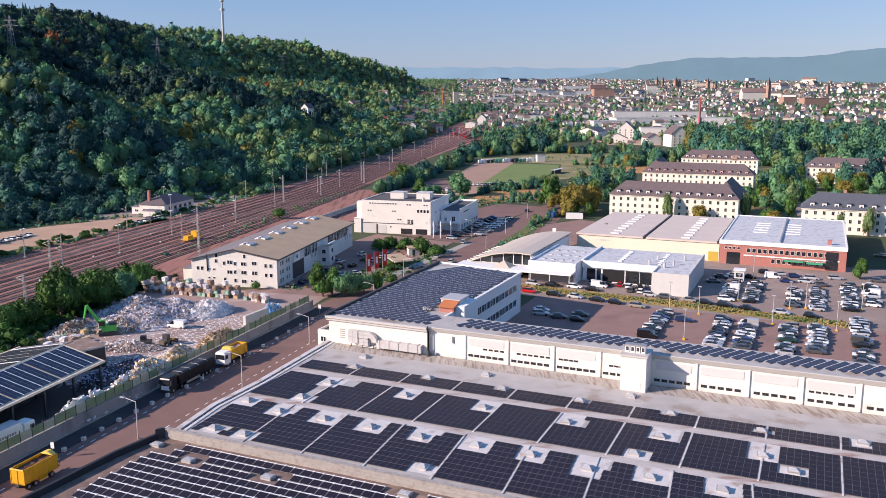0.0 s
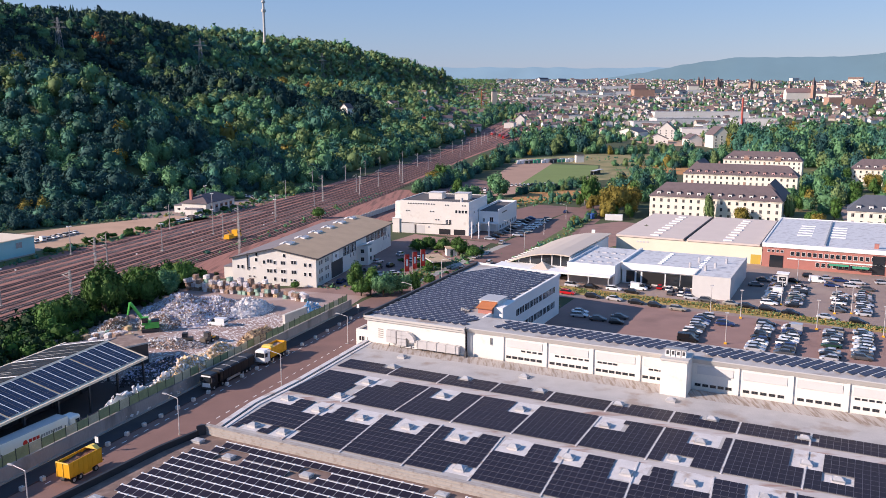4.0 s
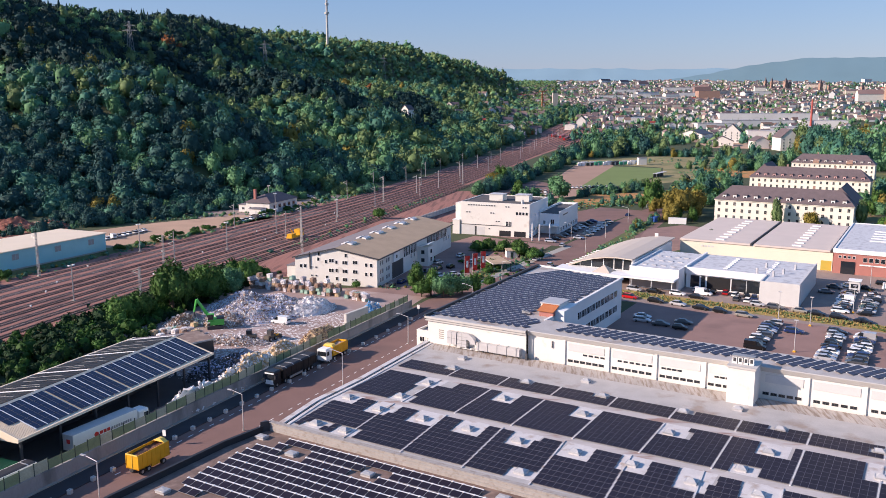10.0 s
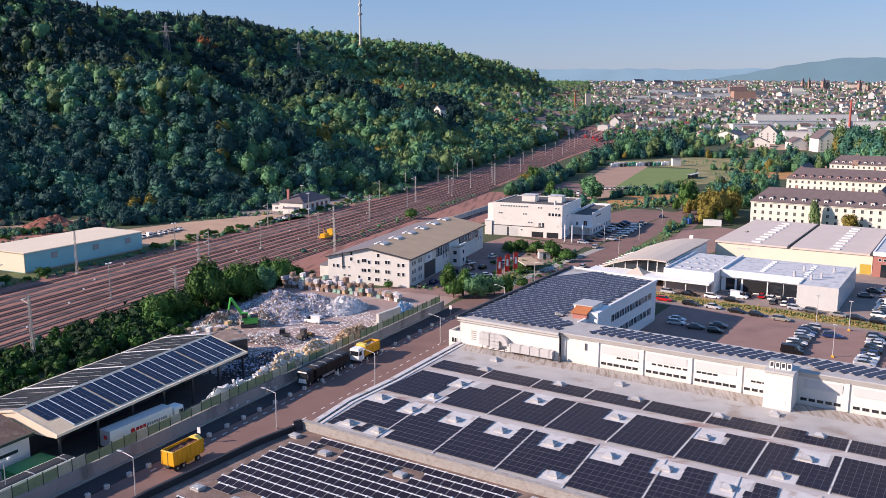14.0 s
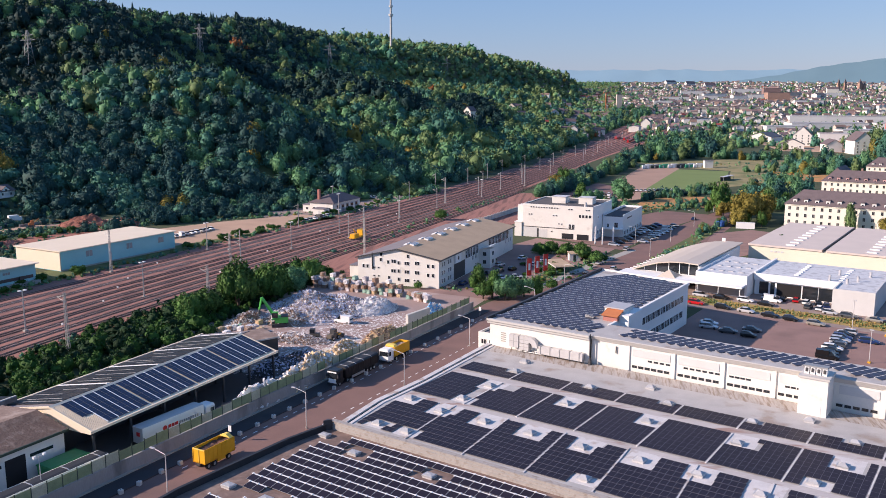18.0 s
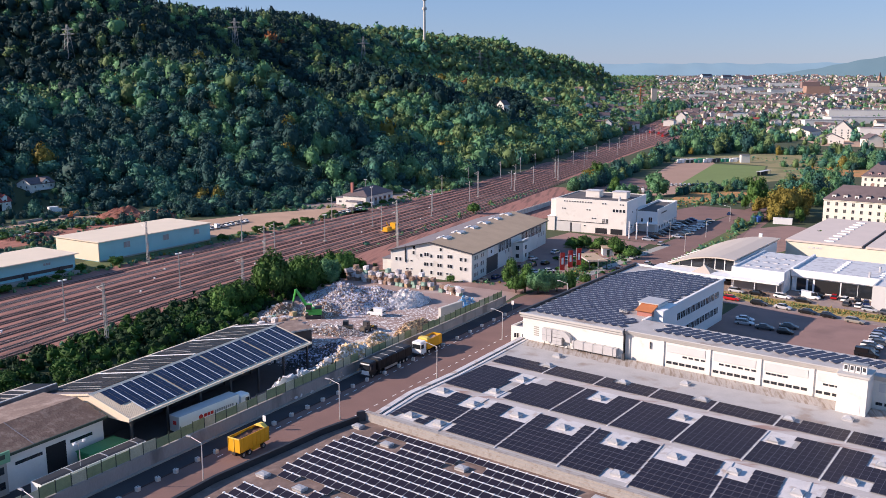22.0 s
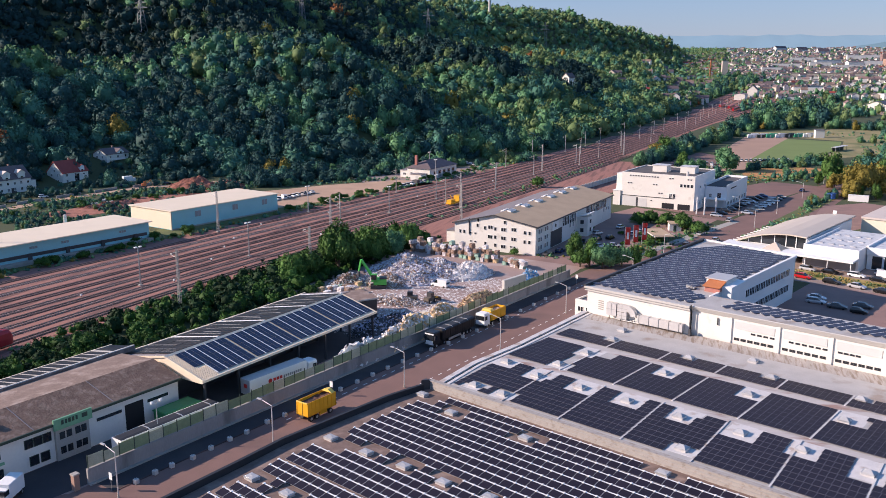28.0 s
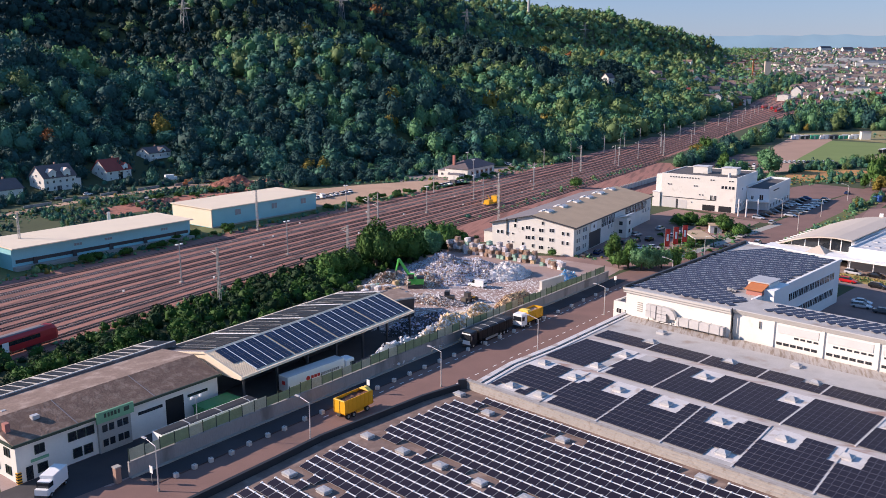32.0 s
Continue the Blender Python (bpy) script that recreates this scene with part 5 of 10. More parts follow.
def loader(m):
    t_ = thing("wheel_loader", "dark wheel loader among bales", "loader", m, "yard loaders")
    part("body", boxes((-2.2, 1.0, -0.9, 0.9, 0.7, 1.8)), "loader_grey", t_)
    c_ = part("cab", boxes((-0.8, 0.7, -0.75, 0.75, 1.8, 3.2)), "dark", t_)
    part("window", boxes((-0.6, 0.74, -0.79, 0.79, 2.1, 3.0)), "glass", c_)
    part("arm", boxes((0.8, 2.9, -0.7, -0.5, 1.0, 1.4), (0.8, 2.9, 0.5, 0.7, 1.0, 1.4)), "yellow", t_)
    part("bucket", extrude_x([(-1.3, 0.2), (1.3, 0.2), (1.3, 1.2), (-1.3, 1.2)], 2.8, 3.6), "dark", t_)
    for x in (-1.4, 0.9):
        for s in (-1, 1):
            wheel(t_, x, s * 1.0, 0.65, 0.45)
    return t_


ld = loader(flat(-70.1, 190.8, 190))
ld2 = copy_thing(ld, flat(-65.0, 191.6, 70))
for o in (ld, ld2):
    o.scale = (0.82, 0.82, 0.82)

# paper heaps
def heap(name, m, rx, ry, h, label, mat, n_scrap, mats_, seed, big=1.0):
    r = np.random.default_rng(seed)
    bm = bmesh.new()
    bmesh.ops.create_grid(bm, x_segments=44, y_segments=36, size=1)
    for v in bm.verts:
        d = min(1.0, math.hypot(v.co.x, v.co.y))
        e = max(0.0, 1 - d ** 1.5)
        k = noise.noise(Vector((v.co.x * 2.1 + seed, v.co.y * 2.1, 0))) * 0.5 + noise.noise(Vector((v.co.x * 7, v.co.y * 7, seed))) * 0.3
        v.co = Vector((v.co.x * rx, v.co.y * ry, max(-0.05, h * e * (0.9 + k))))
    tops = [v.co.copy() for v in bm.verts if v.co.z > 0.05]
    t_ = thing(name, label, "heap", m)
    part("mound", bm, mat, t_)
    for k, mt in enumerate(mats_):
        v, f = [], []
        for i in range(n_scrap):
            c = tops[r.integers(len(tops))]
            q = Euler(r.uniform(-1.2, 1.2, 3)).to_matrix()
            s, s2, s3 = r.uniform(0.12, 0.55) * big, r.uniform(0.12, 0.45) * big, r.uniform(0.03, 0.16) * big
            p = c + Vector((*r.uniform(-0.6, 0.6, 2), r.uniform(-0.05, 0.16)))
            b0 = len(v)
            for cx, cy, cz in ((-1, -1, -1), (1, -1, -1), (1, 1, -1), (-1, 1, -1), (-1, -1, 1), (1, -1, 1), (1, 1, 1), (-1, 1, 1)):
                v.append(p + q @ Vector((cx * s / 2, cy * s2 / 2, cz * s3 / 2)))
            f += [[b0 + j for j in a] for a in ((4, 5, 6, 7), (0, 1, 5, 4), (1, 2, 6, 5), (2, 3, 7, 6), (3, 0, 4, 7))]
        o = arrays("scrap", np.array([tuple(a) for a in v]), np.array(f), mt, kind="stuff")
        o.parent = t_
    return t_


heap("paper_heap", flat(-78, 219, 20), 14.5, 15, 4.7, "great loose heap of mixed waste paper", "paper_grey", 2900, ("paper_white", "paper_blue", "paper_grey", "scrap_brown"), 1, 1.25)
heap("cardboard_heap", flat(-82, 206, 10), 6, 6, 2.4, "brown and white loose cardboard at the foot of the heap", "scrap_brown", 700, ("scrap_brown", "paper_white"), 11)
heap("paper_heap", flat(-63.5, 221, 60), 8.0, 6.0, 3.6, "pale heap of shredded white paper", "paper_white", 1000, ("paper_white", "paper_grey"), 2)
heap("cardboard_heap", flat(-92, 203, 30), 5, 3.4, 2.6, "low heap of brown cardboard", "scrap_brown", 500, ("scrap_brown", "paper_white"), 3)
heap("cardboard_heap", flat(-73.5, 189.5, 80), 3.6, 9, 1.5, "row of loose cardboard and paper", "scrap_brown", 600, ("scrap_brown", "paper_white", "paper_grey"), 4)
# this mound's dark colour stands in for the shadow of the shed
heap("paper_heap", flat(-69.5, 170, 75), 11, 4.6, 1.3, "trampled bluish paper beside the shed, its mound darkened for shade", "roof_dark", 320, ("paper_blue", "dark_blue"), 5, 1.2)
heap("cardboard_heap", on(ROADF, 96, 6, 0), 7.5, 3.6, 3.2, "yellowish heap of cardboard beside the wall", "card_yellow", 700, ("card_yellow", "paper_white"), 6)
heap("cardboard_heap", on(ROADF, 112, 6.5, 0), 7.0, 3.4, 3.0, "orange-brown cardboard heap behind the wall", "card_yellow", 600, ("card_yellow", "scrap_brown"), 8)
heap("paper_heap", on(ROADF, 83, 3.6, 0), 10, 3.2, 4.4, "white paper bags piled along the wall", "paper_white", 700, ("paper_white", "card_yellow"), 7, 2.1)
heap("paper_heap", on(ROADF, 62, 2.0, 0), 13, 1.5, 4.2, "line of white paper bags along the wall", "paper_white", 500, ("paper_white",), 9, 2.1)
heap("paper_heap", on(ROADF, 73, 2.0, 0), 9, 1.6, 3.9, "white paper bags and sheets heaped behind the wall", "paper_white", 480, ("paper_white", "card_yellow"), 10, 1.9)
heap("sheeting_heap", flat(-46.2, 221.5, 72), 4.5, 1.5, 2.6, "heap of light blue plastic sheeting beside the wall", "sheet_blue", 90, ("sheet_blue", "paper_white"), 12, 1.8)
v_, f_ = [], []
for i in range(6500):
    x, y = rng.uniform(45, 135), abs(rng.normal(0, 19)) + 2
    if y > 44 or (x < 74 and y > 3.5):
        continue
    c_ = ROADF @ Vector((x, y, 0.03 + 0.02 * rng.random()))
    a_, s_ = rng.uniform(0, 6.28), rng.uniform(0.1, 0.45)
    b0 = len(v_)
    for k in range(4):
        v_.append((c_.x + s_ * math.cos(a_ + k * 1.57 + 0.2 * (k % 2)), c_.y + s_ * 0.7 * math.sin(a_ + k * 1.57), c_.z + 0.04 * (k % 2)))
    f_.append((b0, b0 + 1, b0 + 2, b0 + 3))
arrays("paper_litter", np.array(v_), np.array(f_), "paper_white", "white paper litter scattered over the yard", "litter", "stuff")

# bays and bales
def bay_wall(m, l, h=2.6):
    t_ = thing("bay_wall", "pale concrete block wall of a storage bay", "wall", m, "bay walls")
    n = int(l / 1.6)
    bl = None
    for r in range(int(h / 0.8)):
        for i in range(n):
            mm = pose(i * 1.6, 0, r * 0.8)
            bl = share("block", bl, t_, mm) if bl else part("block", boxes((0.01, 1.58, -0.4, 0.4, 0.005, 0.79)), "concrete_white", t_, "", mm)
    return t_


bay_wall(flat(-50, 206, 66), 9.7, 3.3)
bay_wall(flat(-63, 179.2, -15), 8.1, 2.4)
BALES = ["paper_grey", "scrap_brown", "paper_white", "bale_green", "card_yellow"]
bale = {}
for i in range(150):
    if i < 95:
        # columns of pressed bales, two to four high, in two ranks
        c, lev = divmod(i, 3)
        if lev == 2 and c % 4 == 3:
            c, lev = c - 1, 3
        x, y, z = -88.5 + 1.9 * (c // 2) + 0.4 * math.sin(c * 2.1 + lev), 247.6 - 0.55 * (c // 2) - 1.5 * (c % 2) + 0.25 * math.sin(c * 5.3 + lev * 2), 1.15 * lev
    elif i < 125:
        s = (i - 95) / 30
        x, y, z = -56 + 9 * s + rng.normal(0, 0.6), 236 - 5 * s + rng.normal(0, 0.8), 1.15 * (i % 2)
    else:
        x, y, z = -91 + rng.normal(0, 3), 196 + rng.normal(0, 3), 0
    if i >= 143 or 118 <= i < 125:
        k = i - 143 if i >= 143 else i - 111
        x, y, z = -60.6 + 1.75 * (k % 5) + rng.normal(0, 0.2), 175.0 + 1.35 * (k % 5) * 0.4 + 1.3 * (k // 7), 1.15 * (k // 5 % 2)
    mt = "card_yellow" if i >= 143 or 118 <= i < 125 else BALES[int(rng.choice(5, p=(0.36, 0.38, 0.14, 0.06, 0.06)))]
    m = flat(x, y, 72 + rng.normal(0, 5), z)
    if mt in bale:
        copy_thing(bale[mt], m)
    else:
        t_ = thing("paper_bale", {"paper_grey": "pressed bale of grey mixed paper", "scrap_brown": "pressed bale of brown cardboard", "paper_white": "pressed bale of white paper",
                                  "bale_green": "pressed bale wrapped in green", "card_yellow": "pressed bale of yellowish card"}[mt], "bale", m, "bales in the yard")
        bm = boxes((-0.85, 0.85, -0.6, 0.6, 0, 1.15))
        bmesh.ops.subdivide_edges(bm, edges=list(bm.edges), cuts=3, use_grid_fill=True)
        for v in bm.verts:
            v.co += Vector([noise.noise(v.co * 2.3 + Vector((k * 7, 3, i))) * 0.14 for k in range(3)])
            v.co.z = max(0, v.co.z)
        part("bale", bm, mt, t_)
        bale[mt] = t_

heap("earth_mound", flat(-234, 348, 20), 13, 5, 5.0, "mound of excavated red earth", "red_earth", 160, ("red_earth",), 21, 1.6)
heap("earth_mound", flat(-216, 352, 10), 8, 4, 3.6, "smaller mound of red earth", "red_earth", 100, ("red_earth",), 22, 1.6)
heap("earth_mound", flat(-238, 292, 72), 14, 4, 1.6, "low bank of red earth behind the goods shed", "red_earth", 140, ("red_earth",), 23, 1.6)

# ---- white office house, cube building, dealer, halls, barracks ----
def windows(parent, m, cells, w, h, bars=1, frame_mat="white2", sill=False):
    """Windows on one wall; cells are (x, z) along it."""
    w0 = None
    for x, z in cells:
        mm = m @ pose(x, 0, z)
        w0 = window_again(w0, parent, mm) if w0 else window(parent, mm, w, h, frame_mat, "glass", bars, 0.1, sill)
    return w0


WB1 = flat(-50.2, 250.3, 78.5)
wb1 = thing("white_office_house", "white three-storey office house with tan gabled roof", "building", WB1)
W1, LN = 28.0, 75.0
part("wall_gable", extrude_x([(0, 0), (W1, 0), (W1, 8.0), (14.0, 11.4), (0, 9.0)], 0, 0.4), "white", wb1)
part("wall_far", extrude_x([(0, 0), (W1, 0), (W1, 8.0), (14.0, 11.4), (0, 9.0)], LN - 0.4, LN), "white", wb1)
part("wall_street", boxes((0.4, LN - 0.4, 0, 0.4, 0, 8.9)), "white", wb1)
part("wall_rail", boxes((0.4, LN - 0.4, W1 - 0.4, W1, 0, 8.0)), "white", wb1)
part("roof_street", extrude_x([(-0.7, 8.85), (14, 11.45), (14, 11.7), (-0.7, 9.1)], -0.5, LN + 0.5), "roof_tan", wb1, "tan fibre-cement roof slope")
part("roof_rail", extrude_x([(14, 11.45), (W1 + 0.6, 7.85), (W1 + 0.6, 8.1), (14, 11.7)], -0.5, LN + 0.5), "roof_grey", wb1, "grey roof slope towards the tracks")
part("verge", extrude_x([(-0.8, 8.8), (14, 11.4), (14, 11.78), (-0.8, 9.18)], -0.65, -0.5), "dark", wb1)
part("verge", extrude_x([(14, 11.4), (W1 + 0.7, 7.8), (W1 + 0.7, 8.18), (14, 11.78)], -0.65, -0.5), "dark", wb1)
part("gutter", boxes((-0.5, LN + 0.5, -0.9, -0.65, 8.7, 9.05)), "dark", wb1)
for i in range(6):
    x = 8 + i * 11.5
    rl = part("roof_light", extrude_x([(12.0, 11.3), (13.4, 11.55), (13.4, 12.0), (12.0, 11.75)], x, x + 4.2), "white2", wb1, "white roof light near the ridge")
    part("pane", extrude_x([(12.1, 11.77), (13.3, 12.0), (13.3, 12.03), (12.1, 11.8)], x + 0.3, x + 3.9), "dome", rl)
    part("roof_light", extrude_x([(14.6, 11.5), (15.8, 11.2), (15.8, 11.6), (14.6, 11.9)], x + 0.5, x + 4.0), "white2", wb1)
def gable(cells, w, h, bars):
    w0 = None
    for y, z in cells:
        mm = front(0, y, z, -90)
        w0 = window_again(w0, wb1, mm) if w0 else window(wb1, mm, w, h, "white2", "glass", bars, 0.1)
gable([(2.0, 6.3), (3.6, 6.3), (2.0, 3.4), (3.6, 3.4), (13.6, 6.6), (17.2, 6.6), (13.6, 4.0), (17.0, 1.6), (13.6, 1.4), (24.5, 4.8), (25.9, 4.8), (19.8, 7.2), (10.4, 8.9), (19.6, 8.9)], 0.9, 1.2, 0)
gable([(7.3, 6.9), (10.8, 6.6), (15.3, 7.0), (10.8, 3.9), (7.3, 3.9), (10.8, 1.2), (15.4, 3.9)], 1.7, 1.2, 1)
gable([(20.6, 4.9), (22.2, 4.9), (20.6, 2.2), (22.2, 2.2), (7.0, 1.7), (8.2, 1.7)], 0.8, 0.6, 0)
part("flue", rod(bmesh.new(), (-0.2, 22.7, 4.6), (-0.2, 22.7, 9.9), 0.16), "dark", wb1)
long = [(x, z) for x in (2.6, 4.4, 7.8, 9.6) for z in (1.2, 3.8, 6.4)] + [(x, 6.6) for x in (24, 27, 30, 33, 48, 50.4, 52.8, 55.2, 58.5, 61, 66, 69)] + [(x, 3.8) for x in (30, 33, 66, 69, 72)]
windows(wb1, pose(0, 0, 0), long, 1.2, 1.5)
part("entrance", boxes((12.5, 22.5, -0.06, 0.02, 0.2, 5.4)), "dark", wb1, "dark glazed entrance")
part("sign", boxes((12.8, 18.0, -0.5, 0, 5.6, 8.4)), "white2", wb1)
for a_, b_ in ((23.0, 29.0), (29.6, 35.4), (49.4, 55.4), (56.0, 62.0), (62.6, 68.6)):
    part("glazing", boxes((a_, b_, -0.05, 0.01, 5.4, 8.2)), "glass", wb1, "dark strip of upper glazing")
    for k_ in range(5):
        part("mullion", boxes((a_ + (b_ - a_) * k_ / 4 - 0.08, a_ + (b_ - a_) * k_ / 4 + 0.08, -0.14, -0.05, 5.3, 8.3)), "white2", wb1)
# dark strip put under the eave in place of its shadow
part("eave_shadow_board", boxes((0.4, LN - 0.4, -0.12, 0.0, 8.35, 8.7)), "dark", wb1)
part("mark", rod(bmesh.new(), (15.4, -0.5, 7.1), (15.4, -0.56, 7.1), 0.6, 0.6, 12), "dark", wb1)
part("band", boxes((46.5, 63.5, -0.05, 0.02, 5.9, 8.5)), "dark_blue", wb1, "dark blue window band")
st = part("stair_block", boxes((36.5, 42.5, -4.0, 0, 0, 6.6)), "white", wb1)
part("stair_roof", extrude_x([(-4.2, 7.6), (0.0, 6.3), (0.0, 6.5), (-4.2, 7.9)], 36.2, 42.8), "white2", st)
for z in (1.4, 4.2):
    part("pane", boxes((36.44, 36.5, -2.6, -1.4, z, z + 1.3)), "glass", st)
    part("pane", boxes((38.8, 40.2, -4.06, -4.0, z, z + 1.3)), "glass", st)
annex_w = thing("side_shed", "low white shed beside the office house", "shed", on(WB1, 6, W1 + 0.2))
part("wall", boxes((0, 12, 0, 6, 0, 3.8)), "white", annex_w)
part("roof", boxes((-0.2, 12.2, -0.1, 6.2, 3.8, 4.0)), "roof_grey", annex_w)

flag = None
for x, y in ((-24.8, 267.6), (-22.6, 272.2), (-20.2, 276.6)):
    m = flat(x, y, 30)
    if flag:
        flag = copy_thing(flag, m)
    else:
        flag = thing("flag", "long red advertising flag on a pole", "flag", m, "red flags")
        part("pole", rod(bmesh.new(), (0, 0, 0), (0, 0, 7.4), 0.07, 0.05), "alu", flag)
        bm = bmesh.new()
        bmesh.ops.create_grid(bm, x_segments=6, y_segments=14, size=0.5, matrix=Matrix.Translation((0.9, 0, 4.4)) @ Matrix.Rotation(radians(90), 4, "X") @ Matrix.Diagonal((1.7, 5.6, 1, 1)))
        for v in bm.verts:
            v.co.y += 0.12 * math.sin(v.co.x * 3 + v.co.z * 0.8)
        bmesh.ops.solidify(bm, geom=list(bm.faces), thickness=0.03)
        part("cloth", bm, "red", flag)
        part("lettering", boxes((0.5, 1.2, -0.22, -0.18, 3.4, 5.6)), "white2", flag)

WB2 = flat(-5.2, 348.5, 74.5)     # x along the street side, y along the front to the tracks
wb2 = thing("white_cube_building", "big white windowless office cube with dark flat roof", "building", WB2)
part("wall_front", boxes((0, 0.4, 0, 30.5, 0, 14.0)), "white", wb2)
part("wall_street", boxes((0.4, 29, 0, 0.4, 0, 14.0)), "white2", wb2)
part("wall_rail", boxes((0.4, 29, 30.1, 30.5, 0, 14.0)), "white", wb2)
part("wall_back", boxes((28.6, 29, 0.4, 30.1, 0, 14.0)), "white", wb2)
part("roof", boxes((0.2, 28.8, 0.2, 30.3, 13.4, 13.7)), "roof_dark", wb2, "dark flat roof")
for x0, y0 in ((9.5, 14.8), (10.5, 3.4)):
    ph = part("penthouse", boxes((x0, x0 + 5.5, y0, y0 + 6.0, 13.7, 16.4)), "white", wb2, "white roof housing")
    part("cover", boxes((x0 - 0.2, x0 + 5.7, y0 - 0.2, y0 + 6.2, 16.4, 16.55)), "roof_white", ph)
part("vent", rod(bmesh.new(), (3.0, 4.0, 13.7), (3.0, 4.0, 15.4), 0.6, 0.5, 10), "galv_pale", wb2)
def face(cells, w, h, bars=0):
    w0 = None
    for y, z in cells:
        mm = front(0, y, z, -90)
        w0 = window_again(w0, wb2, mm) if w0 else window(wb2, mm, w, h, "white2", "glass", bars, 0.08, False)
face([(15.2 + i * 1.15, 12.4) for i in range(11)] + [(9.0, 12.2), (10.1, 12.2), (1.6, 12.2), (2.7, 12.2), (26.4, 9.3), (27.5, 9.3), (15.6, 9.3), (16.7, 9.3), (13.2, 5.9), (14.3, 5.9), (17.5, 2.6)], 0.8, 0.65)
face([(1.2, 9.3), (2.6, 9.3), (4.0, 9.3), (5.4, 9.3)], 1.1, 1.3, 0)
face([(8.2, 4.4), (9.6, 4.4)], 1.1, 2.0, 1)
for y0, y1, z1, mt in ((24.0, 30.0, 4.2, "panel_grey"), (19.4, 23.0, 3.6, "panel_grey"), (8.0, 13.0, 2.4, "glass"), (1.5, 6.5, 2.4, "glass")):
    part("gate", boxes((-0.05, 0.02, y0, y1, 0.1, z1)), mt, wb2)
part("gate_lintel", boxes((-0.12, 0.0, 8.0, 30.2, 4.25, 4.5)), "dark", wb2)
part("entrance_gap", boxes((-0.06, 0.02, 23.2, 23.9, 0, 3.8)), "dark", wb2)
for i in range(6):
    window(wb2, front(3 + i * 4.2, 0, 2.0), 1.4, 1.5)
for i in range(3):
    window(wb2, front(8 + i * 6, 0, 8.4), 1.2, 1.0)
dock = thing("loading_dock", "small white annex at the corner of the cube building", "annex", on(WB2, -0.5, 30.7))
part("wall", boxes((0, 7, 0, 3.2, 0, 6.0), (3, 7, 0, 3.0, 6.0, 13.0)), "white", dock)
part("roof", boxes((-0.2, 7.2, 0, 3.4, 6.0, 6.15)), "white2", dock)
wing2 = thing("lower_office_wing", "lower white office wing with railed roof terrace", "building", on(WB2, 14.5, -9.0))
part("wall", boxes((0, 34, 0, 8.8, 0, 8.6)), "white2", wing2)
part("roof", boxes((0.3, 33.7, 0.3, 8.5, 8.6, 8.7)), "roof_dark", wing2)
for a in ((0, 34, 0, 0.3), (33.7, 34, 0.3, 8.5), (0, 34, 8.5, 8.8)):
    part("parapet", boxes((*a, 8.6, 9.6)), "white2", wing2)
for i in range(7):
    window(wing2, front(3 + i * 4.6, 0, 1.0), 2.2, 1.6, "white2", "glass", 1)
    part("sign_bar", boxes((6 + i * 1.3, 7 + i * 1.3, -0.08, 0, 7.2, 7.7)), "dark", wing2)
window(wing2, front(0, 3, 4.0, -90), 1.6, 2.2)
window(wing2, front(0, 6.5, 4.0, -90), 1.0, 1.6)
part("canopy", boxes((-3.5, 0, -0.5, 8.0, 3.6, 4.0)), "white2", wing2)
for y in (0.0, 7.5):
    part("column", rod(bmesh.new(), (-3.2, y, 0), (-3.2, y, 3.6), 0.16), "white2", wing2)
pyl = None
for x, y in ((-6.0, -3.0), (-6.0, -6.0), (-3, -9.5)):
    m = on(WB2, x, y)
    if pyl:
        pyl = copy_thing(pyl, m)
    else:
        pyl = thing("sign_pylon", "tall white advertising pylon", "sign", m, "white sign pylons")
        part("slab", boxes((-0.5, 0.5, -0.15, 0.15, 0.3, 7.0)), "white2", pyl)
        part("foot", boxes((-0.6, 0.6, -0.25, 0.25, 0, 0.3)), "concrete", pyl)

# the car dealer, in the hall's frame
dl = thing("dealer_hall", "white flat-roofed car dealer's hall with glazed front", "building", HALL)
part("wall_front", boxes((27, 50, 159, 159.4, 0, 6.2)), "white2", dl)
part("wall_side", boxes((26.6, 27, 159, 184, 0, 6.2)), "white2", dl)
part("wall_back", boxes((27, 60.4, 184, 184.4, 0, 6.2)), "white2", dl)
part("wall_block", boxes((50, 60.6, 148.5, 148.9, 0, 6.6), (60.2, 60.6, 148.9, 184, 0, 6.6), (50, 50.4, 148.9, 159, 0, 6.6)), "panel_grey", dl, "pale grey panelled block")
part("roof", boxes((26.6, 60.2, 159.4, 184, 6.1, 6.3), (50.4, 60.2, 148.9, 159.4, 6.1, 6.3)), "roof_white", dl)
part("fascia", boxes((26.4, 50, 158.4, 159.0, 4.4, 6.5)), "white2", dl)
part("roof_edge", boxes((26.3, 26.9, 158.4, 184.5, 6.0, 6.9)), "white2", dl)
for i, (x0, x1) in enumerate(((28.0, 30.6), (31.2, 32.4), (33.0, 39.8), (40.2, 44.4), (44.6, 48.8))):
    part("glazing", boxes((x0, x1, 158.92, 159.02, 0.3, 4.0)), "glass" if i != 2 else "black", dl)
for r in range(2):
    for i in range(7):
        part("roof_light", boxes((37 + r * 12, 38.2 + r * 12, 162 + i * 2.9, 163.1 + i * 2.9, 6.3, 6.5 + 0.12 * (1 - r))), "white2", dl)
for x, y in ((52, 158), (54, 163), (48, 170), (56, 172), (47, 160.5)):
    part("vent", rod(bmesh.new(), (x, y, 6.3), (x, y, 7.9), 0.35), "galv_pale", dl)
mid = thing("dealer_showroom_wing", "white middle wing with flat roof and canopy", "building", HALL)
part("wall", boxes((11, 26.2, 152, 185, 0, 5.9)), "white2", mid)
part("roof", boxes((11.3, 26.0, 152.3, 184.7, 5.9, 6.0)), "roof_white", mid)
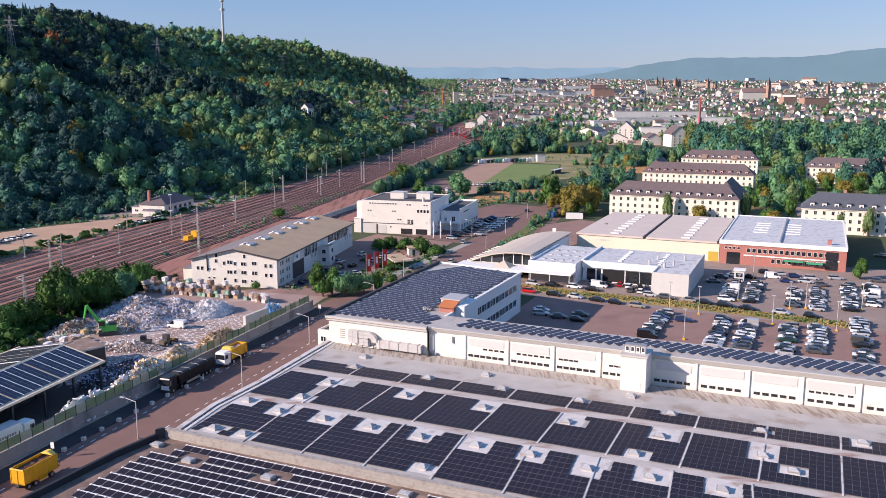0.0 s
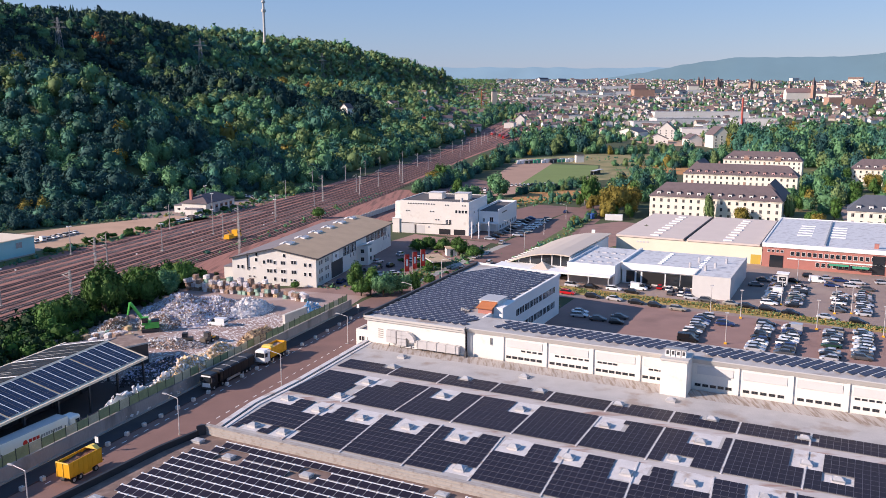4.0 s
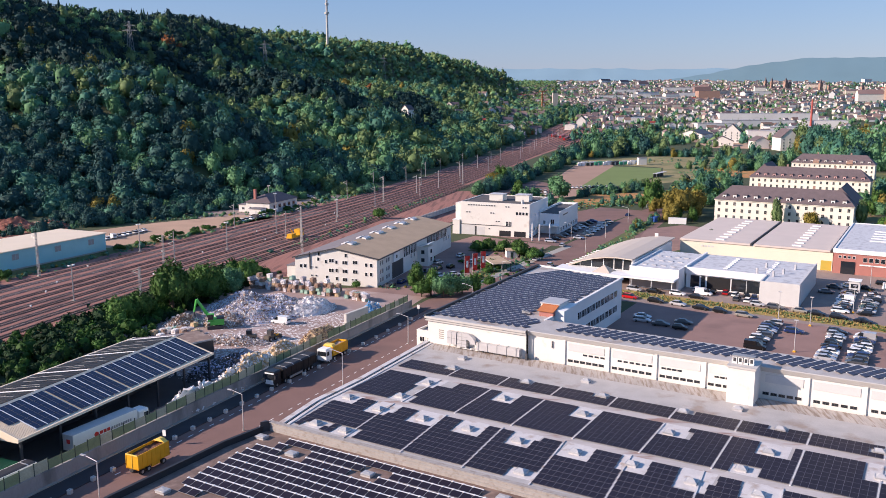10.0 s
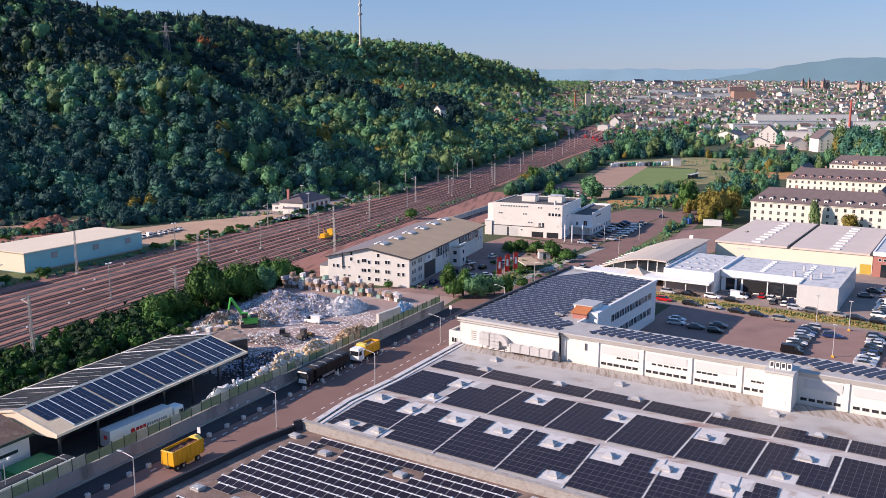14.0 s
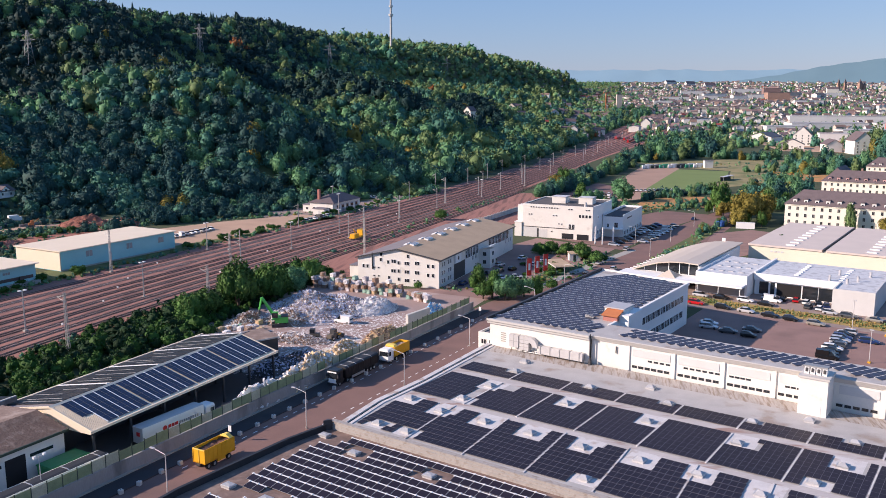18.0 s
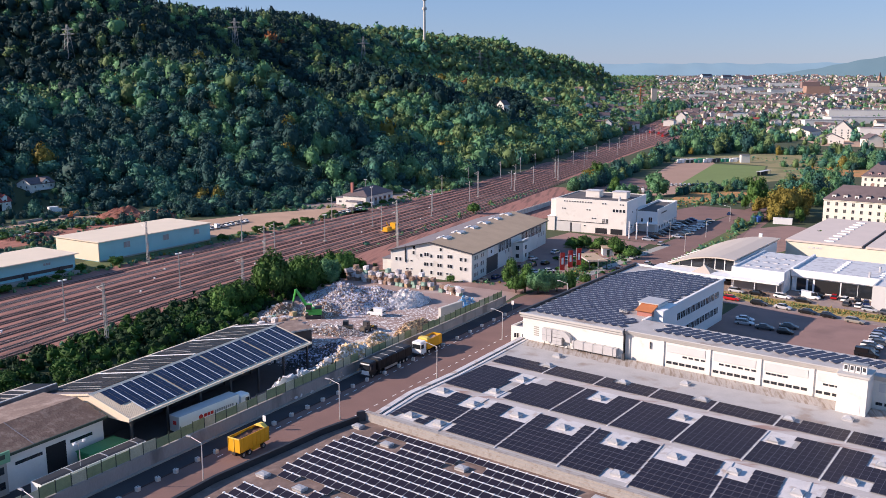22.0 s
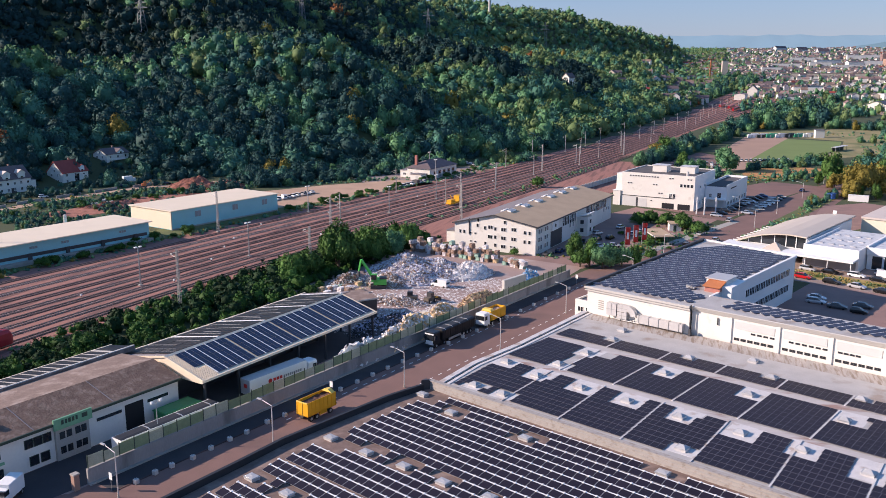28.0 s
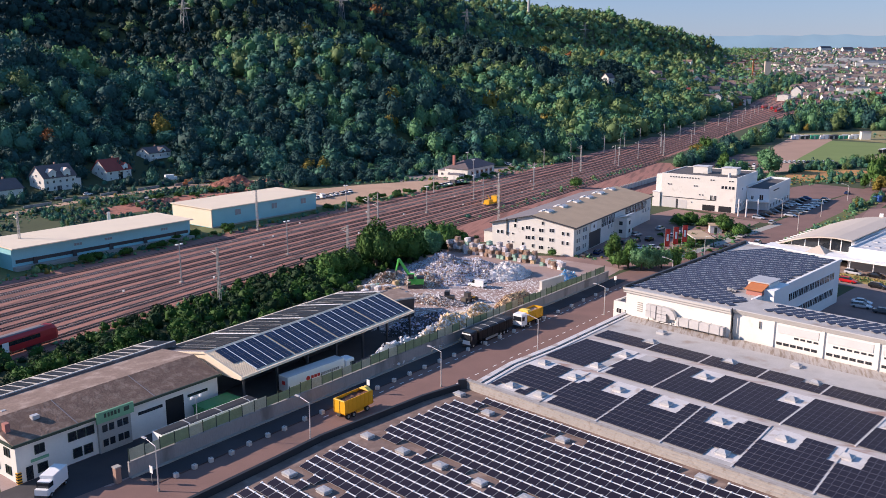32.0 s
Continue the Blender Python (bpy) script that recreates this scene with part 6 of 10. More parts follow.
part("parapet", boxes((11, 26.2, 151.7, 152, 3.6, 6.5), (25.9, 26.2, 152, 185, 5.9, 6.5), (11, 11.3, 152, 185, 5.9, 6.5)), "white2", mid)
part("canopy", boxes((6, 26.2, 146.5, 151.7, 3.6, 4.1)), "white2", mid)
part("glazing", boxes((11.4, 25.6, 151.9, 151.99, 0.3, 3.3)), "shutter", mid, "grey glazed shop front")
for i in range(4):
    part("column", rod(bmesh.new(), (7 + i * 6.2, 147, 0), (7 + i * 6.2, 147, 3.6), 0.12), "white2", mid)
for i in range(12):
    part("vent", boxes((13 + (i % 4) * 3, 14.4 + (i % 4) * 3, 158 + (i // 4) * 8, 159.2 + (i // 4) * 8, 6.0, 6.22)), "galv_pale", mid)
arc = thing("arched_showroom", "showroom under a pale arched roof with glass front", "building", HALL)
prof = [(-14.5, 1.6), (-11, 3.4), (-7, 5.0), (-3, 6.2), (1, 6.9), (5, 7.15), (9.8, 6.9)]
vault = bmesh.new()
rows_ = []
for y in (157.5, 203.5):
    rows_.append([vault.verts.new((x, y + (0 if y < 180 else 0.35 * x), z)) for x, z in prof] + [vault.verts.new((x, y + (0 if y < 180 else 0.35 * x), z + 0.35)) for x, z in prof[::-1]])
n_ = len(rows_[0])
for i in range(n_):
    vault.faces.new((rows_[0][i], rows_[0][(i + 1) % n_], rows_[1][(i + 1) % n_], rows_[1][i]))
vault.faces.new(rows_[0][::-1])
vault.faces.new(rows_[1])
bmesh.ops.recalc_face_normals(vault, faces=list(vault.faces))
part("roof", vault, "vault", arc, "pale arched sheet roof")
gl = bmesh.new()
f_ = [gl.verts.new((x, 159.0, z)) for x, z in [(-12.5, 0.2), (9.4, 0.2), (9.4, 6.6), (5, 6.9), (1, 6.6), (-3, 5.9), (-7, 4.7), (-11, 3.1)]]
gl.faces.new(f_)
part("glazing", gl, "glass", arc)
for x, z in ((-8, 4.3), (-4, 5.5), (0, 6.3), (3.5, 6.8), (6.5, 6.8), (9.4, 6.7)):
    part("mullion", boxes((x - 0.12, x + 0.12, 158.8, 158.98, 0, z)), "white2", arc)
part("transom", boxes((-9, 9.4, 158.8, 158.97, 3.1, 3.35)), "white2", arc)
part("wall_side", boxes((9.4, 9.8, 159, 203, 0, 6.6)), "white2", arc)
part("plinth", boxes((-14, 12, 150.0, 158.6, 2.9, 3.3)), "white2", arc, "white flat canopy in front")
for i in range(14):
    part("beam", boxes((-16.5, -14.0, 159 + i * 2.9, 159.3 + i * 2.9, 1.4, 1.7)), "white2", arc)
tent = bmesh.new()
t0 = [tent.verts.new(p) for p in ((-1, 151, 3.3), (5, 151, 3.3), (5, 157, 3.3), (-1, 157, 3.3))]
tp_ = tent.verts.new((2, 154, 5.4))
for i in range(4):
    tent.faces.new((t0[i], t0[(i + 1) % 4], tp_))
part("skylight", tent, "vault", arc, "small pyramid skylight")
tot = thing("entrance_pylon", "slim white entrance pylon", "sign", on(HALL, 3.5, 205))
part("slab", boxes((-0.6, 0.6, -0.3, 0.3, 0, 8.5)), "white2", tot)

yl = thing("pale_yellow_hall", "long pale yellow hall with three low gabled roofs", "building", HALL)
part("wall", boxes((11.5, 62.6, 208, 270, 0, 6.4)), "yellow_wall", yl)
for i in range(2):
    x0 = 11.3 + i * 25.8
    part("roof", prism([(x0, 207.6), (x0 + 24.6, 207.6), (x0 + 24.6, 270.4), (x0, 270.4)], 6.4, 7.0), "roof_pinkish", yl)
    for k in range(9):
        part("roof_light", boxes((x0 + 12, x0 + 15, 211 + k * 6.4, 212.2 + k * 6.4, 7.0, 7.35)), "white2", yl)
    part("gutter", boxes((x0 + 24.7, x0 + 25.1, 207.6, 270.4, 6.4, 7.25)), "dark", yl)
part("gutter", boxes((62.2, 62.7, 207.6, 270.4, 6.4, 7.3)), "dark", yl)
part("door", boxes((59.0, 62.3, 207.94, 208.02, 0.1, 3.4)), "yellow_dark", yl)
for i in range(4):
    part("lettering", boxes((19 + i * 1.2, 19.8 + i * 1.2, 207.92, 208.02, 4.6, 5.2)), "panel_grey", yl)
rd = thing("red_brick_shop", "low red brick shop building with white bands", "building", HALL)
part("wall", boxes((63, 103, 205.5, 272, 0, 7.4)), "brick", rd)
part("roof", boxes((63.3, 102.7, 205.8, 271.7, 7.9, 8.05)), "roof_white", rd, "white flat roof")
part("parapet", boxes((62.8, 103.2, 205.2, 205.8, 6.9, 8.3), (62.8, 63.3, 205.8, 272.2, 7.4, 8.3), (102.7, 103.2, 205.8, 272.2, 7.4, 8.3), (63.3, 102.7, 271.7, 272.2, 7.4, 8.3)), "white2", rd, "white roof parapet")
part("band", boxes((71, 101, 205.3, 205.5, 3.2, 3.6)), "white2", rd)
windows(rd, pose(0, 205.5, 0), [(72.5 + i * 1.75, 4.4) for i in range(15)], 1.25, 1.5, 0)
windows(rd, pose(0, 205.5, 0), [(80.5 + i * 1.75, 1.2) for i in range(11)], 1.25, 1.5, 0)
windows(rd, pose(0, 205.5, 0), [(65 + i * 1.4, 5.2) for i in range(4)], 0.9, 0.9, 0)
part("entrance", boxes((65.4, 69.6, 205.3, 205.52, 0, 4.2)), "glass", rd)
part("stair_glass", boxes((96.8, 100.4, 205.3, 205.52, 0.3, 6.4)), "glass", rd)
part("awning", boxes((84, 90, 203.2, 205.4, 2.5, 2.8), (91, 96, 203.2, 205.4, 2.2, 2.5)), "awning", rd, "green shop awnings")
part("chimney", boxes((97, 98.4, 210, 211.4, 8.05, 9.6)), "brick", rd)
for k in range(10):
    part("roof_light", boxes((72 + (k % 2) * 11, 77 + (k % 2) * 11, 228 + (k // 2) * 6, 228.6 + (k // 2) * 6, 8.05, 8.3)), "white2", rd)
part("duct", boxes((82.0, 82.5, 208, 268, 8.05, 8.5)), "galv", rd)


def barracks(x0, x1, y0, label, roof="slate", depth=15.0, dormer="white2", gables=False, wing=0):
    b = thing("barracks", label, "building", HALL, "rendered barracks")
    e, rz = 10.4, 16.6
    part("wall_front", boxes((x0, x1, y0, y0 + 0.4, 0, e)), "cream", b)
    part("wall_left", boxes((x0, x0 + 0.4, y0 + 0.4, y0 + depth, 0, e)), "cream", b)
    part("wall_right", boxes((x1 - 0.4, x1, y0 + 0.4, y0 + depth, 0, e)), "cream", b)
    part("wall_back", boxes((x0, x1, y0 + depth, y0 + depth + 0.4, 0, e)), "cream", b)
    bm = bmesh.new()
    o = 0.6
    lo = [bm.verts.new(p) for p in ((x0 - o, y0 - o, e), (x1 + o, y0 - o, e), (x1 + o, y0 + depth + o, e), (x0 - o, y0 + depth + o, e))]
    hi = [bm.verts.new((x0 + 6, y0 + depth / 2, rz)), bm.verts.new((x1 - 6, y0 + depth / 2, rz))]
    bm.faces.new((lo[0], lo[1], hi[1], hi[0]))
    bm.faces.new((lo[1], lo[2], hi[1]))
    bm.faces.new((lo[2], lo[3], hi[0], hi[1]))
    bm.faces.new((lo[3], lo[0], hi[0]))
    bm.faces.new(lo[::-1])
    part("roof", bm, roof, b, "dark hipped roof")
    part("cornice", boxes((x0 - 0.3, x1 + 0.3, y0 - 0.3, y0 - 0.002, e - 0.45, e - 0.02)), "cream", b)
    n = int((x1 - x0) / 3.4)
    windows(b, pose(0, y0, 0), [(x0 + 2 + (x1 - x0 - 4) * i / (n - 1), z) for i in range(n) for z in (1.6, 4.7, 7.8)], 1.1, 1.6, 1, "window_grey")
    windows(b, pose(x1, 0, 0, 0, 0, 90), [(y0 + 3.5 + i * 4, z) for i in range(3) for z in (1.6, 4.7, 7.8)], 1.1, 1.6, 1, "window_grey")
    nd = int((x1 - x0) / 4.8)
    d0 = None
    for i in range(nd):
        m = pose(x0 + 4 + (x1 - x0 - 8) * i / (nd - 1), y0 + 0.8, e + 0.55)
        if d0:
            d1 = share("dormer", d0, b, m)
            for c in d0.children:
                share(c.name.split(".")[0], c, d1, Matrix())
        else:
            d0 = part("dormer", boxes((-0.8, 0.8, 0, 2.8, 0, 1.7)), dormer, b, "", m)
            part("dormer_roof", extrude_x([(-0.25, 1.7), (3.2, 2.0), (-0.25, 2.05)], -0.98, 0.98), roof, d0)
            part("pane", boxes((-0.42, 0.42, -0.03, 0, 0.25, 1.05)), "glass", d0)
    if wing:
        xa, xb = (x0, x0 + 13) if wing < 0 else (x1 - 13, x1)
        part("rear_wing", boxes((xa, xb, y0 + depth + 0.4, y0 + depth + 22, 0, e)), "cream", b)
        bm, xm = bmesh.new(), (xa + xb) / 2
        q = [bm.verts.new(p) for p in ((xa - o, y0 + 6, e), (xb + o, y0 + 6, e), (xb + o, y0 + depth + 22.6, e), (xa - o, y0 + depth + 22.6, e), (xm, y0 + depth / 2, rz + 1.3), (xm, y0 + depth + 18, rz + 1.3))]
        for k in ((0, 1, 4), (1, 2, 5, 4), (2, 3, 5), (3, 0, 4, 5), (3, 2, 1, 0)):
            bm.faces.new([q[i] for i in k])
        part("wing_roof", bm, roof, b)
    for i in range(2):
        x = x0 + (x1 - x0) * (0.3 + 0.4 * i)
        part("chimney", boxes((x - 0.5, x + 0.5, y0 + depth / 2 + 1, y0 + depth / 2 + 2, rz - 1.2, rz + 1.2)), "brick_pale", b)
        if gables:
            part("gable", extrude_x([(y0 - 0.3, e - 0.6), (y0 + 5, e - 0.6), (y0 + 5, e + 3.6), (y0 - 0.3, e + 1.6)], x - 2, x + 2), "brick_pale", b)
    return b


barracks(0.8, 60, 307, "white rendered barracks with hipped slate roof and dormers", wing=1)
barracks(-7.6, 57.4, 432, "long barracks with red-framed dormers in a slate roof", dormer="dormer_pink", wing=-1)
barracks(-3.5, 51, 562, "rear barracks with small gables on the roof", gables=True)
barracks(87, 142, 290, "cream barracks under a blue-grey slate roof", roof="slate_blue")
barracks(84, 150, 512, "yellowish barracks among trees", gables=True)

# ---- west of the tracks ----
WA = flat(-180.6, 252.2, 72.0)
wa = thing("rail_warehouse", "pale green sheet-metal warehouse with cream roof", "warehouse", WA)
part("wall", boxes((0, 51, 0, 23.5, 0, 6.7)), "teal", wa)
part("wall_gable", boxes((-0.08, -0.004, 0.3, 23.3, 0.2, 6.6)), "roof_cream", wa)
part("roof", boxes((-0.5, 51.5, -0.6, 24.0, 6.7, 7.0)), "roof_cream", wa)
for x in (11.5, 29.0, 44.0):
    window(wa, front(x, 0, 3.4), 2.8, 2.2, "teal", "glass_pale", 1)
part("downpipe", rod(bmesh.new(), (-0.2, -0.2, 0), (-0.2, -0.2, 6.6), 0.12), "concrete", wa)
part("plinth", boxes((0, 51, -0.15, -0.004, 0, 0.5)), "concrete", wa)
WB = flat(-196.5, 178.5, 72.0)
wbh = thing("rail_goods_shed", "long low goods shed with dark loading band", "warehouse", WB)
part("wall", boxes((0, 60, 0, 19, 0, 6.3)), "teal", wbh)
part("roof", boxes((-0.4, 60.4, -1.6, 19.4, 6.3, 6.6)), "roof_cream", wbh)
part("loading_band", boxes((1.0, 59, -0.1, -0.004, 1.9, 2.9)), "dark", wbh, "dark loading door band")
part("ramp", boxes((0, 60, -2.2, -0.1, 0, 1.1)), "concrete", wbh)
for x in (20, 30, 50):
    window(wbh, front(x, 0, 4.1), 2.6, 0.9, "teal", "glass_pale", 2)
for i in range(5):
    part("buffer", boxes((6 + i * 12, 7.2 + i * 12, -0.5, -0.1, 0.6, 3.0)), "dark", wbh)
part("chimney", rod(bmesh.new(), (44, 22.5, 0), (44, 22.5, 8.6), 0.6, 0.55, 10), "galv_pale", wbh)
WC = flat(-212, 128, 72.0)
wc = thing("rail_store", "pale flat-roofed store beside the tracks", "warehouse", WC)
part("wall", boxes((0, 47, 3, 22, 0, 8.6)), "teal", wc)
part("roof", boxes((-0.3, 47.3, 2.7, 22.3, 8.6, 8.9)), "roof_cream", wc)
for i in range(3):
    window(wc, front(8 + i * 14, 3, 4), 2.4, 1.4, "teal", "glass_pale", 1)


def house(m, l, w, e, r, wall, roof, label, nwin=3, group="", chim=True, name="house", split=True):
    """A house with a gabled roof; x along the ridge."""
    h = thing(name, label, "house", m, group)
    part("wall", extrude_x([(0, 0), (w, 0), (w, e), (w / 2, r - 0.15), (0, e)], 0, l), wall, h)
    part("roof", extrude_x([(-0.5, e - 0.25), (w / 2, r), (w / 2, r + 0.25), (-0.5, e)], -0.4, l + 0.4), roof, h)
    part("roof", extrude_x([(w / 2, r), (w + 0.5, e - 0.25), (w + 0.5, e), (w / 2, r + 0.25)], -0.4, l + 0.4), roof, h)
    if chim:
        part("chimney", boxes((l * 0.6, l * 0.6 + 0.7, w * 0.55, w * 0.55 + 0.7, r - 1.0, r + 1.0)), "brick_pale", h)
    if nwin:
        fl = max(1, int(e // 2.8))
        windows(h, pose(0, 0, 0), [(l * (i + 0.5) / nwin, 1.0 + k * 2.8) for i in range(nwin) for k in range(fl)], 1.1, 1.3, 1)
        w0 = None
        for y in (w * 0.3, w * 0.7):
            for k in range(fl):
                mm = front(0, y, 1.0 + k * 2.8, -90)
                w0 = window_again(w0, h, mm) if w0 else window(h, mm, 1.0, 1.3, "white2", "glass", 1)
        window(h, front(0, w / 2, e + 0.3, -90), 1.0, 1.2)
    return h


def cross_gable(h, x, half, w, e, top, wall, roof):
    """A gabled dormer over the front wall of a house."""
    m = pose(x, 0, 0, 0, 0, 90)
    d_ = part("dormer", extrude_x([(-half, e - 1.0), (half, e - 1.0), (half, top - half * 0.7), (0, top), (-half, top - half * 0.7)], -0.12, w * 0.45), wall, h, "", m)
    part("dormer_roof", extrude_x([(-half - 0.3, top - half * 0.7 - 0.25), (0, top), (0, top + 0.2), (-half - 0.3, top - half * 0.7)], -0.35, w * 0.45), roof, d_)
    part("dormer_roof", extrude_x([(0, top), (half + 0.3, top - half * 0.7 - 0.25), (half + 0.3, top - half * 0.7), (0, top + 0.2)], -0.35, w * 0.45), roof, d_)
    part("pane", boxes((-0.16, -0.12, -0.55, 0.55, e - 0.4, e + 0.9)), "glass", d_)


h1 = house(flat(-303, 299.5, 78), 16.5, 11, 6.4, 11.6, "white", "slate", "white double house with dark steep roof and two cross gables", 5)
cross_gable(h1, 4.6, 1.7, 11, 6.4, 10.2, "white", "roof_pinkish")
cross_gable(h1, 12.0, 1.7, 11, 6.4, 10.2, "white", "roof_pinkish")
part("porch", boxes((16.4, 20.0, 1.5, 7.5, 0, 4.6)), "white", h1)
part("porch_roof", boxes((16.4, 20.2, 1.3, 7.7, 4.6, 4.8)), "roof_grey", h1)
part("garage_door", boxes((6.4, 8.8, -0.06, 0.0, 0.1, 2.4)), "dark", h1)
h2 = house(flat(-299, 335.5, 80), 15, 11, 5.6, 11.0, "white", "roof_red", "white gabled house with red tiled roof and dormer", 3)
cross_gable(h2, 11.6, 1.3, 11, 5.6, 8.9, "white2", "roof_red")
part("terrace_glass", boxes((7.0, 9.6, -0.08, 0.0, 0.1, 4.6)), "glass", h2)
h3 = house(flat(-302, 372, 80, 5.0), 15, 10, 6.0, 8.6, "white", "slate", "white house with balcony on the wooded slope", 3)
bal = part("balcony", boxes((2.0, 13.0, -1.6, 0.0, 2.7, 2.9)), "concrete_white", h3)
part("railing", boxes((2.0, 13.0, -1.6, -1.52, 2.9, 3.8)), "white2", bal)
cross_gable(h3, 9.5, 2.2, 10, 6.0, 8.4, "white2", "slate")
house(flat(-301, 270, 78), 13, 11, 4.8, 8.6, "white", "slate", "grey-roofed terrace at the end of the lane", 3)
house(flat(-303, 232, 70), 16, 11, 5.6, 9.6, "white", "slate", "grey-roofed house beside the lane", 4)
lane_x = lambda y: float(np.interp(y, (225, 290, 335, 376), (-275, -268, -257, -223)))
# garden walls, mini excavator, box lorry and planks at the end of the lane
for y0_ in (262, 281, 300, 319, 338):
    gw = thing("garden_wall", "low grey garden wall beside the lane", "wall", flat(lane_x(y0_) - 6.5, y0_, 80), "garden walls")
    part("wall", boxes((0, 13, 0, 0.25, 0, 1.0)), "concrete_pale", gw)
    part("coping", boxes((-0.03, 13.03, -0.05, 0.3, 1.0, 1.08)), "concrete", gw)
me_ = thing("mini_excavator", "orange-red mini excavator beside the earth mound", "excavator", flat(-257, 341, 40))
for sy in (-0.8, 0.8):
    part("crawler", boxes((-1.3, 1.3, sy - 0.25, sy + 0.25, 0, 0.6)), "dark", me_)
part("house", boxes((-1.3, 0.9, -0.9, 0.9, 0.7, 1.7)), "orange_tile", me_)
part("cab", boxes((-0.4, 0.9, -0.85, 0.3, 1.7, 2.9)), "orange_tile", me_)
part("boom", rod(bmesh.new(), (0.9, 0.3, 1.4), (3.0, 0.3, 3.4), 0.2, 0.15), "orange_tile", me_)
part("stick", rod(bmesh.new(), (3.0, 0.3, 3.4), (4.0, 0.3, 1.4), 0.15, 0.12), "orange_tile", me_)
part("bucket", boxes((3.7, 4.3, 0.0, 0.6, 0.9, 1.5)), "dark", me_)
bl_ = thing("box_van", "white box van parked at the end of the lane", "van", flat(-275, 352, 60))
part("box_body", boxes((-2.0, 2.4, -1.1, 1.1, 0.7, 3.2)), "white2", bl_)
part("cab", boxes((2.4, 4.0, -1.0, 1.0, 0.5, 2.1)), "white2", bl_)
for x_ in (-1.2, 3.0):
    for sy in (-0.9, 0.9):
        wheel(bl_, x_, sy, 0.38, 0.25)
for k_, (x_, y_) in enumerate(((-244, 290), (-241, 296), (-247, 300))):
    pk = thing("material_stack", "stack of pale building boards on the bare earth", "stack", flat(x_, y_, 40 + 35 * k_), "stacks by the lane")
    part("boards", boxes((-1.5, 1.5, -0.7, 0.7, 0.15, 0.9)), "concrete_white", pk)
    part("bearer", boxes((-1.3, -1.1, -0.7, 0.7, 0, 0.15), (1.1, 1.3, -0.7, 0.7, 0, 0.15)), "sleeper", pk)
al = thing("garden_shed", "small white allotment shed at the foot of the hill", "shed", flat(-105, 603, 75))
part("wall", boxes((0, 7, 0, 5, 0, 3.2)), "white", al)
part("roof", boxes((-0.4, 7.4, -0.4, 5.4, 3.2, 3.45)), "roof_white", al)
part("window", boxes((2.2, 4.4, -0.05, 0.0, 1.1, 2.3)), "glass", al)

HUT = flat(-135.2, 408.6, 77)
ht = thing("railway_hut", "white railway building with dark hipped roof", "building", HUT)
part("wall", boxes((0, 27, 0, 14, 0, 5.2)), "white", ht)
bm = bmesh.new()
lo = [bm.verts.new(p) for p in ((-0.8, -0.8, 5.2), (27.8, -0.8, 5.2), (27.8, 14.8, 5.2), (-0.8, 14.8, 5.2))]
hi = [bm.verts.new((7.0, 7.0, 8.9)), bm.verts.new((20.0, 7.0, 8.9))]
for q in ((lo[0], lo[1], hi[1], hi[0]), (lo[1], lo[2], hi[1]), (lo[2], lo[3], hi[0], hi[1]), (lo[3], lo[0], hi[0]), tuple(lo[::-1])):
    bm.faces.new(q)
part("roof", bm, "slate", ht)
part("chimney", boxes((2.0, 3.2, 9.5, 10.7, 5.6, 11.6)), "brick", ht)
for i in range(5):
    door_ = part("door", boxes((3.0 + i * 4.7, 5.8 + i * 4.7, -0.06, 0.01, 0.3, 4.0)), "shutter", ht, "blue-grey folding door")
    part("pane", boxes((3.4 + i * 4.7, 5.4 + i * 4.7, -0.1, -0.06, 2.2, 3.6)), "glass", door_)
for y in (2.5, 11.5):
    window(ht, front(0, y, 1.4, -90), 1.2, 1.6)
part("downpipe", rod(bmesh.new(), (-0.1, 0.3, 0), (-0.1, 0.3, 5.2), 0.1), "concrete", ht)
at = thing("hut_annex", "low white annex of the railway building", "annex", on(HUT, 1.0, 14.0))
part("wall", boxes((0, 6, 0.02, 5, 0, 3.6)), "white", at)
part("roof", boxes((-0.3, 6.3, 0.02, 5.3, 3.6, 3.85)), "roof_grey", at)
window(at, front(0, 2.4, 1.2, -90), 1.6, 1.2)
fh = thing("store_hut", "small white flat-roofed store in front of the railway building", "hut", on(HUT, -7.5, 1.0))
part("wall", boxes((0, 5, 0, 6.5, 0, 3.0)), "white", fh)
part("roof", boxes((-0.3, 5.3, -0.3, 6.8, 3.0, 3.25)), "roof_grey", fh)
part("door", boxes((-0.05, 0.0, 2.2, 3.4, 0.05, 2.2)), "panel_grey", fh)

# boundary wall, carport and hut between the office house and the cube building
bw = thing("boundary_wall", "low pale concrete wall beside the gravel strip", "wall", flat(-59.1, 382.9, 74.5))
for i in range(14):
    part("panel", boxes((i * 4.0, i * 4.0 + 3.95, 0, 0.25, 0, 2.3)), "concrete_white", bw)
    part("post", boxes((i * 4.0 - 0.12, i * 4.0 + 0.12, -0.06, 0.31, 0, 2.6)), "concrete", bw)
cp = thing("carport", "flat brownish carport roof on slim posts", "carport", flat(-21, 289.5, -69))
part("roof", boxes((0, 14, 0, 6.5, 2.8, 3.05)), "roof_tan", cp)
part("fascia", boxes((-0.05, 14.05, -0.08, 0, 2.7, 3.1)), "fascia", cp)
for x in (0.3, 4.8, 9.2, 13.6):
    for y in (0.3, 6.1):
        part("post", boxes((x - 0.08, x + 0.08, y - 0.08, y + 0.08, 0, 2.8)), "dark", cp)
gh = thing("garden_hut", "small pale hut among the bushes", "hut", flat(-12.6, 303.5, 12))
part("wall", boxes((0, 4, 0, 3.4, 0, 2.6)), "white", gh)
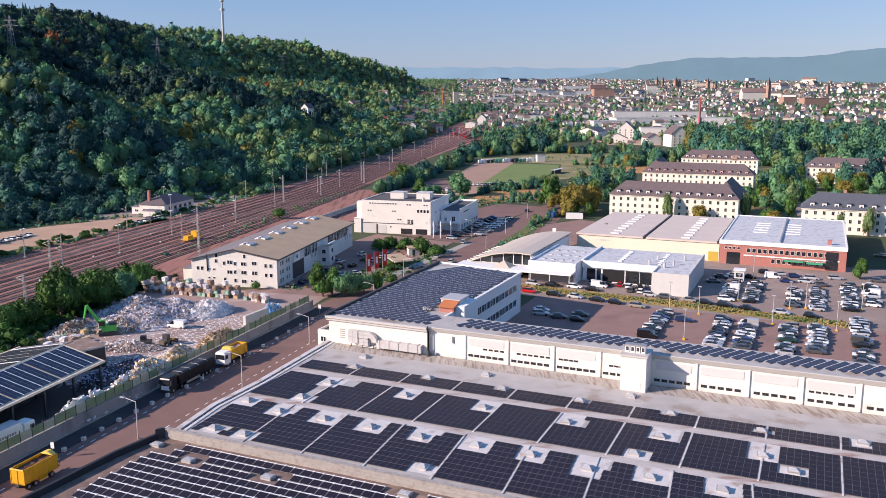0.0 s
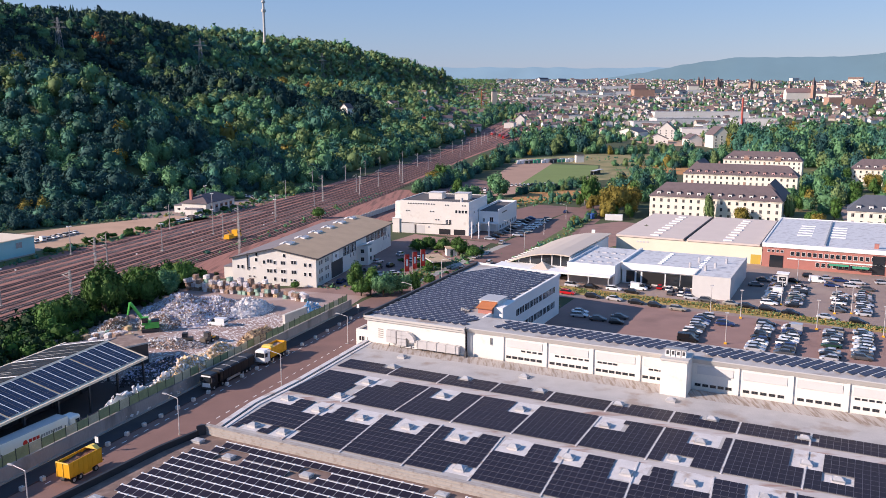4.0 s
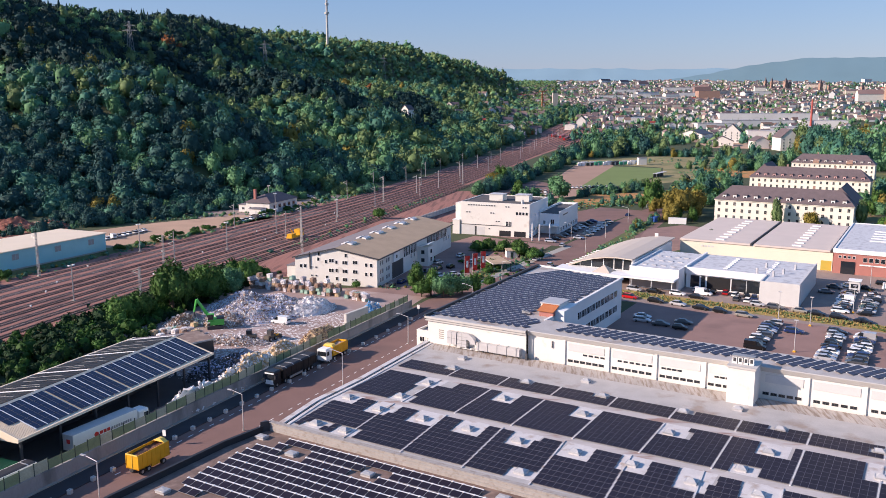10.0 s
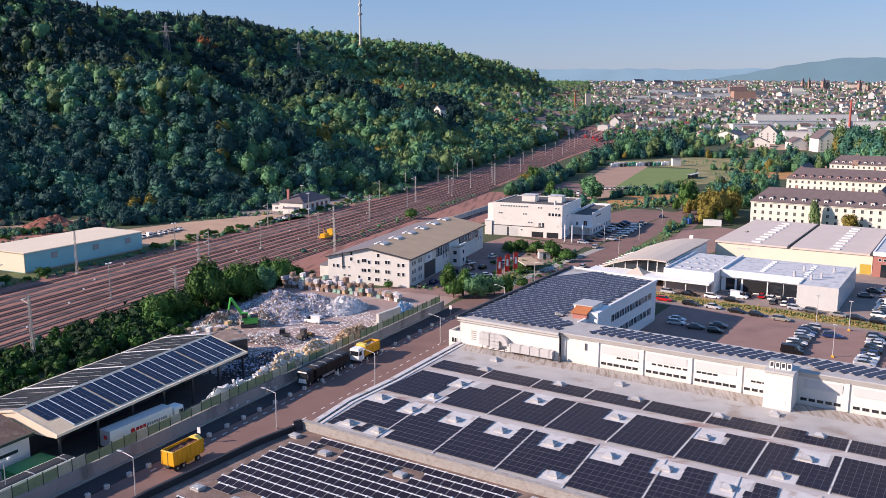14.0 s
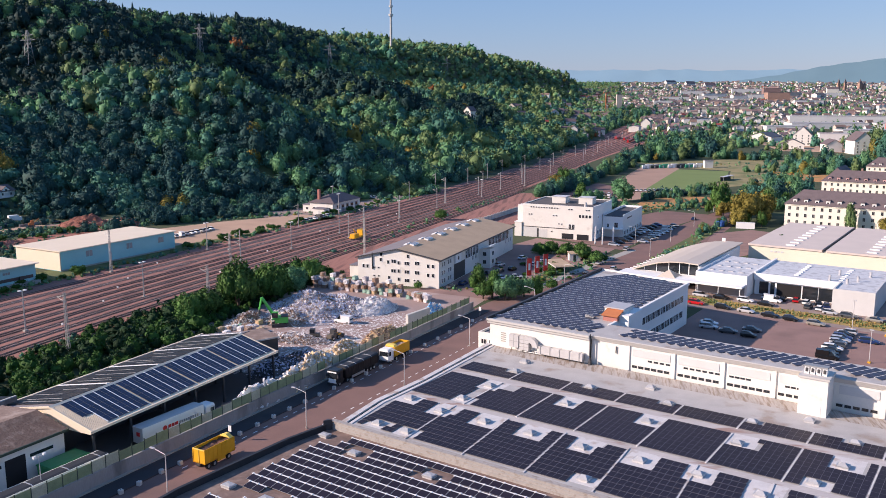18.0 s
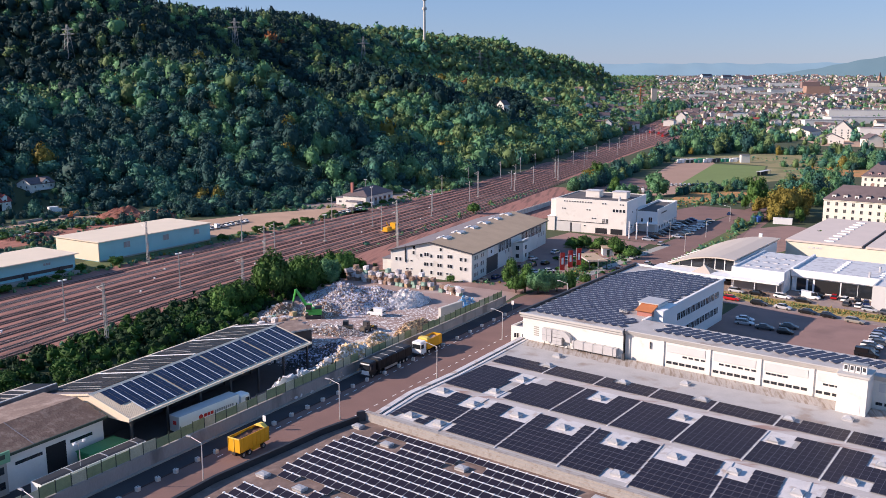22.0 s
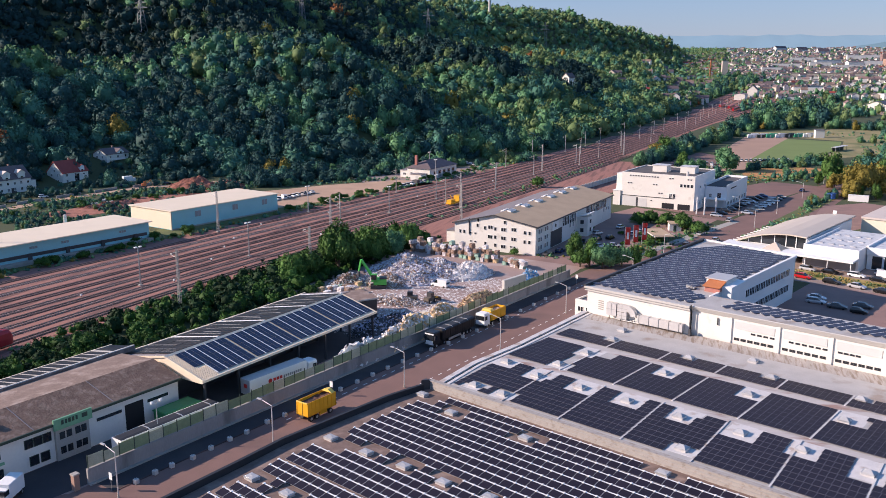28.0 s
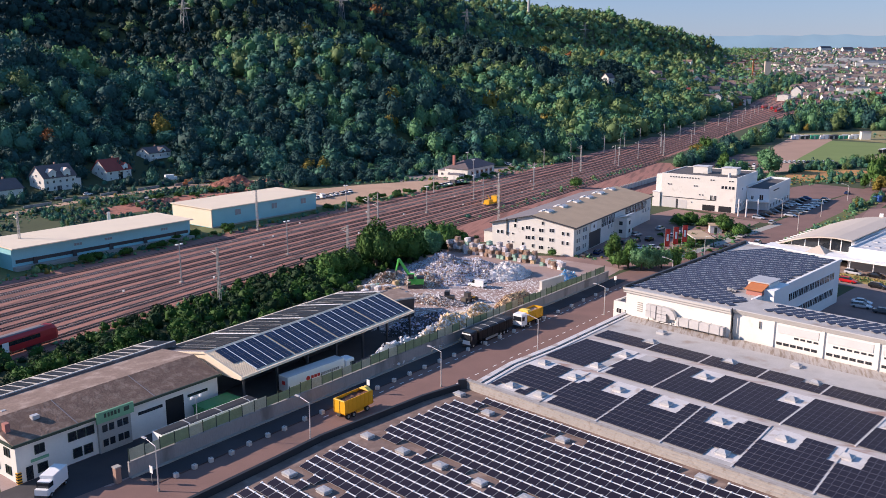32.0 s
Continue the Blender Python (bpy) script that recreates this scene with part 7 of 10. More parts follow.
part("roof", extrude_x([(-0.3, 2.6), (3.7, 2.9), (3.7, 3.05), (-0.3, 2.75)], -0.3, 4.3), "roof_tan", gh)
part("door", boxes((1.4, 2.4, -0.06, 0, 0.05, 2.1)), "dark_green", gh)

# ---- cars ----
CAR_COLOURS = {"silver": ((0.6, 0.6, 0.62), 0.45), "white": ((0.75, 0.75, 0.75), 0.0), "black": ((0.012, 0.012, 0.014), 0.2), "grey": ((0.12, 0.125, 0.135), 0.5),
               "blue": ((0.025, 0.05, 0.16), 0.4), "red": ((0.5, 0.012, 0.015), 0.2), "beige": ((0.42, 0.38, 0.32), 0.5), "dark green": ((0.02, 0.06, 0.04), 0.3)}
for k, (c, mt) in CAR_COLOURS.items():
    M["car_" + k] = material("car_paint_" + k.replace(" ", "_"), c, 0.22, 0.03, 2, 8, metal=mt)


def loft(sections, bm=None, ends=True):
    """A body through closed rings of points."""
    bm = bm or bmesh.new()
    rings = [[bm.verts.new(p) for p in s] for s in sections]
    n = len(rings[0])
    for a, b in zip(rings[:-1], rings[1:]):
        for i in range(n):
            bm.faces.new((a[i], a[(i + 1) % n], b[(i + 1) % n], b[i]))
    if ends:
        bm.faces.new(rings[0][::-1])
        bm.faces.new(rings[-1])
    bmesh.ops.recalc_face_normals(bm, faces=list(bm.faces))
    return bm


def car(colour, shape, m, group):
    """A parked car, its front towards +x. shape: saloon, estate, small, van."""
    ln, hh, cab0, cab1 = {"saloon": (4.6, 1.45, -1.35, 0.95), "estate": (4.7, 1.5, -2.05, 0.9), "small": (3.9, 1.5, -1.7, 0.8), "van": (5.0, 1.95, -2.3, 1.5)}[shape]
    t = thing("car" if shape != "van" else "van", f"parked {colour} {'hatchback' if shape == 'small' else shape} {'car' if shape != 'van' else 'with high roof'} on asphalt", "car" if shape != "van" else "van", m, group)
    w, h = 0.88, ln / 2
    def ring(x, z0, z1, k):
        return [(x, -w * k, z0), (x, w * k, z0), (x, w * k, (z0 + z1) / 2), (x, w * k * 0.92, z1), (x, -w * k * 0.92, z1), (x, -w * k, (z0 + z1) / 2)]
    zb = 0.92 if shape != "van" else 1.1
    bm_ = loft([ring(-h, 0.4, zb - 0.08, 0.86), ring(-h + 0.25, 0.25, zb, 1), ring(-0.4, 0.22, zb, 1), ring(cab1 + 0.2, 0.22, zb - 0.02, 1), ring(h - 0.5, 0.25, zb - 0.16, 0.98), ring(h, 0.38, zb - 0.34, 0.82)])
    loft([[(x, s * ww, z) for s, ww, z in ((-1, 0.62, zz - 0.06), (1, 0.62, zz - 0.06), (1, 0.56, zz), (-1, 0.56, zz))] for x, zz in ((cab0 + 0.1, hh - 0.06), ((cab0 + cab1) / 2, hh), (cab1 - 0.62, hh - 0.03))], bm_)
    body = part("body", bm_, "car_" + colour, t)
    part("glasshouse", loft([[(x, s * ww, z) for s, ww, z in ((-1, 0.8, zb - 0.02), (1, 0.8, zb - 0.02), (1, k, zz), (-1, k, zz))] for x, zz, k in
                          ((cab0 - 0.25, zb, 0.76), (cab0 + 0.15, hh - 0.1, 0.66), (cab1 - 0.65, hh - 0.06, 0.66), (cab1 + 0.15, zb, 0.78))]), "car_glass", body)
    for x in (-h + 0.85, h - 0.85):
        for s in (-1, 1):
            part("wheel", rod(bmesh.new(), (x, s * 0.68, 0.31), (x, s * 0.88, 0.31), 0.31, 0.31, 10), "tyre", t)
    if shape == "van":
        part("cargo_box", boxes((-h + 0.12, 0.35, -0.83, 0.83, zb - 0.05, hh + 0.12)), "car_" + colour, body)
    if shape == "estate":
        part("lamp", boxes((h - 0.2, h - 0.02, -0.68, 0.68, zb - 0.42, zb - 0.3)), "alu", body)
    return t


cars_made = {}
pick = np.random.default_rng(21)
NAMES_, ODDS = list(CAR_COLOURS), (0.27, 0.27, 0.19, 0.15, 0.08, 0.015, 0.02, 0.005)


def park(m, colour=None, shape=None, group="parked cars"):
    colour = colour or NAMES_[pick.choice(8, p=ODDS)]
    shape = shape or ("saloon", "estate", "small", "van")[pick.choice(4, p=(0.42, 0.3, 0.22, 0.06))]
    key = (colour, shape)
    if key in cars_made:
        return copy_thing(cars_made[key], m)
    cars_made[key] = car(colour, shape, m, group)
    return cars_made[key]


def column(x, y0, y1, way=0.0, step=2.75, skip_odds=0.06):
    """A column of cars side by side, in the hall's frame."""
    y = y0
    while y < y1:
        if pick.random() > skip_odds:
            park(on(HALL, x + pick.normal(0, 0.15), y, 0.03, way + 180 * int(pick.integers(0, 2)) + pick.normal(0, 1.5)))
        y += step


# works car park: pairs of columns
for x, y0, y1 in ((57.5, 102, 129), (73, 101, 128), (79.3, 101, 128), (88.6, 101, 128), (95.2, 105, 129), (104.8, 100, 140), (118, 104, 130), (124.5, 104, 130)):
    column(x, y0, y1)
for x, y, way, c, s in ((27.6, 112.5, 8, "silver", "estate"), (33, 111, 8, "grey", "saloon"), (38.2, 110, 8, "black", "small"), (26.6, 116, 8, "silver", "saloon"), (37.6, 115.5, 8, "grey", "saloon"), (63.5, 121, 4, "blue", "estate")):
    park(on(HALL, x, y, 0.03, way), c, s)
# along the grass strip
for x, y, c, s in ((11, 136.3, "white", "small"), (16.6, 136, "red", "estate"), (24.5, 135, "black", "estate"), (31, 134.5, "silver", "saloon"), (37.6, 133.2, "black", "saloon"), (43, 132.4, "black", "small"), (49.6, 131, "beige", "estate"),
                   (14.6, 146.2, "silver", "estate"), (20.6, 146.4, "black", "saloon"), (27.4, 147, "white", "estate"), (33.4, 145.6, "black", "saloon"), (34, 151, "white", "van"),
                   (61.8, 143.4, "beige", "saloon"), (66, 142.6, "black", "saloon"), (71.6, 141.5, "black", "estate"), (77.5, 140.2, "black", "saloon"), (86.2, 139.3, "silver", "saloon"), (93.6, 138.4, "black", "small"), (55.2, 144.5, "grey", "estate"), (50.4, 145.4, "silver", "small")):
    park(on(HALL, x, y, 0.03, -6 + pick.normal(0, 2)), c, s)
# upper car park
for x, y0, y1 in ((71, 149, 176), (77.4, 149, 176), (88.6, 146, 172), (95, 147, 176), (103.2, 150, 186), (109.2, 158, 186), (121, 150, 186)):
    column(x, y0, y1, 0, 2.9)
for x, y in ((70, 184), (75, 183), (81.5, 186), (86, 181.5), (91.5, 183), (96, 180), (88, 190), (93, 189), (84, 192), (79, 193), (100, 192), (112, 193), (117, 191), (65, 172), (66.5, 180)):
    park(on(HALL, x, y, 0.03, pick.normal(0, 8)))
# in front of the dealer
for x, y, c in ((31, 155, "white"), (36, 154.5, "black"), (39.5, 155, "red"), (42.5, 154, "white"), (45.5, 154.6, "black"), (48, 153, "blue"), (47, 148.5, "white"), (44, 149, "grey")):
    park(on(HALL, x, y, 0.03, 95 + pick.normal(0, 8)), c, "small")
# office car park, cube building, far lots
for x, y, way in ((-40, 272, 60), (-37.6, 275, 60), (-35, 279, 62), (-31, 283, 60), (-28.5, 270.5, 20), (-33, 268, 20), (-36, 290, 60), (-26, 292, 150), (-23, 297, 150), (-21, 302, 150), (-29.5, 304, 60), (-41, 262, 70), (-38.5, 256.5, 70), (-43.8, 257.5, 72), (-46.5, 252.5, 75)):
    park(flat(x, y, way + pick.normal(0, 4), 0.03))
for i in range(11):
    park(flat(3.6 + i * 2.0, 339 + i * 5.8, -18 + pick.normal(0, 3), 0.03))
    if i > 1:
        park(flat(11.2 + i * 2.0, 337 + i * 5.8, -18 + pick.normal(0, 3), 0.03))
for x, y in ((8.2, 330), (20, 372), (42, 420), (-2, 300), (3, 290), (-6, 276)):
    park(flat(x, y, 72 + pick.normal(0, 2), 0.03))
for i in range(9):
    park(flat(-178.6 + i * 0.75 + pick.normal(0, 0.3), 322.5 + i * 3.1, 150 + pick.normal(0, 5), 0.04), "white" if i % 3 else "silver")
for i in range(6):
    park(flat(-140.2 + i * 0.9, 380 + i * 3.6, 150 + pick.normal(0, 7), 0.04), ("white", "silver", "white", "grey", "white", "white")[i])
for i in range(6):
    park(flat(-138 + i * 2.9, 481 - i * 2.1, 60 + pick.normal(0, 6), 0.04), ("black", "white", "white", "silver", "white", "black")[i])
for x, y in ((-279, 300), (-276, 318), (-268, 338), (-252, 352), (-243, 362), (-281, 285)):
    park(flat(x, y, 60 + pick.normal(0, 20), 0.04))
park(flat(-67.2, 206.6, 165, 0.03), "white", "van")
bv = thing("box_van", "white box van standing in the gateway", "van", flat(-90.4, 85.2, -76, 0.03))
bx = boxes((0.5, 4.1, -1.0, 1.0, 0.6, 2.75))
bmesh.ops.bevel(bx, geom=bx.edges[:], offset=0.06, segments=1, affect="EDGES")
part("box_body", bx, "white2", bv)
part("rear_door", boxes((0.47, 0.5, -0.9, -0.02, 0.7, 2.6), (0.47, 0.5, 0.02, 0.9, 0.7, 2.6)), "white", bv)
cb = part("cab", prism([(4.12, -0.98), (5.75, -0.9), (5.75, 0.9), (4.12, 0.98)], 0.5, 1.45), "white2", bv)
part("cab_roof", boxes((4.12, 4.9, -0.9, 0.9, 2.15, 2.25)), "white2", cb)
part("windscreen", prism([(4.12, -0.92), (5.2, -0.86), (5.2, 0.86), (4.12, 0.92)], 1.45, 2.15), "glass", cb)
part("bumper", boxes((5.7, 5.85, -0.92, 0.92, 0.35, 0.65)), "dark", bv)
for x in (1.3, 4.85):
    for s in (-1, 1):
        wheel(bv, x, s * 0.9, 0.36, 0.24)
for i in range(14):
    park(flat(-20 + (i % 7) * 5.2, 424 + (i // 7) * 12 + (i % 7) * 3, 75 + pick.normal(0, 5), 0.04))
for i in range(16):
    park(flat(158 + i * 2.6, 300 + i * 1.2 - (i % 3) * 7, 156 + pick.normal(0, 5), 0.04))

# lamps of the car parks
pm = None
for x, y in ((66, 130), (84.6, 127), (99.5, 127), (66, 104), (112, 128), (74.2, 150), (92, 148), (106, 152), (115.5, 126), (58, 132), (88, 146), (76, 182)):
    m = on(HALL, x, y)
    if pm:
        pm = copy_thing(pm, m)
    else:
        pm = thing("car_park_lamp", "slim pale lamp post on the car park", "lamp", m, "car park lamps")
        part("pole", rod(bmesh.new(), (0, 0, 0), (0, 0, 7.6), 0.1, 0.06, 8), "galv_pale", pm)
        part("head", boxes((-0.45, 0.45, -0.2, 0.2, 7.5, 7.7)), "galv_pale", pm)
        part("foot", boxes((-0.3, 0.3, -0.3, 0.3, 0, 0.4)), "yellow", pm)
kiosk = thing("kiosk", "small grey kiosk on the car park", "kiosk", on(HALL, 70.5, 178))
part("wall", boxes((0, 3, 0, 3, 0, 3.2)), "panel_grey", kiosk)
part("roof", boxes((-0.3, 3.3, -0.3, 3.3, 3.2, 3.5)), "white2", kiosk)
part("window", boxes((0.5, 2.5, -0.05, 0, 1.2, 2.4)), "glass", kiosk)
cb = thing("blue_container", "blue waste container beside the street", "container", flat(52, 398, 60))
part("body", boxes((0, 5, 0, 2.4, 0, 2.4)), "blue_paint", cb)
part("lid", boxes((-0.05, 5.05, -0.05, 2.45, 2.4, 2.55)), "blue_paint", cb)
cw = thing("white_container", "white site container beside the street", "container", flat(58, 396, -10))
part("body", boxes((0, 8, 0, 2.6, 0, 2.5)), "white2", cw)
part("roof", boxes((-0.05, 8.05, -0.05, 2.65, 2.5, 2.62)), "white2", cw)

# ---- railway masts, train, track machine ----
def mast(m, h, lattice, label, head=False):
    t = thing("railway_mast", label, "mast", m, "railway masts")
    if lattice:
        bm = bmesh.new()
        w0, w1 = 0.32, 0.18
        for sx, sy in ((-1, -1), (1, -1), (1, 1), (-1, 1)):
            part("leg", rod(bmesh.new(), (sx * w0, sy * w0, 0), (sx * w1, sy * w1, h), 0.075, 0.06, 4), "galv", t)
        n = int(h / 0.9)
        for i in range(n):
            a, b = w0 + (w1 - w0) * i / n, w0 + (w1 - w0) * (i + 1) / n
            z0, z1 = h * i / n, h * (i + 1) / n
            s = 1 if i % 2 else -1
            for sy in (-1, 1):
                rod(bm, (-s * a, sy * a, z0), (s * b, sy * b, z1), 0.04, 0.04, 3)
                rod(bm, (sy * a, -s * a, z0), (sy * b, s * b, z1), 0.04, 0.04, 3)
        part("lattice", bm, "galv", t)
    else:
        part("pole", rod(bmesh.new(), (0, 0, 0), (0, 0, h), 0.21, 0.14, 8), "galv", t)
    part("footing", boxes((-0.5, 0.5, -0.5, 0.5, 0, 0.4)), "concrete", t)
    if head:
        part("lamp_bar", boxes((-0.9, 0.9, -0.08, 0.08, h - 0.15, h)), "galv", t)
        for s in (-0.7, 0.7):
            part("lamp", boxes((s - 0.35, s + 0.35, -0.3, 0.3, h - 0.1, h + 0.18)), "white2", t)
    else:
        part("bracket", rod(bmesh.new(), (0, 0, h - 2.2), (2.6, 0, h - 1.4), 0.05), "galv", t)
        part("bracket", rod(bmesh.new(), (0, 0, h - 0.6), (2.6, 0, h - 1.4), 0.04), "galv", t)
    return t


m1 = m2 = m3 = None
for x, y in ((-121, 168.6), (-163.5, 254.5), (-120.5, 254.7), (-88, 300), (-205, 190), (-96.5, 329), (-87.4, 461), (-52.4, 561), (-104, 205)):
    m1 = copy_thing(m1, flat(x, y, 160)) if m1 else mast(flat(x, y, 160), 14.5, True, "tall grey lattice mast of the railway")
for x, y in ((-143.4, 183.8), (-133.6, 223.4), (-152, 128), (-120, 308.6), (-95, 383), (-131.4, 405.2), (-151, 300), (-113, 348), (-71.6, 494), (-146, 440)):
    m2 = copy_thing(m2, flat(x, y, 70)) if m2 else mast(flat(x, y, 70), 10.5, False, "railway lamp mast with twin floodlights", True)
for x, y in ((-129.7, 283), (-105.4, 524), (-79.5, 555), (-55.5, 576), (-41.7, 664), (-38, 784), (-29, 861), (-75.3, 506), (-99, 401), (-122, 266), (-105.7, 338), (-88, 440), (-66, 540), (-60, 620), (-52, 690), (-44, 740), (-20, 800), (-12, 870),
             (-8, 930), (0, 990), (-20, 900), (8, 1060), (-6, 1010), (20, 1120), (4, 1080), (28, 1200), (14, 1160), (40, 1280), (24, 1240), (-136, 360), (-110, 470), (-92, 570), (-84, 610), (-78, 650), (-66, 710)):
    m3 = copy_thing(m3, flat(x, y, 160)) if m3 else mast(flat(x, y, 160), 11.0, False, "slender catenary mast beside the tracks")

train = thing("regional_train", "red regional train with white doors on the track", "train", flat(-141.0, 118.1, 80.5))
cs = [(-1.4, 1.0), (1.4, 1.0), (1.45, 2.2), (1.35, 3.4), (0.8, 4.1), (-0.8, 4.1), (-1.35, 3.4), (-1.45, 2.2)]
bd = part("body", extrude_x(cs, -26, 14.5), "train_red", train)
part("nose", loft([[(x, y * k, 1.0 + (z - 1.0) * k) for y, z in cs] for x, k in ((14.5, 1.0), (15.3, 0.93), (15.9, 0.7))]), "train_red", train)
part("window_band", boxes((-25.5, 11.5, -1.46, -1.41, 2.3, 3.15)), "glass", bd)
part("door", boxes((3.0, 4.4, -1.49, -1.44, 1.1, 3.2)), "white2", bd)
part("door", boxes((-10, -8.6, -1.49, -1.44, 1.1, 3.2)), "white2", bd)
part("roof", extrude_x([(-0.9, 4.1), (0.9, 4.1), (0.6, 4.3), (-0.6, 4.3)], -25, 13), "roof_grey", train)
for x in (-20, -4, 10):
    part("bogie", boxes((x - 1.6, x + 1.6, -1.1, 1.1, 0.3, 1.0)), "dark", train)
tm = thing("track_machine", "yellow track maintenance vehicle on the rails", "rail vehicle", flat(-101.5, 337, 76))
part("frame", boxes((-5, 5, -1.3, 1.3, 0.7, 1.3)), "yellow", tm)
part("cab", boxes((1.5, 4.6, -1.3, 1.3, 1.3, 3.5)), "yellow", tm)
part("window", boxes((1.7, 4.65, -1.34, 1.34, 2.2, 3.1)), "glass", tm)
part("engine", boxes((-4.6, -1.0, -1.1, 1.1, 1.3, 2.4)), "yellow", tm)
part("crane", rod(bmesh.new(), (-0.5, 0, 1.3), (-3.5, 0, 4.2), 0.2), "yellow", tm)
for x in (-3.5, 3.5):
    for s in (-1, 1):
        wheel(tm, x, s * 0.75, 0.42, 0.14, "dark")
# far red trains in the station
for s, y, l, mt in ((0.45, 1180, 60, "train_red"), (0.25, 1120, 60, "train_red"), (0.7, 1220, 50, "train_red"), (0.3, 1255, 34, "train_red")):
    x = float(track_x(s, np.array([float(y)]))[0])
    t_ = thing("red_railcar", "distant red passenger train in the station", "train", flat(x, y, 82), "distant trains")
    part("body", extrude_x(cs, 0, l), mt, t_)
    part("window_band", boxes((1, l - 1, -1.5, -1.44, 2.3, 3.2)), "glass", t_)

# signal boxes, small white things between the tracks
sig = None
for s, y in ((0.16, 190), (0.35, 215), (0.55, 232), (0.26, 260), (0.7, 245), (0.45, 300), (0.3, 330), (0.62, 350), (0.2, 372), (0.5, 410), (0.78, 300), (0.9, 270), (0.35, 170)):
    m = flat(float(track_x(s, np.array([float(y)]))[0]), y, 80)
    if sig:
        sig = copy_thing(sig, m)
    else:
        sig = thing("shunting_signal", "low white shunting signal between the tracks", "signal", m, "shunting signals")
        part("box", boxes((-0.2, 0.2, -0.2, 0.2, 0.25, 0.75)), "white2", sig)
        part("foot", boxes((-0.1, 0.1, -0.1, 0.1, 0, 0.25)), "dark", sig)

# cars and containers round the sports ground
for i in range(12):
    park(flat(17 + 2.7 * i, 543 + 1.1 * i, 75 + pick.normal(0, 3), 0.04), "white" if i % 3 else None)
for r_ in range(2):
    for i in range(9):
        park(flat(-18 + 2.9 * i + 3 * r_, 512 + 16 * r_ - 1.2 * i, 80, 0.04))
for i, (mt, lb) in enumerate((("white2", "white"), ("dark_green", "dark green"), ("awning", "green"), ("white2", "white"), ("dark", "dark grey"), ("awning", "green"), ("white2", "white"))):
    for k in range(2):
        t_ = thing("container", lb + " steel container beside the sports ground", "container", flat(33 + 7.2 * i + 3 * k, 722 + 3.4 * i + 9 * k, 14 + 3 * k, 0.03), "containers by the pitch")
        part("box", boxes((-2.8, 2.8, -1.3, 1.3, 0.1, 2.7)), mt, t_)
        part("roof", boxes((-2.85, 2.85, -1.35, 1.35, 2.7, 2.85)), "roof_white" if i % 2 else mt, t_)
        part("door", boxes((-0.5, 0.5, -1.36, -1.3, 0.15, 2.3)), "window_grey", t_)
kiosk = thing("kiosk", "white flat-roofed kiosk at the sports ground", "kiosk", flat(82, 738, 10, 0.03))
part("wall", boxes((0, 7, 0, 5, 0, 6)), "white", kiosk)
part("roof", boxes((-0.3, 7.3, -0.3, 5.3, 6, 6.3)), "roof_grey", kiosk)
shelter = thing("spectator_shelter", "long low shelter with pale roof beside the pitch", "shelter", flat(82, 622, 62, 0.03))
part("wall", boxes((0, 20, 2.2, 2.5, 0, 2.8)), "dark_blue", shelter)
part("roof", boxes((-0.3, 20.3, -0.4, 2.8, 2.8, 3.0)), "roof_white", shelter)
for x_ in (0.3, 6.8, 13.3, 19.7):
    part("post", boxes((x_ - 0.08, x_ + 0.08, 0, 0.16, 0, 2.8)), "galv", shelter)

# ---- trees ----
def ico(sub):
    bm = bmesh.new()
    bmesh.ops.create_icosphere(bm, subdivisions=sub, radius=1.0)
    v = np.array([tuple(a.co) for a in bm.verts])
    f = np.array([[a.index for a in q.verts] for q in bm.faces])
    bm.free()
    return v, f


def crown(sub, sprays, seed, tall=1.0, rough=0.34, size=0.1, lobes=13):
    """A crown of unit radius built of bulging limbs, covered with loose leaf sprays; its foot at z = 0."""
    r = np.random.default_rng(seed)
    c = r.normal(0, 1, (lobes, 3))
    c /= np.linalg.norm(c, axis=1)[:, None]
    c[:, 2] = np.abs(c[:, 2]) * r.choice((1, 1, -0.6), lobes)
    c *= r.uniform(0.45, 0.72, (lobes, 1))
    big = r.uniform(0.26, 0.44, lobes) * (1 + rough - 0.34)
    o = Vector(tuple(r.uniform(-50, 50, 3)))

    def reach(d):
        b = d @ c.T
        q = b * b - (c * c).sum(1) + big * big
        t = np.where(q > 0, b + np.sqrt(np.maximum(q, 0)), 0)
        k = t.argmax(1)
        t = np.maximum(t.max(1), 0.56)
        t = t * np.array([1 + 0.2 * noise.noise(Vector(tuple(p)) * 3.1 + o) for p in d])
        return d * t[:, None], k

    v, f = ico(sub)
    w, _ = reach(v)
    vs, fs, n = [w * 0.8], [f], len(w)
    if sprays:
        d = r.normal(0, 1, (sprays, 3))
        d /= np.linalg.norm(d, axis=1)[:, None]
        d[:, 2] = np.where(d[:, 2] < -0.8, -d[:, 2], d[:, 2])
        p, k = reach(d)
        nrm = p - c[k] * 0.8 + r.normal(0, 0.26, (sprays, 3))
        nrm /= np.linalg.norm(nrm, axis=1)[:, None]
        p = p * r.uniform(0.88, 1.06, (sprays, 1))
        a = np.cross(nrm, r.normal(0, 1, (sprays, 3)))
        a /= np.linalg.norm(a, axis=1)[:, None]
        b = np.cross(nrm, a)
        s = r.uniform(0.6, 1.45, (sprays, 1)) * size
        vs.append(np.stack([p - a * s, p + b * s * 1.1 - nrm * s * 0.4, p + a * s * 0.9], 1).reshape(-1, 3))
        fs.append(n + np.arange(sprays * 3).reshape(-1, 3))
    v, nf = np.concatenate(vs), len(f)
    f = np.concatenate(fs)
    v[:, 2] = (v[:, 2] + 0.62) * tall
    return v, f, nf


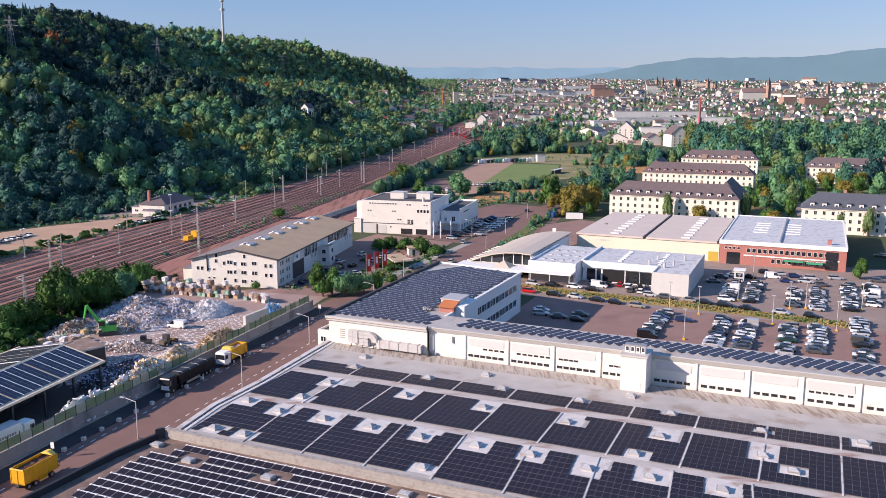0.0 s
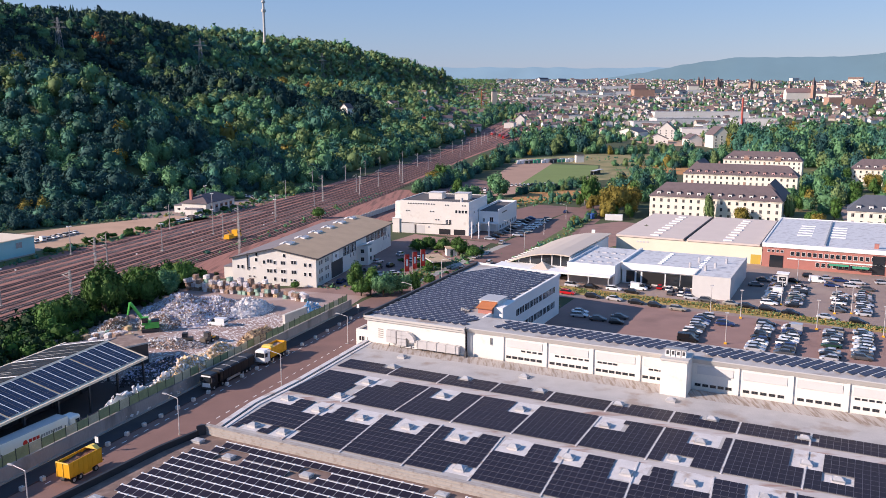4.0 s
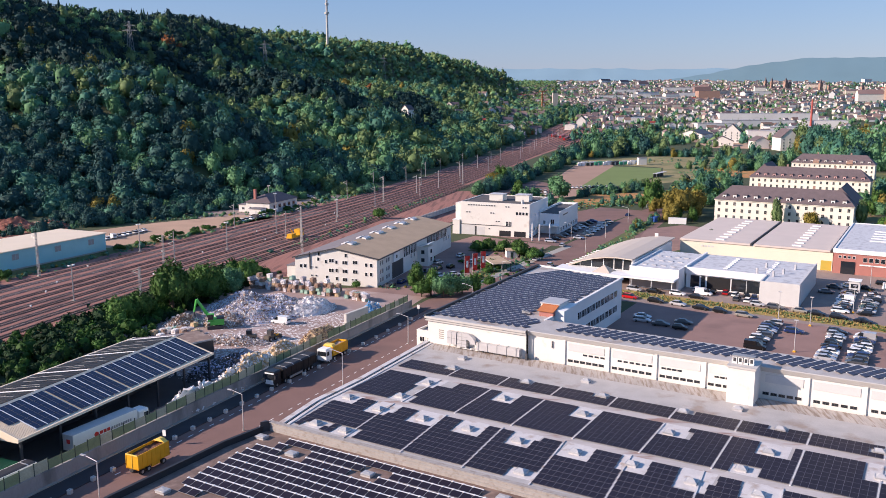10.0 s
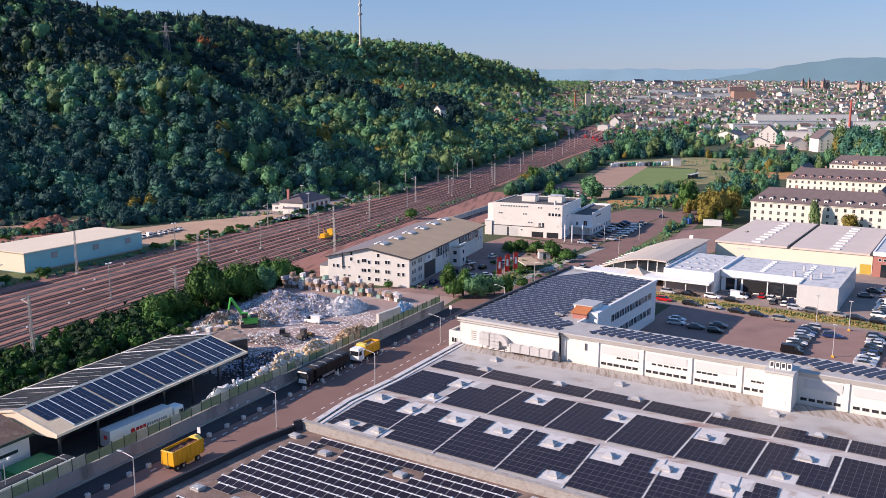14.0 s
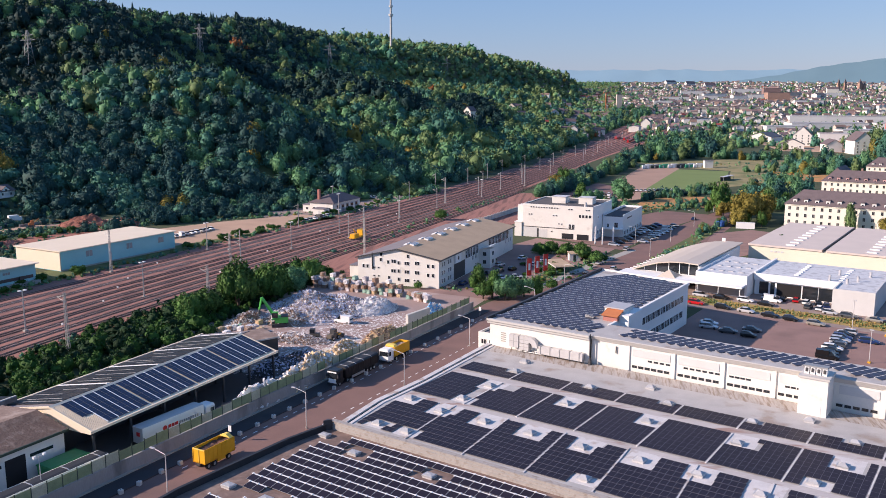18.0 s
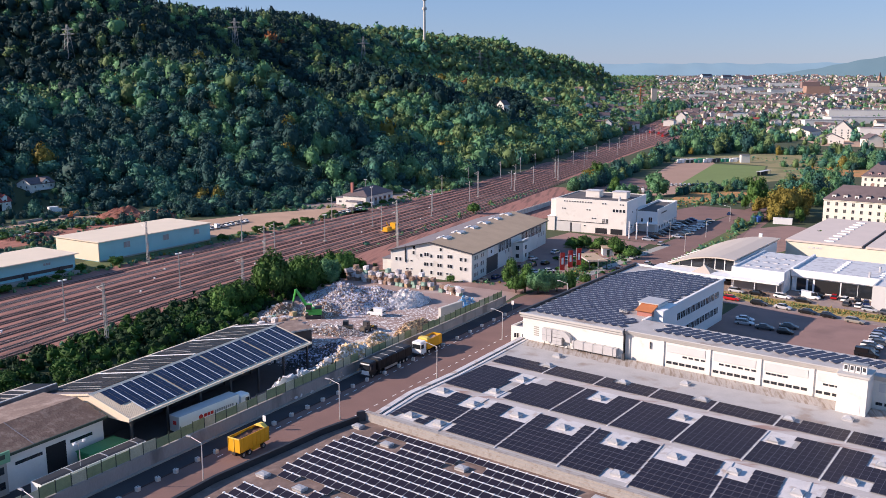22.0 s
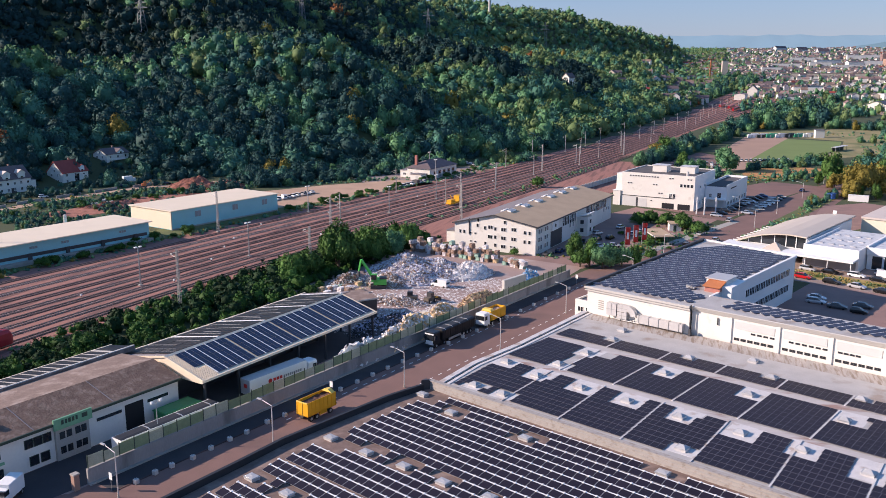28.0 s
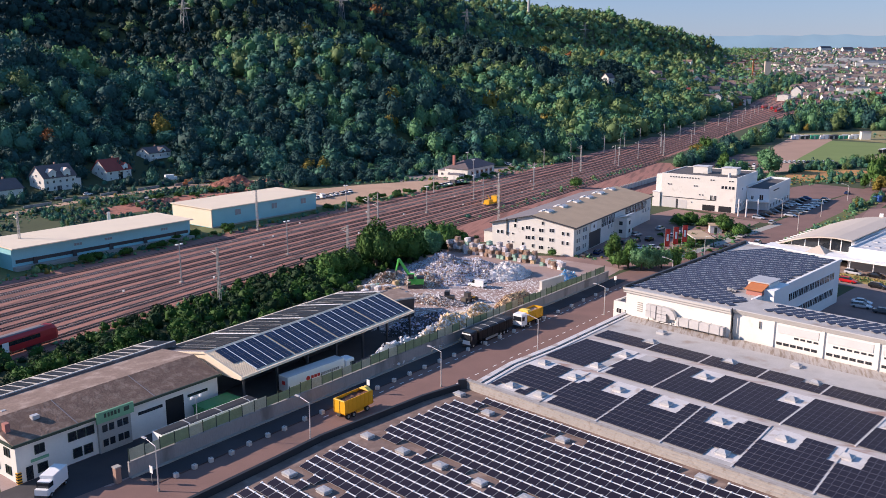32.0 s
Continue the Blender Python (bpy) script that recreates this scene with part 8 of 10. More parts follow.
def planting(name, spots, kinds, mat, label, category="woods"):
    """One mesh of many crowns. spots: x, y, z, radius, height factor, turn, kind."""
    vs, fs, sm, n = [], [], [], 0
    for x, y, z, r, h, a, k in spots:
        v, f, nf = kinds[int(k)]
        sm.append(np.arange(len(f)) < nf)
        c, s = math.cos(a) * r, math.sin(a) * r
        w = np.empty_like(v)
        w[:, 0], w[:, 1], w[:, 2] = x + v[:, 0] * c - v[:, 1] * s, y + v[:, 0] * s + v[:, 1] * c, z + v[:, 2] * r * h
        vs.append(w)
        fs.append(f + n)
        n += len(v)
    if vs:
        ob = arrays(name, np.concatenate(vs), np.concatenate(fs), mat, label, category, "stuff")
        ob.data.polygons.foreach_set("use_smooth", np.concatenate(sm))
        return ob


NEARK = [crown(2, 340, 100 + i, 1.0 + 0.13 * (i % 4), 0.34, 0.105, 17) for i in range(12)]
MIDK = [crown(2, 120, 200 + i, 1.05 + 0.2 * (i % 3), 0.34, 0.15) for i in range(8)]
FARK = [crown(1, 16, 300 + i, 1.1, 0.4, 0.24, 7) for i in range(8)]
LEAVES = ["leaf_dark", "leaf", "leaf_mid", "leaf_olive", "leaf_gold", "leaf_rust", "leaf_spruce"]
woods = np.random.default_rng(5)


def scatter(x0, x1, y0, y1, step, keep):
    gx, gy = np.meshgrid(np.arange(x0, x1, step), np.arange(y0, y1, step))
    x, y = gx.ravel() + woods.uniform(-0.45, 0.45, gx.size) * step, gy.ravel() + woods.uniform(-0.45, 0.45, gx.size) * step
    m = keep(x, y)
    return x[m], y[m]


def patchy(x, y, s, seed):
    return np.array([noise.noise(Vector((a * s, b * s, seed))) for a, b in zip(x, y)])


def forest(x, y, size, kinds, name, label, sink=0.25):
    z = rise(x, y)
    p1, p2 = patchy(x, y, 0.012, 3.0), patchy(x, y, 0.03, 9.0)
    u = woods.uniform(0, 1, len(x))
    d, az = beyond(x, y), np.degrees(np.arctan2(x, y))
    # leaf tones go lighter with distance and to the right, in place of haze
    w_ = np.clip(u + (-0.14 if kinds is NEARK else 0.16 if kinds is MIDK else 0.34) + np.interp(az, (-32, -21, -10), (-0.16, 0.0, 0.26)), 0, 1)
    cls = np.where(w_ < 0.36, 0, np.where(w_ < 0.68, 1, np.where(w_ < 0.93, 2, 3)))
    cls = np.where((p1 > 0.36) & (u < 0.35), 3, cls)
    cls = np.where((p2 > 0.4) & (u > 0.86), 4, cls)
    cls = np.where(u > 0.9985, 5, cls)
    # a dark band of leaf tones stands in for shade on the steep upper slope
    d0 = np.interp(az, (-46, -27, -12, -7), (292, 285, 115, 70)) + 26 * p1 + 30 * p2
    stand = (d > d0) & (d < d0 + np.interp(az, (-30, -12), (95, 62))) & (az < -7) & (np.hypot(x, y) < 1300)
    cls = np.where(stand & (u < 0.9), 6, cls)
    # upper left slope darkened the same way, shade put into the leaf tones
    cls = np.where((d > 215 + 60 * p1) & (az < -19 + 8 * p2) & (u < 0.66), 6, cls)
    r = size * np.clip(woods.lognormal(0, 0.28, len(x)), 0.5, 1.5)
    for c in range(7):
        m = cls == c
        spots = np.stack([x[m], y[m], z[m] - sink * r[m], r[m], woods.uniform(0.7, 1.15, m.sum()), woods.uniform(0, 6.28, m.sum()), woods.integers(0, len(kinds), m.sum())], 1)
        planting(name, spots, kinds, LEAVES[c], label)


def clear_of(x, y):
    """False where houses and lanes stand on the slope's foot."""
    ok = np.ones(x.shape, bool)
    for cx, cy, r in ((-303, 305, 17), (-290, 318, 14), (-297, 337, 16), (-313, 386, 13), (-302, 372, 9), (-290, 357, 10), (-308, 367, 12), (-322, 298, 15), (-340, 294, 9), (-318, 330, 13), (-333, 326, 9), (-270, 250, 9), (-266, 275, 9), (-264, 300, 9), (-256, 330, 9), (-240, 358, 9), (-222, 376, 8), (-280, 330, 12), (-284, 300, 12), (-290, 275, 12), (-292, 265, 16), (-298, 240, 16), (-136, 420, 19), (-124, 442, 13), (-130, 462, 9), (-285, 290, 14), (-280, 315, 14), (-262, 350, 16), (-240, 372, 12), (-283, 250, 14), (-275, 330, 12), (-150, 978, 15), (-142, 955, 12), (-296, 376, 12), (-312, 382, 9), (-103, 603, 9), (-96, 596, 8)):
        ok &= np.hypot(x - cx, y - cy) > r
    return ok


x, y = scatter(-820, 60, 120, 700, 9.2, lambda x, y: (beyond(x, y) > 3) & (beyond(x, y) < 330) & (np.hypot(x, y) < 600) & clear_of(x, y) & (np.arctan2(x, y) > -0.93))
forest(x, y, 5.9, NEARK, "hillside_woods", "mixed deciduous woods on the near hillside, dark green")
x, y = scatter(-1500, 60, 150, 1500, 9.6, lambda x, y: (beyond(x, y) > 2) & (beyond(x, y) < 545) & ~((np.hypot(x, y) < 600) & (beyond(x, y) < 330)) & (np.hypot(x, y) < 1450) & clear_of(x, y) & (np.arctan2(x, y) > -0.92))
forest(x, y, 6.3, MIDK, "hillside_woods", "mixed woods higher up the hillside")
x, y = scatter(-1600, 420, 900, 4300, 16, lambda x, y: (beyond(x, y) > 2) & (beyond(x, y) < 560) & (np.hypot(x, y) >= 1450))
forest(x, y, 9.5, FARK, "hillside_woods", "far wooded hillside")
# thickets at the foot of the slope
x, y = scatter(-330, -90, 215, 520, 6.5, lambda x, y: (beyond(x, y) > -20) & (beyond(x, y) < 6) & clear_of(x, y) & (patchy(x, y, 0.03, 4.0) > -0.25))
forest(x, y, 3.0, NEARK, "foot_thicket", "dense shrubs and young trees at the foot of the hill")
# garden shrubs and fruit trees round the houses
HOUSES = ((-304, 307, 14), (-303, 344, 12), (-306, 380, 11), (-305, 277, 11), (-309, 240, 12), (-275, 352, 6), (-257, 341, 6))
x, y = scatter(-345, -248, 222, 392, 4.2, lambda x, y: (x < np.interp(y, (225, 290, 335, 376), (-281, -274, -263, -229))) & (np.min([np.hypot(x - a, y - b) - c for a, b, c in HOUSES], 0) > 0) & (patchy(x, y, 0.06, 5.0) > -0.12))
forest(x, y, 1.7, NEARK, "garden_shrubs", "dark green garden shrubs and small fruit trees")
x, y = scatter(-345, -285, 290, 400, 7.5, lambda x, y: (beyond(x, y) > -14) & (np.min([np.hypot(x - a, y - b) - c - 3 for a, b, c in HOUSES], 0) > 0) & (x < np.interp(y, (290, 400), (-312, -300))))
forest(x, y, 4.2, NEARK, "garden_trees", "deciduous trees behind the village houses")
# brambles and tall dry grass between the lane and the goods sheds
x, y = scatter(-285, -205, 200, 372, 2.6, lambda x, y: (x > np.interp(y, (225, 290, 335, 376), (-271, -264, -252, -217))) & (x < np.interp(y, (200, 300, 372), (-222, -196, -184))) & (patchy(x, y, 0.045, 12.0) > -0.05))
forest(x, y, 0.95, MIDK, "bramble_thicket", "low brambles and weeds between lane and sheds")

x, y = scatter(-225, -138, 335, 480, 5.5, lambda x, y: (beyond(x, y) > -75) & (beyond(x, y) < 4) & (x < np.interp(y, (340, 378, 400, 432, 470), (-209, -183, -167, -156, -142))) & (np.hypot(x + 234, y - 348) > 15) & (np.hypot(x + 216, y - 352) > 10))
forest(x, y, 3.4, NEARK, "lot_thicket", "dense shrubs and trees behind the gravel lot")

# conifers along the skyline
x, y = scatter(-1300, -100, 300, 1500, 26, lambda x, y: (beyond(x, y) > 470) & (beyond(x, y) < 560))
spike = bmesh.new()
bmesh.ops.create_cone(spike, segments=7, radius1=1.0, radius2=0.02, depth=4.2, cap_ends=True, matrix=Matrix.Translation((0, 0, 2.1)))
sv, sf = np.array([tuple(a.co) for a in spike.verts]), [[a.index for a in q.verts] for q in spike.faces]
sf = np.array([(q[0], q[i], q[i + 1]) for q in sf for i in range(1, len(q) - 1)])
spike.free()
planting("skyline_conifers", np.stack([x, y, rise(x, y) + 5, woods.uniform(1.8, 3.0, len(x)), woods.uniform(0.8, 1.2, len(x)), woods.uniform(0, 6, len(x)), np.zeros(len(x))], 1), [(sv, sf, 0)], "leaf_dark", "dark conifers on the skyline")


# single trees
def tree(name, label, m, h, r, seed, leaf, group="", bush=False, tall=1.0):
    t = thing(name, label, "tree" if not bush else "bush", m, group)
    q = np.random.default_rng(seed)
    if not bush:
        bm = rod(bmesh.new(), (0, 0, 0), (0.1, 0.05, h * 0.45), 0.035 * h ** 0.9 + 0.05, 0.02 * h, 8)
        part("trunk", bm, "bark", t)
        bm = bmesh.new()
        for i in range(5):
            a = i * 1.26 + q.uniform(0, 0.6)
            rod(bm, (0.05, 0.03, h * (0.3 + 0.03 * i)), (r * 0.6 * math.cos(a), r * 0.6 * math.sin(a), h * (0.55 + 0.05 * i)), 0.012 * h, 0.004 * h, 5)
        part("branchwork", bm, "bark", t)
    vs, fs, sm, n = [], [], [], 0
    lobes = 6 if not bush else 4
    for i in range(lobes):
        v, f, nf = crown(2, 420, seed * 31 + i, tall, 0.36, 0.1)
        sm.append(np.arange(len(f)) < nf)
        a = i * 6.28 / max(1, lobes - 1)
        k = 0.62 if i else 0.75
        off = (r * 0.48 * math.cos(a), r * 0.48 * math.sin(a), q.uniform(0.0, 0.26) * h) if i else (0, 0, 0.27 * h if not bush else 0.15 * h)
        base = h * 0.03 if not bush else 0.0
        hz = (h - base) * (0.78 if not bush else 0.6)
        w = np.stack([v[:, 0] * r * k + off[0], v[:, 1] * r * k + off[1], base + off[2] + v[:, 2] * hz * 0.5], 1)
        vs.append(w)
        fs.append(f + n)
        n += len(v)
    c = arrays("crown", np.concatenate(vs), np.concatenate(fs), leaf)
    c.data.polygons.foreach_set("use_smooth", np.concatenate(sm))
    c.parent = t
    return t


KINDS = [tree("tree", "broad green deciduous tree with full crown", flat(-32.5, 241.5, 0), 9.5, 3.0, 11, "leaf2", "single trees"),
         tree("tree", "dark green rounded deciduous tree", flat(-26.8, 243, 0), 7.2, 3.4, 12, "leaf_mid", "single trees"),
         tree("tree", "yellowish green tree in early autumn leaf", flat(60, 403, 0), 10, 4.4, 13, "leaf_gold", "single trees"),
         tree("tree", "light green young tree with loose crown", flat(-20, 318, 0), 5.5, 2.8, 14, "leaf2", "single trees"),
         tree("tree", "slender tall tree with thin yellowish crown", flat(105, 392, 0), 15.0, 2.6, 18, "leaf_olive", "single trees")]
BUSH = [tree("bush", "dense dark green bush of the railway hedge", flat(-124, 118, 0), 5.0, 3.4, 15, "hedge_green", "hedge bushes", True),
        tree("bush", "tall green hedge bush beside the shed", flat(-121, 136, 0), 5.6, 3.6, 16, "hedge_green", "hedge bushes", True),
        tree("bush", "bright green low bush", flat(-118, 150, 0), 3.6, 2.8, 17, "leaf2", "hedge bushes", True)]
KINDS.append(tree("tree", "dense dark green tree above the yard hedge", flat(-94, 232, 0), 8.0, 3.6, 19, "leaf2", "single trees"))
plant = np.random.default_rng(77)


def again(src, x, y, s=1.0, sz=None, z=0.0):
    m = flat(x, y, plant.uniform(0, 360), z)
    o = copy_thing(src, m)
    o.scale = (s, s, sz or s)
    return o


# dense hedge between the tracks and the yard
hx, hyy, hr = [], [], []
for yy in np.arange(92, 268, 1.15):
    lo_ = float(np.interp(yy, (85, 121, 147, 168, 185, 200, 217, 262), (-119.5, -110, -100, -95.5, -97, -99, -97, -88)))
    hi_ = float(track_x(-0.06, np.array([yy]))[0])
    for k in range(6):
        hx.append(lo_ + (hi_ - lo_) * (0.03 + 0.17 * k + plant.uniform(-0.09, 0.12)))
        hyy.append(yy + plant.uniform(-1, 1))
        hr.append((0.95, 1.35, 1.6, 1.7, 1.6, 1.2)[k] * plant.lognormal(0, 0.3) * (1.35 if yy > 165 and k < 4 else 1.0))
hx, hyy, hr = np.array(hx), np.array(hyy), np.array(hr)
hc = plant.choice(4, len(hx), p=(0.2, 0.42, 0.28, 0.1))
for c in range(4):
    m = hc == c
    planting("hedge", np.stack([hx[m], hyy[m], np.full(m.sum(), 0.0) - 0.25 * hr[m], hr[m], plant.uniform(0.6, 1.05, m.sum()), plant.uniform(0, 6, m.sum()), plant.integers(0, 8, m.sum())], 1), MIDK, ("hedge_dark", "hedge_green", "hedge_dark", "hedge_green")[c], "dense green hedge of wild shrubs along the railway", "hedge")
for x, y, k, s, sz in ((-100, 215, 5, 1.7, 1.95), (-105, 205, 5, 1.35, 1.1), (-94, 226, 5, 1.35, 1.6), (-98, 229, 0, 1.3, 1.2), (-107, 199, 0, 1.2, 0.95), (-93, 240, 1, 1.3, 1.15), (-91, 249, 0, 1.2, 1.0), (-103, 220, 5, 1.5, 1.6)):
    again(KINDS[k], x, y, s, sz)
# trees along streets and lots
for x, y, k, s in ((-77.5, 396.3, 3, 1.1), (-38.5, 251, 0, 0.95), (-28.6, 240, 1, 1.1), (-23.5, 244.5, 1, 0.95), (-20, 248, 0, 0.7), (-35, 240, 3, 1.1), (-16, 256, 3, 0.7), (-8, 306, 3, 1.2), (-14, 312, 3, 1.1), (-3, 300, 3, 0.9), (-24, 316, 3, 0.9), (-17, 284, 3, 0.7), (-9, 318, 3, 1.0),
                   (57, 431, 2, 0.9), (64, 410, 0, 0.9), (70, 402, 0, 0.85), (52, 446, 0, 0.8), (64, 411, 2, 1.75), (73, 421, 2, 1.5), (57, 438, 0, 2.0), (78, 440, 0, 1.6), (10, 489, 1, 2.1), (-26, 545, 0, 1.7), (-31, 536, 2, 1.2), (66, 446, 0, 1.1), (62, 470, 0, 1.0), (80, 468, 1, 1.0), (92, 486, 1, 0.9), (104, 472, 0, 0.9), (46, 470, 1, 0.7), (40, 480, 1, 0.7),
                   (-9, 470, 1, 1.3), (-14, 482, 0, 1.3), (-4, 476, 1, 1.2), (132.5, 263, 0, 0.8), (60, 330, 3, 1.4), (66, 334, 3, 1.5), (118, 385, 2, 0.9), (147, 372, 2, 0.8), (160, 352, 3, 1.3), (152, 360, 3, 1.2), (174, 420, 0, 1.0), (166, 415, 1, 1.0), (184, 410, 0, 0.9),
                   (160, 432, 0, 0.9), (196, 430, 1, 1.1), (170, 470, 1, 1.3), (190, 470, 0, 1.4), (205, 480, 1, 1.4), (200, 500, 0, 1.4), (218, 520, 1, 1.5), (228, 500, 0, 1.2), (236, 520, 2, 1.3), (246, 500, 0, 1.3), (212, 455, 1, 1.2), (224, 470, 2, 1.2), (240, 470, 1, 1.2), (112, 425, 3, 1.0), (141, 392, 4, 1.0), (167, 352, 4, 0.9), (175, 344, 4, 0.95), (160, 357, 3, 1.3), (173, 458, 0, 1.2), (166, 402, 0, 0.8), (188, 426, 1, 1.2), (213, 492, 1, 1.5), (225, 536, 0, 1.5), (152, 420, 0, 0.9), (149, 384, 3, 1.4), (204, 539, 1, 1.4), (236, 560, 0, 1.4), (254, 536, 0, 1.3), (258, 524, 2, 1.2), (196, 452, 0, 1.1), (180, 440, 1, 1.1), (206, 474, 0, 1.3), (74, 431, 2, 0.9), (94, 476, 0, 1.0), (86, 460, 1, 1.1),
                    (-56.5, 249, 3, 0.5)):
    again(KINDS[k], x, y, s)
# bushes beyond the tracks, along sheds and lots
for s, y0, y1, n in ((1.16, 225, 250, 6), (1.14, 300, 380, 14), (1.12, 180, 225, 6), (1.2, 390, 470, 10)):
    for i in range(n):
        yy = y0 + (y1 - y0) * (i + plant.uniform(0, 0.9)) / n
        again(BUSH[plant.integers(0, 3)], float(track_x(s + plant.uniform(-0.03, 0.05), np.array([yy]))[0]), yy, plant.uniform(0.4, 0.95))
for i in range(24):
    t = i / 24
    again(BUSH[plant.integers(0, 3)], -262 + 46 * t + plant.normal(0, 3), 262 + 100 * t + plant.normal(0, 5), plant.uniform(0.3, 0.75))
for i in range(26):
    again(BUSH[plant.integers(0, 3)], -20 + plant.normal(0, 8), 285 + plant.uniform(-28, 30), plant.uniform(0.2, 0.4))
for x, y, k, s in ((-25, 317, 2, 1.0), (-21, 318, 1, 0.8), (-17, 317.5, 2, 1.0), (-13, 318.5, 2, 0.9), (-6, 308, 1, 0.9), (-3, 310, 0, 0.9), (-1, 307, 1, 0.7), (-18, 278, 2, 0.8), (-21, 281, 1, 0.6), (-15, 284, 2, 0.6), (-24, 262, 0, 0.5), (-20, 268, 2, 0.5)):
    again(BUSH[k], x, y, s)
# valley trees as stuff: along the tracks, round the pitch, the right-hand woods
spots_x, spots_y, spots_r = [], [], []
def clump(cx, cy, rx, ry, n, r):
    spots_x.extend(cx + plant.normal(0, rx / 2, n))
    spots_y.extend(cy + plant.normal(0, ry / 2, n))
    spots_r.extend(r * plant.uniform(0.7, 1.3, n))
def belt(points, n, w, r):
    p = np.array(points, float)
    t = plant.uniform(0, len(p) - 1, n)
    i = np.minimum(t.astype(int), len(p) - 2)
    q = p[i] + (p[i + 1] - p[i]) * (t - i)[:, None] + plant.normal(0, w, (n, 2))
    spots_x.extend(q[:, 0])
    spots_y.extend(q[:, 1])
    spots_r.extend(r * plant.uniform(0.7, 1.35, n))
belt([(-29, 528), (-16, 590), (4, 680), (24, 768)], 120, 3.6, 3.7)
belt([(-36, 504), (-31, 528), (-22, 570)], 22, 3, 2.6)
belt([(28, 775), (50, 880), (78, 1010)], 60, 8, 5)
clump(84, 900, 36, 44, 62, 8)
clump(60, 850, 26, 26, 26, 6)
belt([(110, 850), (160, 840), (215, 880)], 30, 6, 4)
belt([(150, 700), (190, 720), (240, 780)], 40, 9, 4.6)
belt([(74, 486), (84, 510), (100, 555)], 22, 4, 4.2)
belt([(104, 560), (116, 600), (126, 640)], 14, 4, 3.4)
belt([(36, 512), (58, 530), (80, 552)], 34, 2.4, 1.6)
belt([(90, 466), (104, 500), (120, 560)], 20, 5, 4.6)
belt([(150, 690), (180, 720), (225, 770)], 34, 8, 4.6)
clump(206, 516, 13, 14, 9, 6.5)
clump(190, 462, 10, 14, 7, 5)
clump(168, 440, 7, 9, 5, 4)
belt([(38, 372), (50, 398), (62, 424)], 26, 1.6, 1.4)
belt([(20, 494), (42, 530), (66, 566)], 46, 2.0, 1.9)
belt([(30, 452), (50, 478), (66, 504)], 44, 4.0, 1.3)
belt([(118, 690), (150, 760), (190, 800)], 26, 9, 3.6)
clump(120, 1090, 40, 40, 22, 6)
clump(330, 1000, 50, 40, 40, 7)
belt([(-34, 440), (-6, 452), (12, 462)], 26, 4, 2.6)
# woods between the hill's foot and the tracks, and along the far tracks
gx, gy = scatter(-130, 130, 560, 2000, 13, lambda x, y: (beyond(x, y) < 4) & (x < track_x(1.12, y) - 4) & (patchy(x, y, 0.012, 6.0) > -0.35))
spots_x.extend(gx); spots_y.extend(gy); spots_r.extend(6.2 * plant.uniform(0.6, 1.3, len(gx)))
gx, gy = scatter(40, 220, 1000, 1500, 15, lambda x, y: (x > track_x(-0.15, y) + 40) & (x < track_x(-0.15, y) + 75) & (patchy(x, y, 0.012, 8.0) > -0.1))
spots_x.extend(gx); spots_y.extend(gy); spots_r.extend(6 * plant.uniform(0.6, 1.3, len(gx)))
gx, gy = scatter(215, 620, 640, 1080, 11, lambda x, y: (y > 680 + 0.2 * (330 - x)) & (x > 235 + 0.12 * (y - 700)))
spots_x.extend(gx); spots_y.extend(gy); spots_r.extend(8.5 * plant.uniform(0.75, 1.3, len(gx)))
gx, gy = scatter(225, 430, 520, 680, 12, lambda x, y: (x > 250 + (y - 520) * 0.1) & (patchy(x, y, 0.02, 2.0) > -0.1))
spots_x.extend(gx); spots_y.extend(gy); spots_r.extend(6 * plant.uniform(0.75, 1.3, len(gx)))
x, y, r = np.array(spots_x), np.array(spots_y), np.array(spots_r)
cl = plant.choice(5, len(x), p=(0.18, 0.3, 0.34, 0.15, 0.03))
for c in range(5):
    m = cl == c
    planting("valley_trees", np.stack([x[m], y[m], rise(x[m], y[m]) - 0.3 * r[m], r[m], plant.uniform(1.0, 1.5, m.sum()), plant.uniform(0, 6, m.sum()), plant.integers(0, 12, m.sum())], 1), NEARK, LEAVES[c], "deciduous trees on the valley floor", "trees")


# weeds and low shrubs along the tracks, the lane and the sheds, as stuff
wx, wy, wr = [], [], []
def weeds(points, n, w, r):
    p = np.array(points, float)
    t = plant.uniform(0, len(p) - 1, n)
    i = np.minimum(t.astype(int), len(p) - 2)
    q = p[i] + (p[i + 1] - p[i]) * (t - i)[:, None] + plant.normal(0, w, (n, 2))
    wx.extend(q[:, 0]); wy.extend(q[:, 1]); wr.extend(r * plant.lognormal(0, 0.35, n))
for sh in (1.09, 1.15):
    yy = np.arange(150, 520, 12.0)
    weeds(np.stack([track_x(sh, yy), yy], 1), 330, 1.6, 0.8)
yy = np.arange(100, 520, 12.0)
weeds(np.stack([track_x(-0.07, yy), yy], 1), 260, 1.5, 0.8)
weeds([(-276, 226), (-268, 290), (-250, 330), (-214, 376)], 640, 5, 0.65)
weeds([(-262, 226), (-256, 290), (-236, 330), (-204, 366)], 520, 5, 0.6)
weeds([(-190, 372), (-160, 396), (-128, 440), (-112, 505)], 160, 3, 1.1)
weeds([(-20, 255), (-14, 285), (0, 318)], 90, 3, 0.7)
weeds([(12, 291), (27, 334), (51, 403)], 170, 1.6, 0.8)
weeds([(-24, 262), (-12, 292), (2, 322)], 120, 2.0, 0.6)
weeds([(-54, 252), (-44, 250), (-34, 247)], 30, 0.8, 0.5)
weeds([(112, 610), (128, 700), (180, 800)], 120, 9, 1.3)
